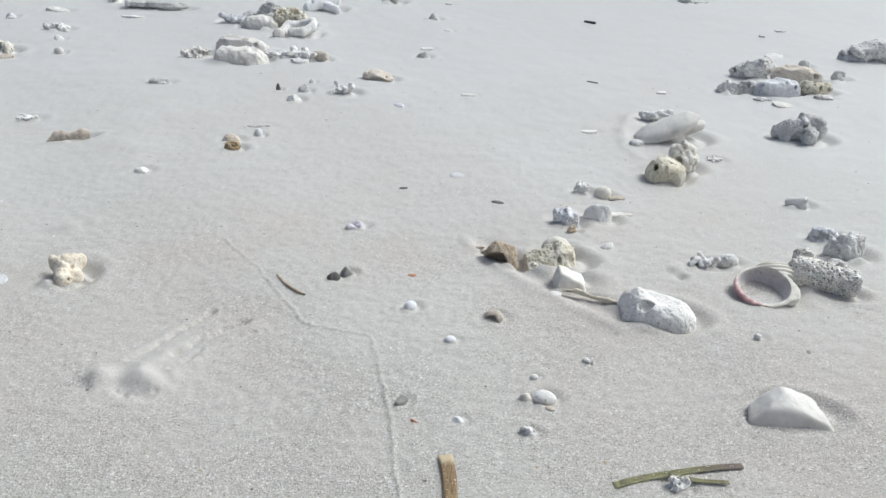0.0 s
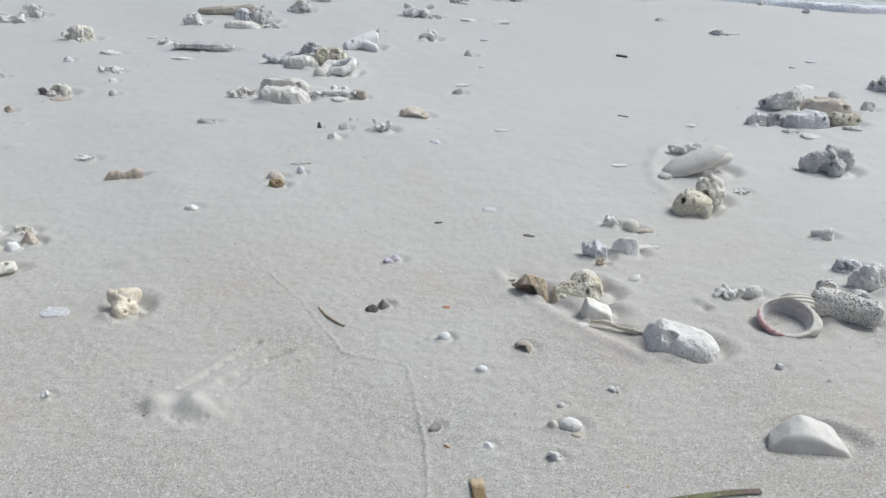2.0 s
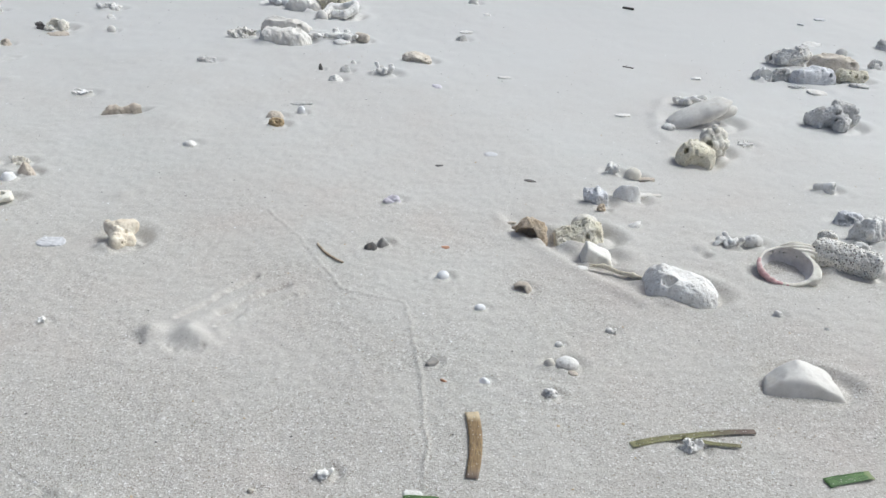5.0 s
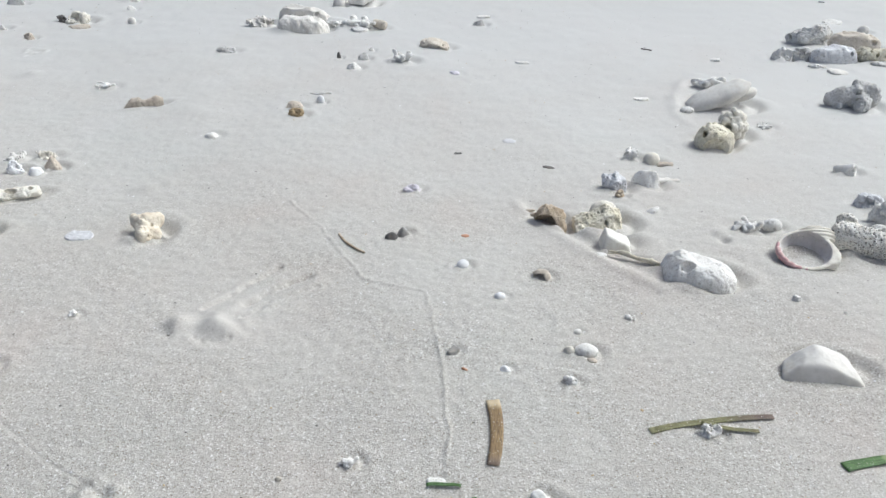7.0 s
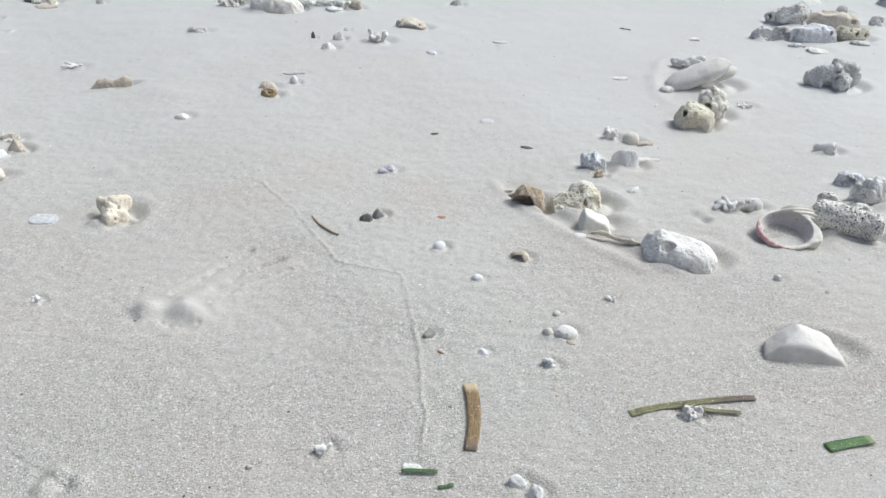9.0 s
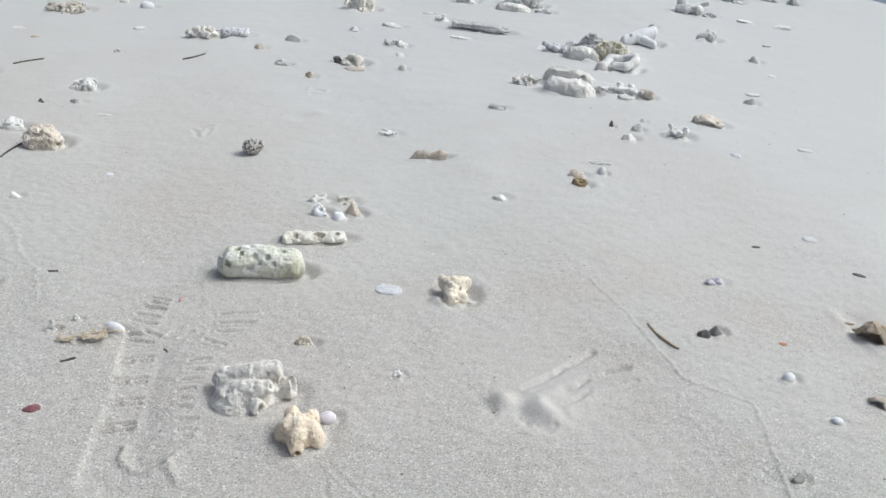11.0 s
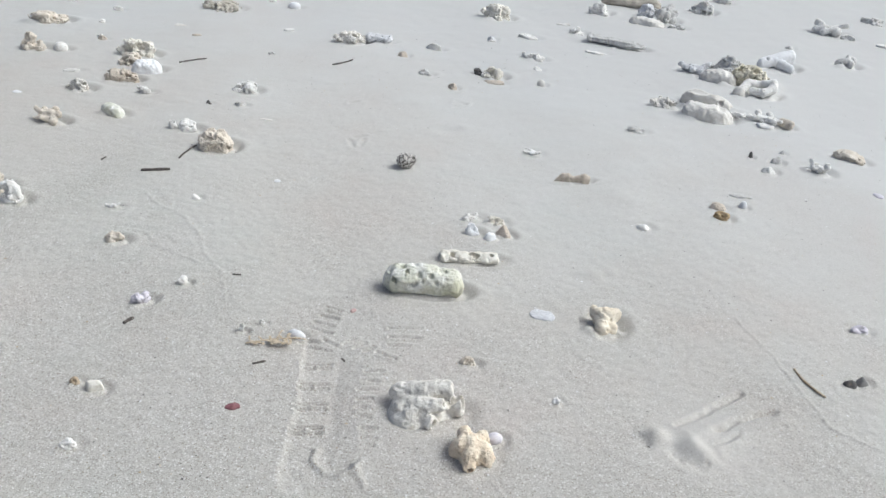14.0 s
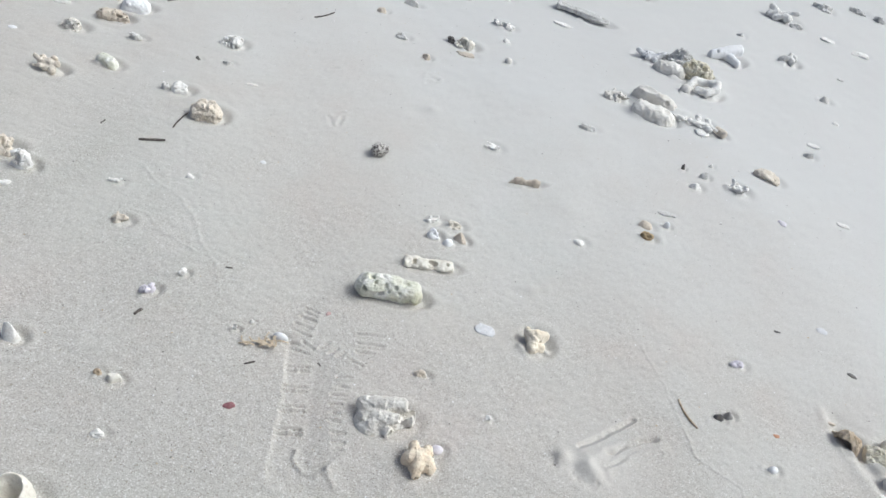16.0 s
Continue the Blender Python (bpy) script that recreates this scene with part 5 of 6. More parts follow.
lump("coral_chip", "flat grey coral bits", GREY, "knobby", -0.635, 1.009, 0.0317, 0.0190, 0.0097, 47)
lump("coral_chip", "small brown-grey coral chip", CREAMTAN, "lumpy", -0.491, 0.688, 0.0202, 0.0101, 0.0095, 16)
lump("coral_rubble", "grey tubular coral mass with broken open ends", TUBEGREY, "tubes", -0.495, 0.589, 0.0842, 0.0572, 0.0367, 22, 0.55)
lump("coral_rubble", "yellow-cream star-shaped coral piece", YELLOW, "star", -0.424, 0.553, 0.0470, 0.0480, 0.0250, 23, 0.35)
lump("pebble", "small lilac pebble on the sand", LILAC, "smooth", -0.413, 0.585, 0.0162, 0.0129, 0.0091, 26)
lump("shell_fragment", "clean white curved shell chip", PURE, "smooth", -0.688, 0.634, 0.0225, 0.0115, 0.0120, 14)
lump("shell_fragment", "wine-red shell fragment on the sand", RED, "flat", -0.674, 0.497, 0.0164, 0.0115, 0.0072, 36)
lump("pebble", "white squarish coral pebble", CREAM, "angular", -0.818, 0.449, 0.0210, 0.0147, 0.0112, 14)
lump("pebble", "small brown pebble on the sand", BROWN, "lumpy", -0.842, 0.446, 0.0115, 0.0092, 0.0080, 26)
lump("pebble", "white lumpy coral pebble", WHITE, "lumpy", -0.776, 0.374, 0.0161, 0.0113, 0.0088, 26)
lump("shell_fragment", "purple-white crumpled shell piece", LILAC, "knobby", -0.892, 0.599, 0.0246, 0.0148, 0.0138, 61)
lump("snail_shell", "tiny white spiral snail shell", WHITE, "snail", -0.877, 0.657, 0.0146, 0.0102, 0.0120, 77)
lump("coral_rubble", "small tan coral nugget", CREAMTAN, "knobby", -1.030, 0.697, 0.0261, 0.0182, 0.0144, 27)
lump("coral_chip", "white thin coral sliver", WHITE, "branchy", -1.102, 0.767, 0.0232, 0.0116, 0.0077, 27)
lump("coral_chip", "small white chip on sand", WHITE, "wedge", -1.018, 0.850, 0.0141, 0.0098, 0.0073, 27)
lump("shell_fragment", "tiny pink shell chip by a shoe print", ROSE, "flat", -0.660, 0.717, 0.0096, 0.0057, 0.0080, 76)
lump("coral_rubble", "tan rounded coral rock with a knobby top", CREAMTAN, "head", -1.112, 1.013, 0.0600, 0.0473, 0.0330, 28)
lump("coral_chip", "white coral crumb in a hollow", WHITE, "lumpy", -1.202, 1.048, 0.0358, 0.0250, 0.0186, 28)
lump("coral_chip", "small white coral crumb", WHITE, "lumpy", -1.225, 1.038, 0.0155, 0.0124, 0.0168, 28)
lump("coral_rubble", "white-green coral stub lying flat", ALGAE, "loaf", -1.366, 1.037, 0.0500, 0.0260, 0.0180, 0)
lump("coral_rubble", "pinkish-tan coral piece with fork", CREAMTAN, "branchy", -1.428, 0.947, 0.0553, 0.0332, 0.0263, 18)
lump("coral_rubble", "white coral half sunk in a hollow", WHITE, "pitted", -1.247, 1.268, 0.0500, 0.0366, 0.0200, 20)
lump("coral_chip", "dark grey coral chip", DGREY, "lumpy", -1.201, 1.195, 0.0220, 0.0154, 0.0077, 28)
lump("coral_chip", "tiny dark chip on the sand", DARK, "lumpy", -1.252, 1.167, 0.0105, 0.0084, 0.0073, 28)
lump("shell_fragment", "thin pale shell sliver", STONE, "flat", -1.118, 1.164, 0.0244, 0.0098, 0.0064, 28)
lump("coral_rubble", "white coral lump with dark pits", PIT, "pitted", -1.516, 1.099, 0.0463, 0.0324, 0.0226, 22)
lump("coral_chip", "grey coral bits on sand", GREY, "knobby", -1.397, 1.149, 0.0318, 0.0191, 0.0138, 28)
lump("coral_rubble", "white worn coral block with a tan end", CREAM, "pitted", -1.576, 1.325, 0.0880, 0.0480, 0.0360, 12)
lump("coral_rubble", "tan coral block wedged under a paler one", CREAMTAN, "pitted", -1.545, 1.272, 0.0500, 0.0380, 0.0260, 30)
lump("coral_rubble", "smooth white coral lump", PURE, "loaf", -1.486, 1.252, 0.0640, 0.0372, 0.0250, 30)
lump("coral_rubble", "tan coral block with round holes", TAN, "pitted", -1.489, 1.185, 0.0710, 0.0355, 0.0251, 23)
lump("pebble", "white round pebble in sand", WHITE, "smooth", -1.726, 1.254, 0.0294, 0.0235, 0.0179, 29)
lump("coral_rubble", "tan coral lump beside others", CREAMTAN, "lumpy", -1.785, 1.233, 0.0528, 0.0369, 0.0384, 29)
lump("coral_rubble", "cream knobby coral piece", CREAMTAN, "knobby", -1.914, 1.396, 0.0934, 0.0560, 0.0268, 30)
lump("coral_rubble", "white-grey coral boulder with a broken face", WHITE, "head", -2.141, 1.668, 0.0660, 0.0528, 0.0330, 30)
lump("coral_chip", "dark wedge-shaped wood chip", DARK, "wedge", -1.926, 1.717, 0.0425, 0.0212, 0.0169, 15)
lump("sand_lump", "rough lump of crusted sandy coral", SANDY, "knobby", -1.663, 1.717, 0.1055, 0.0738, 0.0180, 30)
lump("coral_rubble", "white pitted coral rock in a wash hollow", PIT, "pitted", -1.247, 1.667, 0.0785, 0.0550, 0.0270, 29)
lump("coral_rubble", "blue-white coral stub in a wash hollow", BLUEGREY, "pitrod", -1.192, 1.707, 0.0651, 0.0325, 0.0190, 21)
lump("coral_chip", "dark coral crumb on the sand", DGREY, "lumpy", -0.996, 1.565, 0.0292, 0.0175, 0.0127, 29)
lump("coral_chip", "white-grey chip on the sand", WHITE, "wedge", -1.541, 2.157, 0.0378, 0.0265, 0.0222, 31)
lump("coral_chip", "white flat crumbs on the sand", WHITE, "knobby", -1.433, 2.020, 0.0403, 0.0202, 0.0165, 38)
lump("pebble", "round white pebble on the sand", PURE, "smooth", -1.520, 1.838, 0.0322, 0.0225, 0.0167, 30)
lump("pebble", "small white oval pebble far up the sand", WHITE, "smooth", -1.604, 1.858, 0.0224, 0.0156, 0.0104, 30)
lump("coral_rubble", "grey rubble strip of knobby coral", GREY, "rubble", -1.721, 1.940, 0.0775, 0.0388, 0.0240, 21)
lump("coral_rubble", "white coral strip on the sand", WHITE, "branchy", -1.830, 1.990, 0.0591, 0.0355, 0.0210, 11)
lump("coral_rubble", "flat white coral pieces", WHITE, "knobby", -1.724, 2.082, 0.0978, 0.0391, 0.0224, 23)
lump("boulder", "smooth grey rounded boulder", STONE, "angular", -1.803, 2.170, 0.0850, 0.0560, 0.0420, 31)
lump("boulder", "olive-yellow coral boulder on the sand", OLIVE, "pitted", -1.801, 2.269, 0.0975, 0.0682, 0.0600, 21)
lump("coral_rubble", "pale coral lump far up", CREAMTAN, "lumpy", -2.115, 2.194, 0.0789, 0.0552, 0.0280, 32)
lump("coral_chip", "white low coral piece", WHITE, "lumpy", -2.240, 2.006, 0.0419, 0.0251, 0.0180, 31)
lump("coral_chip", "grey-white crumb on the sand", GREY, "lumpy", -2.113, 1.760, 0.0213, 0.0149, 0.0121, 31)
lump("coral_chip", "pale crumb on the sand", WHITE, "lumpy", -2.013, 1.671, 0.0247, 0.0173, 0.0109, 30)
lump("coral_chip", "pale round crumb on the sand", WHITE, "lumpy", -1.857, 1.560, 0.0246, 0.0172, 0.0114, 30)
lump("coral_chip", "white crumbs far up", WHITE, "knobby", -2.361, 2.005, 0.0457, 0.0274, 0.0164, 32)
lump("coral_chip", "brownish flat crumb on the sand", BROWN, "flat", -1.942, 1.908, 0.0598, 0.0239, 0.0132, 31)
lump("coral_chip", "grey flat chip on the sand", GREY, "flat", -2.013, 1.554, 0.0251, 0.0125, 0.0079, 30)
lump("coral_chip", "small brown crumb on the sand", TAN, "lumpy", -1.709, 1.357, 0.0197, 0.0118, 0.0093, 29)
lump("coral_chip", "thin brown chip on the sand", TAN, "flat", -1.552, 1.491, 0.0217, 0.0087, 0.0084, 29)
lump("coral_chip", "small pale chip on the sand", WHITE, "flat", -1.409, 1.654, 0.0282, 0.0141, 0.0119, 35)
lump("tubular_coral", "white coral with two open tube ends", CREAM, "tubes2", -0.553, 0.363, 0.0422, 0.0338, 0.0249, 15)
lump("tubular_coral", "white wide-mouthed coral tube", CREAM, "cupup", -0.503, 0.383, 0.0471, 0.0377, 0.0314, 30)
lump("coral_branch", "cream broken coral branches", CREAMTAN, "branchy", -0.480, 0.402, 0.0406, 0.0324, 0.0264, 20)
lump("coral_rubble", "white hollow coral cup with a broken rim", CREAM, "cup", -0.783, 0.255, 0.0464, 0.0371, 0.0543, 51)
lump("coral_chip", "white coral crumb on seagrass", WHITE, "knobby", 0.227, 0.584, 0.0198, 0.0139, 0.0109, -8)
lump("coral_chip", "small white flaked chip", WHITE, "branchy", -0.061, 0.511, 0.0140, 0.0110, 0.0080, 47)
lump("shell_fragment", "white flat shell under a green blade", WHITE, "flat", 0.009, 0.501, 0.0157, 0.0094, 0.0034, 2)
lump("coral_chip", "white coral flake on sand", WHITE, "angular", 0.088, 0.494, 0.0150, 0.0120, 0.0080, 27)
lump("coral_chip", "white broken coral flake", WHITE, "angular", 0.102, 0.486, 0.0140, 0.0120, 0.0085, 70)
lump("coral_chip", "tiny upright white coral bit near a print", WHITE, "lumpy", -0.749, 0.611, 0.0077, 0.0054, 0.0136, 26)
lump("coral_chip", "tiny white coral bit near a print", WHITE, "lumpy", -0.738, 0.636, 0.0066, 0.0052, 0.0081, 26)
lump("coral_rubble", "tan coral lump with orange stains", CREAMTAN, "knobby", -1.296, 0.717, 0.0436, 0.0349, 0.0328, 31)
lump("coral_rubble", "white pointed coral piece beside a tan lump", WHITE, "lumpy", -1.241, 0.707, 0.0367, 0.0257, 0.0352, 20)
lump("coral_chip", "small white shell scrap at the patch", WHITE, "flat", -1.226, 0.658, 0.0202, 0.0141, 0.0146, 40)
lump("coral_rubble", "white wedge of coral in a hollow", WHITE, "angular", -0.973, 0.431, 0.0252, 0.0202, 0.0275, 6)
lump("coral_chip", "sandy pebble bump on the sand", SANDY, "smooth", -0.113, 0.487, 0.0051, 0.0041, 0.0033, 7)
lump("coral_chip", "flat grey chip among coral rubble", GREY, "flat", -1.605, 1.167, 0.0330, 0.0140, 0.0110, 40)
lump("coral_chip", "thin pale sliver on the sand", STONE, "flat", -1.636, 1.534, 0.0330, 0.0110, 0.0080, 30)
lump("coral_chip", "tiny pale crumb by coral rubble", WHITE, "lumpy", -1.725, 1.368, 0.0160, 0.0120, 0.0080, 30)
lump("coral_chip", "tiny pale crumb on bare sand", WHITE, "lumpy", -1.808, 1.455, 0.0150, 0.0120, 0.0070, 30)
lump("coral_chip", "small brown coral chip on sand", TAN, "angular", -1.093, 1.645, 0.0230, 0.0160, 0.0110, 20)
lump("coral_chip", "tiny dark crumb on the sand", DGREY, "lumpy", -1.337, 1.484, 0.0150, 0.0110, 0.0070, 28)
lump("shell_fragment", "tiny white shell flake", PURE, "flat", -1.588, 1.019, 0.0180, 0.0120, 0.0060, 28)
lump("shell_fragment", "tiny white flake on rough sand", PURE, "flat", -0.951, 0.964, 0.0110, 0.0080, 0.0050, 20)
lump("coral_chip", "blue-white chip on damp sand", BLUEGREY, "angular", -0.977, 1.884, 0.0210, 0.0150, 0.0100, 25)
lump("coral_rubble", "low grey coral lump near driftwood", GREY, "knobby", -0.611, 2.271, 0.0460, 0.0300, 0.0140, 10)
lump("shell_fragment", "thin dark-edged shell chip on smooth sand", LILAC, "flat", -0.084, 1.428, 0.0210, 0.0130, 0.0080, -25)
lump("coral_chip", "pale low coral lump at the swash", GREY, "lumpy", -0.199, 2.455, 0.0380, 0.0240, 0.0130, 8)

# ---- seagrass, twigs and shells ----
blade("brown dead seagrass blade with pale tip", RUST, 0.045, 0.598, 0.0515, 0.522, 0.0120, 0.0035)
blade("long olive-green seagrass blade with browned end", DRYGREEN, 0.178, 0.579, 0.285, 0.6145, 0.0070, 0.004)
blade("thin green seagrass blade crossing a longer one", DRYGREEN, 0.222, 0.596, 0.269, 0.593, 0.0046, -0.002, z=0.0022)
blade("short bright green seagrass piece", GREEN, 0.330, 0.562, 0.369, 0.577, 0.0105, 0.001)
blade("narrow green seagrass piece over a white shell", GREEN, 0.002, 0.495, 0.029, 0.497, 0.0036, 0.001, z=0.0025)
blade("tiny green seagrass scrap", GREEN, 0.031, 0.483, 0.042, 0.487, 0.0034)
twig("slightly curved dark brown twig on sand", -0.153, 0.864, -0.115, 0.826, 0.0015, -0.004, material=BROWN)
twig("straight dark flat twig on sand", -1.151, 0.878, -1.115, 0.904, 0.0024)
twig("thin dark twig leaning on a coral rock", -1.131, 0.944, -1.141, 0.998, 0.0015, 0.002)
twig("thin dark twig lying on sand", -1.459, 1.323, -1.427, 1.373, 0.0017, 0.002)
twig("thin dark twig with a kink", -1.189, 1.500, -1.168, 1.552, 0.0018, -0.004)
twig("short dark twig scrap by a shoe print", -0.700, 0.566, -0.691, 0.578, 0.0013)
twig("short thick dark twig scrap", -0.876, 0.553, -0.874, 0.567, 0.0020, 0.001)
twig("tiny dark twig scrap", -0.838, 0.707, -0.828, 0.712, 0.0012)
twig("tiny dark curled twig scrap", -0.621, 0.626, -0.615, 0.623, 0.0010, 0.001)
twig("tiny dark twig scrap near coral nuggets", -1.233, 0.876, -1.234, 0.888, 0.0013)
twig("dark twig on smooth damp sand", 0.272, 2.078, 0.296, 2.066, 0.0028)
twig("thin dark twig on smooth damp sand", 0.242, 1.629, 0.261, 1.621, 0.0012)


def seaweed_tuft():
    """A dried tan scrap of weed: a few crumpled straps on one stem."""
    v, f = tube(bowed(-0.028, -0.018, 0.026, 0.014, 0.003, 0.002, 12), [0.0009] * 12, 8)
    ob = new("seaweed", mesh_of("seaweed", v, f, WEED))
    rng = np.random.default_rng(5)
    for i in range(14):
        u = rng.uniform(-1, 1)
        x, y = 0.024 * u, 0.014 * u
        a = rng.uniform(0, 2 * math.pi)
        l = rng.uniform(0.007, 0.019)
        v, f = strip(bowed(x, y, x + l * math.cos(a), y + l * math.sin(a), 0.002, 0.0015, 6, 0.0008, 0.001), rng.uniform(0.0022, 0.0055), 0.0004)
        part("frond", v, f, WEED, ob)
    ob.matrix_world = pose(-0.702, 0.611, 0.0, 0, 0, 6)
    return tagged(ob, "dried tan seaweed scrap beside a shoe print", "seaweed")


seaweed_tuft()


def turban_shell(x, y, yaw):
    """A big broken turban shell on its back: a sunken bowl with a thin wall, rust-pink lip, ribbed spire behind, sand on its floor."""
    tilt = np.array([-0.07, -0.30, 0.95])
    tilt /= np.linalg.norm(tilt)
    rim0 = np.array([0, 0, 0.0125])
    hollow0 = rim0 - tilt * 0.001

    def mouth(p):
        return ball(p, hollow0, (0.0292, 0.0285, 0.0205))

    def shell(p):
        f = ball(p, rim0 - tilt * 0.002, (0.0335, 0.0325, 0.0250))
        side = ball(p, (0.019, 0.027, 0.0150), (0.024, 0.0135, 0.0125))
        side = side + 0.0011 * np.sin(p[:, 1] * 1050 + p[:, 2] * 700) * np.clip(side / -0.002 + 1, 0, 1)
        flank = ball(p, (0.027, -0.004, 0.006), (0.0125, 0.020, 0.0150))
        cut = (p - rim0) @ tilt - 0.0012 * vnoise(p, 110, 9)
        f = smax(f + 0.0007 * vnoise(p, 150, 3) + 0.0005 * vnoise(p, 420, 4), cut, 0.0012)
        f = smin(smin(f, side, 0.004), smax(flank + 0.0010 * vnoise(p, 260, 6), cut - 0.001, 0.002), 0.003)
        f = smax(f, -mouth(p), 0.0008)
        for dx, dz in ((-0.010, -0.0035), (-0.001, -0.0035), (0.0045, -0.0050), (0.019, -0.006)):
            f = smax(f, -capsule(p, (dx, 0.018, 0.018 + dz), (dx, 0.036, 0.019 + dz), 0.0011, 0.0011), 0.0003)
        return f
    pts, faces = surface(shell, (-0.040, -0.038, -0.018), (0.048, 0.046, 0.034), 120)
    ob = new("turban_shell", mesh_of("turban_shell", pts, faces, CREAM))
    ob.data.materials.append(NACRE)
    mid = pts[faces].mean(axis=1)
    inner = np.linalg.norm((mid - hollow0) / (0.0292, 0.0285, 0.0205), axis=1) < 1.03
    ob.data.polygons.foreach_set("material_index", inner.astype(np.int32))
    # the rim's coloured lip, on the landward left
    e1 = np.array([1.0, 0, 0]) - tilt * tilt[0]
    e1 /= np.linalg.norm(e1)
    e2 = np.cross(tilt, e1)
    arc = []
    for i in range(40):
        a = radians(150 + 112 * i / 39)
        arc.append(rim0 + e1 * 0.0318 * math.cos(a) + e2 * 0.0310 * math.sin(a) - tilt * (0.0016 + 0.0006 * math.sin(i * 1.1)))
    v, f = tube(arc, [0.0010 + 0.0026 * math.sin(math.pi * (i + 2) / 43) for i in range(40)], 10)
    part("lip", v, f, PINK, ob, "rust-pink worn lip")
    fill = lambda p: smax(ball(p, hollow0, (0.0296, 0.0289, 0.0209)), (p - (0, 0, -0.0005)) @ np.array([0.05, -0.12, 0.99]) - 0.0008 * vnoise(p, 90, 12), 0.001)
    v, f = surface(fill, (-0.034, -0.034, -0.02), (0.034, 0.034, 0.02), 56)
    part("sand_fill", v, f, SAND, ob, "pale sand washed into the shell")
    ob.matrix_world = pose(x, y, 0.001, 0, 0, yaw) @ Matrix.Scale(0.93, 4)
    SCOURS.append((x, y, 0.034, 0.033, yaw, 0.0045))
    return tagged(ob, "large broken white turban shell with pink lip", "shell")


turban_shell(0.3705, 0.889, 4)


def banded_snail_shell(x, y, yaw):
    """A thumb-sized spiral shell with a short spire and three whorls."""
    def field(p):
        f = ball(p, (0.001, 0, 0.0105), (0.0125, 0.0115, 0.0115))
        for i in range(1, 3):
            f = smin(f, ball(p, (-0.0035 - 0.0030 * i, 0.002 * i, 0.0120 + 0.0012 * i), 0.0095 - 0.0020 * i), 0.0020)
        ring = 0.0004 * np.sin(p[:, 0] * 2600) + 0.0004 * vnoise(p, 500, 2)
        f = smax(f + ring, -ball(p, (0.0085, -0.006, 0.004), (0.006, 0.007, 0.005)), 0.0006)
        return f
    pts, faces = surface(field, (-0.022, -0.017, -0.005), (0.019, 0.019, 0.028), 52)
    ob = new("banded_snail_shell", mesh_of("banded_snail_shell", pts, faces, BANDED))
    ob.matrix_world = pose(x, y, float(swell(x, y)) - 0.0012, 0, 0, yaw) @ Matrix.Scale(1.18, 4)
    SCOURS.append((x, y, 0.012, 0.011, yaw, 0.001))
    return tagged(ob, "small round snail shell with dark broken bands", "shell")


banded_snail_shell(-0.803, 1.120, 215)

# ---- the sand sheet ----


def axis_steps(marks):
    """Coordinates from the first mark to the last, with a step that changes evenly between the marks (place, step)."""
    out = [marks[0][0]]
    for (p0, s0), (p1, s1) in zip(marks, marks[1:]):
        p = out[-1]
        while p < p1 - 1e-9:
            u = (p - p0) / (p1 - p0)
            p += s0 * (s1 / s0) ** u
            out.append(p)
    return np.array(out)


def stroke(z, X, Y, pts, width, depth, rim=0.0, beads=0.0):
    """Presses a groove (depth below nought) along a line of points, with a raised rim."""
    pts = np.asarray(pts, float)
    d = np.full(X.shape, 9.0)
    for (x0, y0), (x1, y1) in zip(pts, pts[1:]):
        vx, vy = x1 - x0, y1 - y0
        h = np.clip(((X - x0) * vx + (Y - y0) * vy) / (vx * vx + vy * vy + 1e-12), 0, 1)
        d = np.minimum(d, np.hypot(X - x0 - h * vx, Y - y0 - h * vy))
    if beads:
        P = np.stack([X.ravel(), Y.ravel(), np.zeros(X.size)], 1)
        depth = depth * np.clip(1 - beads * (0.45 + 0.8 * vnoise(P, 190, 61) + 0.6 * vnoise(P, 40, 62)), 0, 2).reshape(X.shape)
    z += depth * np.exp(-(d / width) ** 2) + rim * np.exp(-((d - 1.9 * width) / (0.7 * width)) ** 2)


def window(xs, ys, x0, x1, y0, y1):
    i = slice(*np.searchsorted(xs, (x0, x1)))
    j = slice(*np.searchsorted(ys, (y0, y1)))
    return i, j


def wavy(points, amp, n=8):
    """A hand-drawn look for a line: more points, each a little off it."""
    rng = np.random.default_rng(len(points) * 31 + int(abs(points[0][0]) * 1000))
    out = []
    for (x0, y0), (x1, y1) in zip(points, points[1:]):
        for k in range(n):
            u = k / n
            out.append((x0 + (x1 - x0) * u + rng.uniform(-amp, amp), y0 + (y1 - y0) * u + rng.uniform(-amp, amp)))
    return out + [points[-1]]


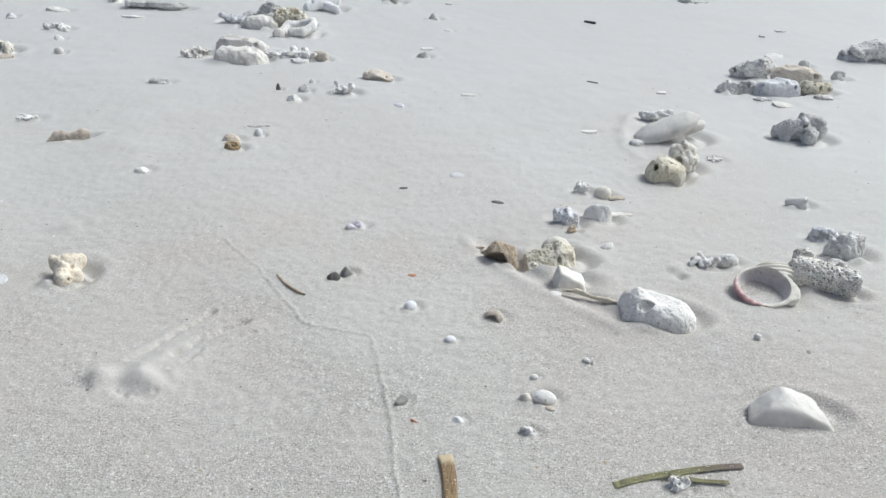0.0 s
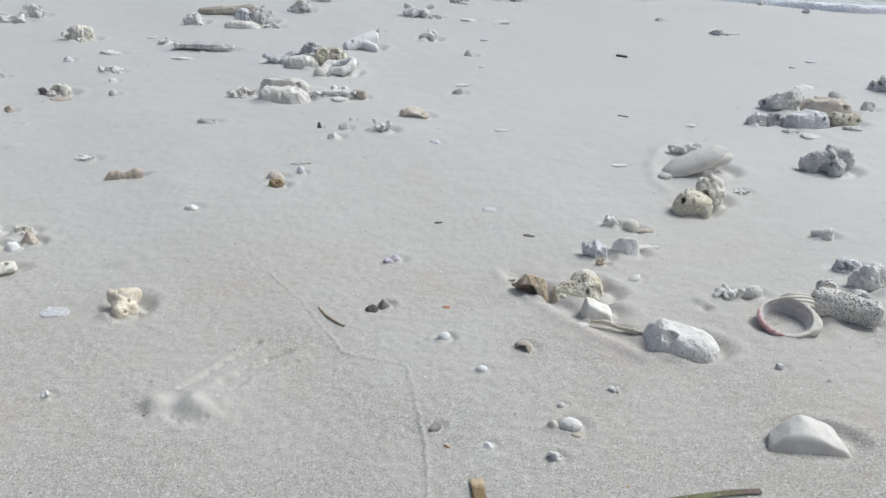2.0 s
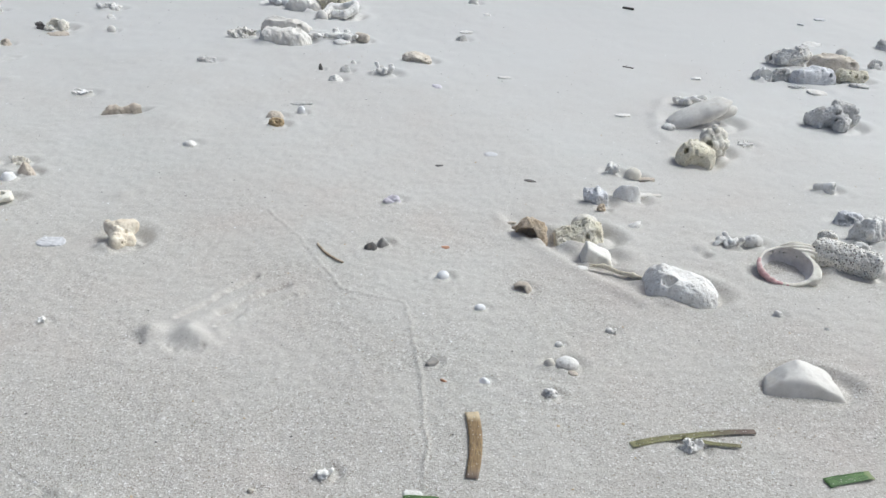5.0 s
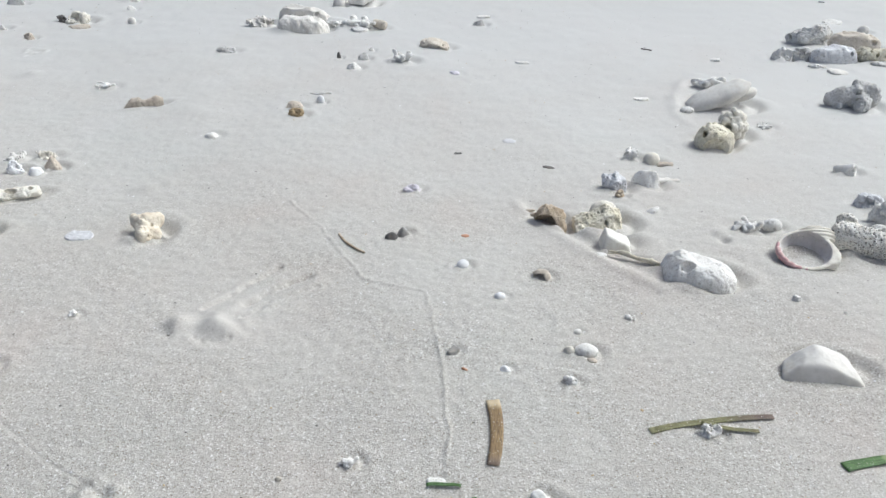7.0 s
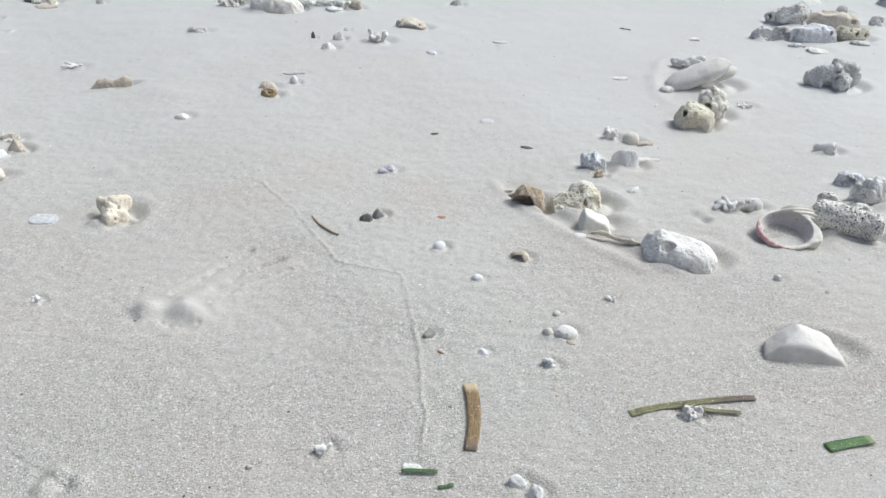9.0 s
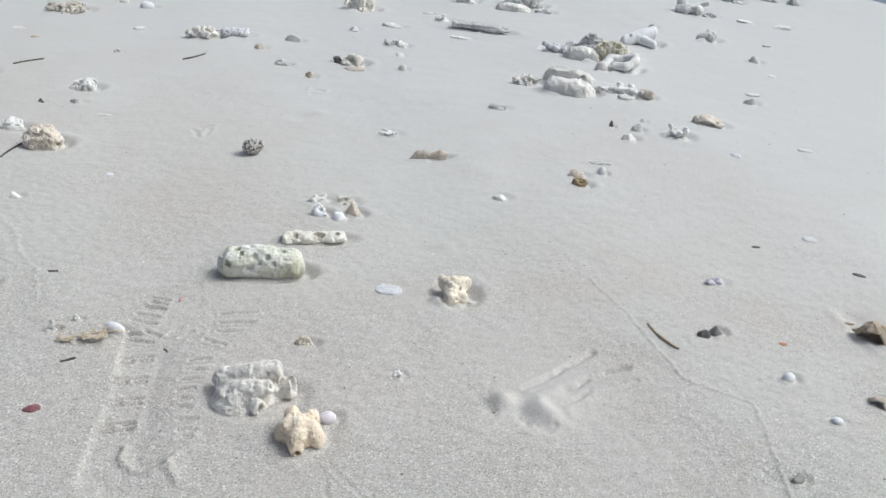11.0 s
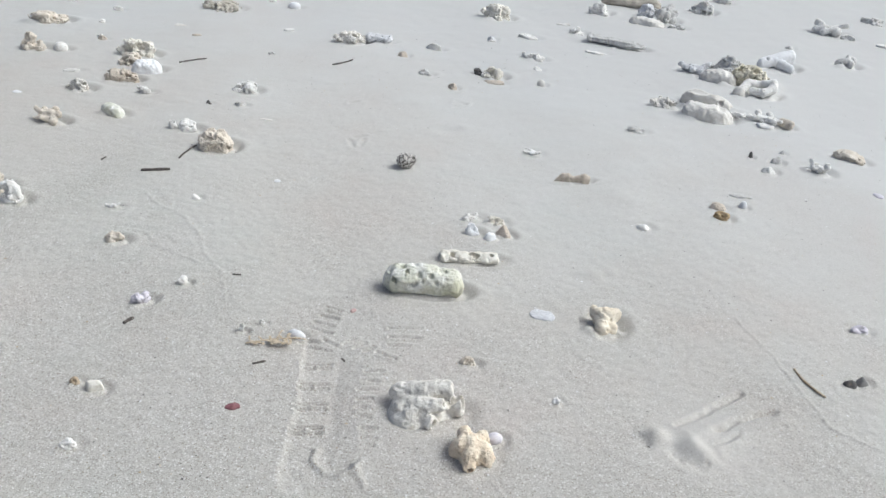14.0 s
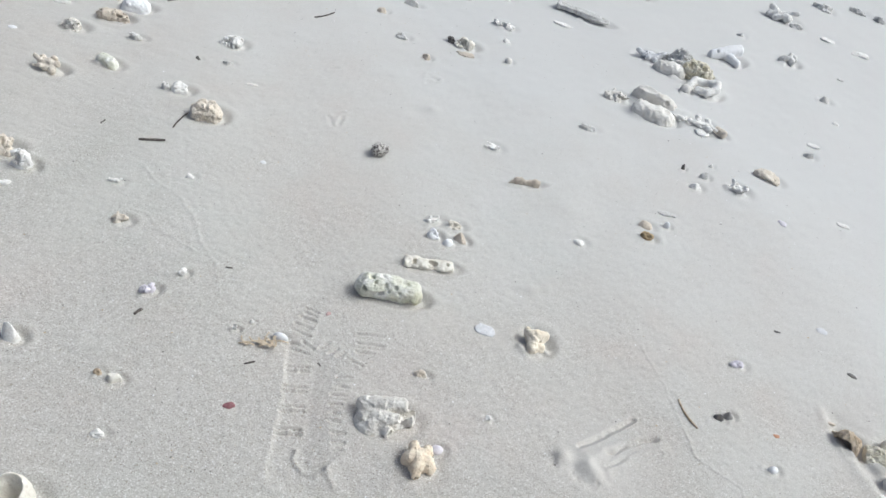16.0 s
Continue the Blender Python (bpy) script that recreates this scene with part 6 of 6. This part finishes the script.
def ground_sheet():
    xs = axis_steps([(-400, 60), (-30, 3), (-4, 0.12), (-2.2, 0.012), (-1.20, 0.005), (-1.10, 0.0026), (-0.76, 0.0026), (-0.70, 0.0019), (-0.48, 0.0019), (-0.40, 0.0024), (-0.28, 0.0017), (0.04, 0.0017), (0.10, 0.0026), (0.45, 0.0032), (0.75, 0.006), (1.5, 0.03), (4, 0.15), (30, 3), (400, 60)])
    ys = axis_steps([(-400, 60), (-30, 3), (-2, 0.12), (0.15, 0.02), (0.40, 0.003), (0.44, 0.0019), (0.95, 0.0019), (1.0, 0.0028), (1.15, 0.0034), (1.6, 0.007), (2.9, 0.02), (6, 0.2), (40, 4), (400, 60)])
    X, Y = np.meshgrid(xs, ys, indexing="ij")
    far = np.clip((np.hypot(X + 0.3, Y - 1.0) - 3) / 4, 0, 1)
    z = swell(X, Y) * (1 - far)
    # fine unevenness of the wind-dried upper sand
    i, j = window(xs, ys, -2.4, 1.6, 0.1, 3.0)
    P = np.stack([X[i, j].ravel(), Y[i, j].ravel(), np.zeros(X[i, j].size)], 1)
    damp = np.clip((P[:, 1] - 0.8) / 0.8, 0, 1)
    fine = 0.0006 * vnoise(P, 18, 5) + 0.0004 * vnoise(P, 47, 6) + (1 - 0.8 * damp) * (0.00055 * vnoise(P, 130, 7) + 0.00042 * vnoise(P, 270, 8))
    z[i, j] += fine.reshape(X[i, j].shape)
    # streaks that the backwash combed
    run = np.stack([0.93 * P[:, 0] - 0.37 * P[:, 1], 0.12 * (0.37 * P[:, 0] + 0.93 * P[:, 1]), P[:, 2]], 1)
    comb = np.clip(vnoise(P, 2.6, 14) + 0.25, 0, 1) * (0.0004 * vnoise(run, 70, 15) + 0.00035 * vnoise(run, 33, 16))
    z[i, j] += comb.reshape(X[i, j].shape)
    # hollows that the backwash dug round the pieces, with a low tail on the sea side
    for x, y, a, b, yaw, depth in SCOURS:
        i, j = window(xs, ys, x - 2.6 * a - 0.02, x + 2.6 * a + 0.02, y - 2.6 * a - 0.02, y + 2.6 * a + 0.02)
        if i.start == i.stop or j.start == j.stop:
            continue
        c, s = math.cos(radians(yaw)), math.sin(radians(yaw))
        dx, dy = X[i, j] - x, Y[i, j] - y
        u, v = dx * c + dy * s, -dx * s + dy * c
        r = np.hypot(u / (a + 0.0025), v / (b + 0.0025))
        sea = (dx * SEAWARD[0] + dy * SEAWARD[1]) / (np.hypot(dx, dy) + 1e-6)
        ring = min(0.36, max(0.16, 0.0075 / a))
        hollow = np.exp(-((r - 1.0) / np.where(r < 1, 0.24, ring * (1.0 + 0.35 * sea))) ** 2) * (0.65 + 0.55 * sea)
        ridge = np.exp(-((r - 1.0 - 2.6 * ring) / (1.3 * ring)) ** 2) * (0.14 + 0.12 * sea)
        ang = np.arctan2(v, u)
        P = np.stack([np.cos(ang).ravel() * 1.3 + x * 40, np.sin(ang).ravel() * 1.3 + y * 40, np.zeros(ang.size)], 1)
        bank = np.clip(vnoise(P, 1.0, 21).reshape(ang.shape) * 1.6 - 0.25 - 0.35 * sea, 0, 1) * np.where(r < 1, 1.0, np.exp(-((r - 1) / 0.26) ** 2)) * np.clip(r * 2 - 0.6, 0, 1)
        z[i, j] += depth * (-hollow * (1 - bank) + ridge + 0.9 * bank)
    # the shoe print: a sunken sole with a sharp outer edge and tread bars
    i, j = window(xs, ys, -0.80, -0.44, 0.38, 0.80)
    x, y, w = X[i, j], Y[i, j], z[i, j]
    ax, ay = -0.50, 0.866                                    # heel to toe
    hx, hy = -0.553, 0.480
    along = (x - hx) * ax + (y - hy) * ay
    across = (x - hx) * ay - (y - hy) * ax
    half = 0.036 + 0.012 * np.clip((along - 0.08) / 0.12, 0, 1)
    edge = [(-0.675, 0.624), (-0.653, 0.590), (-0.629, 0.551), (-0.613, 0.519), (-0.600, 0.487), (-0.587, 0.458), (-0.576, 0.437), (-0.570, 0.427)]
    line = np.interp(y, [p[1] for p in reversed(edge)], [p[0] for p in reversed(edge)])
    P = np.stack([x.ravel(), y.ravel(), np.zeros(x.size)], 1)
    line = line + (0.0010 * vnoise(P, 60, 71)).reshape(x.shape)
    ends = np.clip((y - edge[-1][1]) / 0.015, 0, 1) * np.clip((edge[0][1] + 0.03 - y) / 0.03, 0, 1)
    inside = np.clip((x - line) / 0.0060, 0, 1) * np.clip((half - across - 0.004) / 0.026, 0, 1) * ends
    w -= 0.0032 * inside
    for cx, cy in ((-0.639, 0.603), (-0.622, 0.571), (-0.606, 0.541), (-0.590, 0.508)):
        for off in (-0.0040, 0.0040):
            stroke(w, x, y, [(cx - 0.0135 + off * ax, cy - 0.0085 + off * ay), (cx + 0.0125 + off * ax, cy + 0.0078 + off * ay)], 0.0022, -0.0042, 0.0010, 0.5)
        stroke(w, x, y, [(cx - 0.004 * ax, cy - 0.004 * ay), (cx + 0.004 * ax, cy + 0.004 * ay)], 0.0020, 0.0024)
    for (x0, y0), (x1, y1) in (((-0.691, 0.709), (-0.672, 0.710)), ((-0.690, 0.690), (-0.667, 0.693)), ((-0.689, 0.700), (-0.671, 0.701)), ((-0.689, 0.674), (-0.663, 0.677)), ((-0.685, 0.660), (-0.658, 0.663)), ((-0.675, 0.638), (-0.657, 0.641)), ((-0.660, 0.648), (-0.641, 0.646)), ((-0.668, 0.627), (-0.640, 0.634)),
                                ((-0.586, 0.621), (-0.569, 0.629)), ((-0.580, 0.605), (-0.564, 0.612)), ((-0.576, 0.590), (-0.558, 0.598)), ((-0.569, 0.575), (-0.556, 0.582)), ((-0.562, 0.563), (-0.551, 0.568)), ((-0.556, 0.551), (-0.543, 0.556)), ((-0.544, 0.537), (-0.528, 0.544)), ((-0.535, 0.525), (-0.521, 0.531)), ((-0.528, 0.515), (-0.518, 0.520)),
                                ((-0.603, 0.708), (-0.569, 0.725)), ((-0.594, 0.691), (-0.560, 0.708)), ((-0.592, 0.658), (-0.567, 0.657)), ((-0.588, 0.676), (-0.566, 0.686)), ((-0.634, 0.652), (-0.628, 0.668)), ((-0.618, 0.652), (-0.612, 0.666)), ((-0.606, 0.652), (-0.600, 0.664))):
        stroke(w, x, y, wavy([(x0, y0), (x1, y1)], 0.0006, 4), 0.0022, -0.0036, 0.0012, 0.6)
    stroke(w, x, y, wavy([(-0.565, 0.489), (-0.560, 0.476), (-0.550, 0.468), (-0.537, 0.466), (-0.524, 0.471), (-0.517, 0.481), (-0.517, 0.494)], 0.0008, 4), 0.0030, 0.0036, 0.0, 0.2)
    stroke(w, x, y, wavy([(-0.517, 0.486), (-0.510, 0.478), (-0.499, 0.469)], 0.0010, 4), 0.0032, 0.0030)
    stroke(w, x, y, wavy([(-0.546, 0.480), (-0.537, 0.477), (-0.528, 0.482)], 0.0008, 4), 0.0050, -0.0014)
    # crawl lines of small animals
    i, j = window(xs, ys, -0.30, 0.10, 0.45, 1.0)
    stroke(z[i, j], X[i, j], Y[i, j], wavy([(-0.233, 0.942), (-0.205, 0.907), (-0.180, 0.880), (-0.133, 0.815), (-0.104, 0.773), (-0.070, 0.765), (-0.038, 0.758), (-0.024, 0.716), (-0.013, 0.675), (0.000, 0.622), (0.011, 0.562), (0.017, 0.508)], 0.0018), 0.0012, 0.0024, 0.0, 0.65)
    i, j = window(xs, ys, -0.45, -0.20, 0.40, 0.56)
    stroke(z[i, j], X[i, j], Y[i, j], wavy([(-0.395, 0.535), (-0.348, 0.510), (-0.308, 0.484), (-0.272, 0.468), (-0.246, 0.455)], 0.0009), 0.0017, -0.0007, 0.0006)
    stroke(z[i, j], X[i, j], Y[i, j], wavy([(-0.388, 0.527), (-0.376, 0.505), (-0.362, 0.482)], 0.0009), 0.0017, -0.0007, 0.0006)
    i, j = window(xs, ys, -1.20, -0.60, 0.55, 0.95)
    for line in ([(-1.094, 0.825), (-1.050, 0.806), (-0.994, 0.797), (-0.940, 0.766), (-0.898, 0.727), (-0.854, 0.705), (-0.811, 0.656)], [(-1.053, 0.725), (-1.012, 0.734), (-0.957, 0.715), (-0.919, 0.712), (-0.866, 0.702)]):
        stroke(z[i, j], X[i, j], Y[i, j], wavy(line, 0.0022), 0.0022, 0.0016, 0.0, 0.7)
    # two blown sand domes with a dragged trail, and crumbled burrow mouths
    i, j = window(xs, ys, -0.34, -0.10, 0.60, 0.83)
    x, y, w = X[i, j], Y[i, j], z[i, j]
    for cx, cy, r, h in ((-0.268, 0.671, 0.0115, 0.0088), (-0.233, 0.674, 0.0120, 0.0082), (-0.217, 0.668, 0.0100, 0.0050), (-0.274, 0.655, 0.007, -0.0016), (-0.238, 0.653, 0.008, -0.0026), (-0.220, 0.650, 0.008, -0.0026)):
        w += h * np.exp(-((x - cx) ** 2 + (y - cy) ** 2) / r ** 2)
    stroke(w, x, y, wavy([(-0.234, 0.694), (-0.215, 0.722), (-0.190, 0.750)], 0.0012), 0.0130, 0.0036)
    stroke(w, x, y, wavy([(-0.206, 0.684), (-0.184, 0.722), (-0.150, 0.762)], 0.0012), 0.0080, 0.0028)
    stroke(w, x, y, wavy([(-0.214, 0.712), (-0.193, 0.741), (-0.178, 0.760), (-0.163, 0.774)], 0.0012), 0.0032, -0.0066, 0.0, 0.4)
    stroke(w, x, y, wavy([(-0.252, 0.702), (-0.232, 0.733), (-0.216, 0.760), (-0.201, 0.788)], 0.0012), 0.0034, -0.0044, 0.0008, 0.4)
    stroke(w, x, y, wavy([(-0.208, 0.690), (-0.194, 0.712), (-0.172, 0.733), (-0.150, 0.752)], 0.0012), 0.0028, -0.0022, 0.0006, 0.5)
    for cx, cy, r in ((-0.272, 0.654, 0.0013), (-0.246, 0.654, 0.0014), (-0.238, 0.651, 0.0012), (-0.228, 0.651, 0.0014), (-0.212, 0.657, 0.0024)):
        w -= 0.0030 * np.exp(-((x - cx) ** 2 + (y - cy) ** 2) / r ** 2)
    i, j = window(xs, ys, -0.32, -0.18, 0.40, 0.50)
    x, y, w = X[i, j], Y[i, j], z[i, j]
    for cx, cy, r, h in ((-0.249, 0.464, 0.008, 0.0040), (-0.231, 0.457, 0.008, 0.0038), (-0.256, 0.449, 0.007, 0.0040), (-0.242, 0.455, 0.006, -0.0040), (-0.262, 0.457, 0.005, -0.0020)):
        w += h * np.exp(-((x - cx) ** 2 + (y - cy) ** 2) / r ** 2)
    i, j = window(xs, ys, 0.22, 0.36, 0.86, 1.0)
    x, y, w = X[i, j], Y[i, j], z[i, j]
    for cx, cy, r, h in ((0.288, 0.916, 0.006, -0.006), (0.287, 0.932, 0.016, 0.0022), (0.276, 0.926, 0.006, -0.002), (0.298, 0.930, 0.005, -0.002)):
        w += h * np.exp(-((x - cx) ** 2 + (y - cy) ** 2) / r ** 2)
    # faint worm casts and washed patches farther up
    i, j = window(xs, ys, -1.4, 0.5, 0.7, 1.6)
    x, y, w = X[i, j], Y[i, j], z[i, j]
    for cx, cy, r, h in ((-0.425, 0.955, 0.012, 0.0022), (-0.405, 0.975, 0.008, 0.0018), (-0.445, 0.935, 0.010, -0.0018), (-0.82, 1.31, 0.02, -0.003), (-0.80, 1.34, 0.012, 0.003), (-0.46, 1.20, 0.035, 0.003), (-0.39, 1.24, 0.05, -0.004)):
        w += h * np.exp(-((x - cx) ** 2 + (y - cy) ** 2) / r ** 2)
    # three-toed bird tracks
    for line in ([(-0.870, 1.448), (-0.846, 1.457)], [(-0.872, 1.460), (-0.846, 1.457)], [(-0.858, 1.428), (-0.846, 1.457)],
                 [(-0.942, 1.170), (-0.921, 1.146)], [(-0.940, 1.184), (-0.928, 1.201)], [(-0.922, 1.186), (-0.914, 1.158)], [(-1.040, 1.330), (-1.030, 1.345)]):
        stroke(w, x, y, wavy(line, 0.0014), 0.0036, -0.0016, 0.0010)
    # the scarp of a wash hollow beside the rubble, and a crescent of piled sand
    i, j = window(xs, ys, -0.05, 0.60, 0.70, 1.60)
    x, y, w = X[i, j], Y[i, j], z[i, j]
    stroke(w, x, y, wavy([(0.045, 0.975), (0.057, 0.957), (0.084, 0.920), (0.115, 0.886), (0.156, 0.846), (0.189, 0.821), (0.209, 0.800)], 0.002), 0.010, 0.0030)
    stroke(w, x, y, [(0.070, 0.972), (0.105, 0.926), (0.150, 0.880), (0.195, 0.846)], 0.018, -0.0055)
    stroke(w, x, y, wavy([(0.330, 1.490), (0.300, 1.458), (0.279, 1.382), (0.276, 1.309), (0.291, 1.276)], 0.002), 0.010, 0.0018)
    # the beach dips under the sea
    z -= 0.05 * np.clip(Y - shore(X) + 0.12, 0, 400)
    nx, ny = len(xs), len(ys)
    idx = np.arange(nx * ny).reshape(nx, ny)
    faces = np.stack([idx[:-1, :-1], idx[1:, :-1], idx[1:, 1:], idx[:-1, 1:]], -1).reshape(-1, 4)
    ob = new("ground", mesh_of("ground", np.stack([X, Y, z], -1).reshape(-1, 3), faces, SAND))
    return tagged(ob, "pale coral-sand beach with tracks and a shoe print", "sand", kind="structure")


ground = ground_sheet()


def sea_sheet():
    xs = axis_steps([(-400, 60), (-30, 3), (-3, 0.05), (3, 0.05), (30, 3), (400, 60)])
    vs = axis_steps([(0.0, 0.02), (1.0, 0.05), (6, 0.5), (40, 5), (600, 80)])
    X, V = np.meshgrid(xs, vs, indexing="ij")
    Y = shore(np.clip(X, -4, 4)) + V
    z = -0.006 + 0.006 * np.sin(5 * V + 0.8 * np.sin(2 * X)) * np.clip(V, 0, 1)
    idx = np.arange(X.size).reshape(X.shape)
    faces = np.stack([idx[:-1, :-1], idx[1:, :-1], idx[1:, 1:], idx[:-1, 1:]], -1).reshape(-1, 4)
    ob = new("water", mesh_of("water", np.stack([X, Y, z], -1).reshape(-1, 3), faces, WATER))
    return tagged(ob, "shallow grey-green sea at the beach's edge", "sea", kind="structure")


sea_sheet()


def swash_foam():
    """The white lip of foam along the waterline, with lacy trails behind it."""
    us = np.arange(-3.0, 3.0, 0.012)
    ks = np.linspace(0, 1, 15)
    U, K = np.meshgrid(us, ks, indexing="ij")
    P = np.stack([U.ravel(), np.zeros(U.size), np.zeros(U.size)], 1)
    width = (0.10 + 0.05 * vnoise(P, 2.1, 31)).reshape(U.shape)
    Y = shore(U) - 0.02 + K * width
    Q = np.stack([U.ravel(), Y.ravel(), np.zeros(U.size)], 1)
    bead = (0.5 + 0.5 * vnoise(Q, 38, 33)).reshape(U.shape)
    z = -0.008 + 0.020 * np.sin(math.pi * K ** 0.55) * (0.7 + 0.5 * bead)
    idx = np.arange(U.size).reshape(U.shape)
    faces = np.stack([idx[:-1, :-1], idx[1:, :-1], idx[1:, 1:], idx[:-1, 1:]], -1).reshape(-1, 4)
    ob = new("foam", mesh_of("foam", np.stack([U, Y, z], -1).reshape(-1, 3), faces, FOAM))
    return tagged(ob, "white line of swash foam on wet sand", "foam", kind="stuff")


swash_foam()


def shell_grit():
    """Crumbs of shell and dark grit, too many to count."""
    rng = np.random.default_rng(77)
    pts, faces, mats = [], [], []
    shape = np.array([(1, 0, 0), (0, 1, 0), (-1, 0, 0), (0, -1, 0), (0, 0, 0.7), (0, 0, -0.7)])
    tri = [(0, 1, 4), (1, 2, 4), (2, 3, 4), (3, 0, 4), (1, 0, 5), (2, 1, 5), (3, 2, 5), (0, 3, 5)]
    for k in range(9000):
        x, y = rng.uniform(-1.3, 0.7), 0.38 + 1.5 * rng.uniform(0, 1) ** 1.6
        r = 0.00035 + 0.0011 * rng.uniform(0, 1) ** 5
        sc = r * rng.uniform(0.6, 1.4, 3) * (1, 1, 0.6)
        a = rng.uniform(0, 6.28)
        p = shape * sc
        p = np.stack([p[:, 0] * math.cos(a) - p[:, 1] * math.sin(a) + x, p[:, 0] * math.sin(a) + p[:, 1] * math.cos(a) + y, p[:, 2] + float(swell(x, y)) + r * 0.2], 1)
        n = len(pts) * 6
        pts.append(p)
        faces += [(n + i, n + j, n + m) for i, j, m in tri]
        mats += [0 if rng.uniform() < 0.45 else (1 if rng.uniform() < 0.7 else 2)] * 8
    me = mesh_of("shell_grit", np.concatenate(pts), np.array(faces), PURE, False)
    me.materials.append(DARK)
    me.materials.append(AMBER)
    me.polygons.foreach_set("material_index", np.array(mats, np.int32))
    return tagged(new("shell_grit", me), "scattered shell crumbs and dark grit on sand", "shell grit", kind="stuff")


shell_grit()
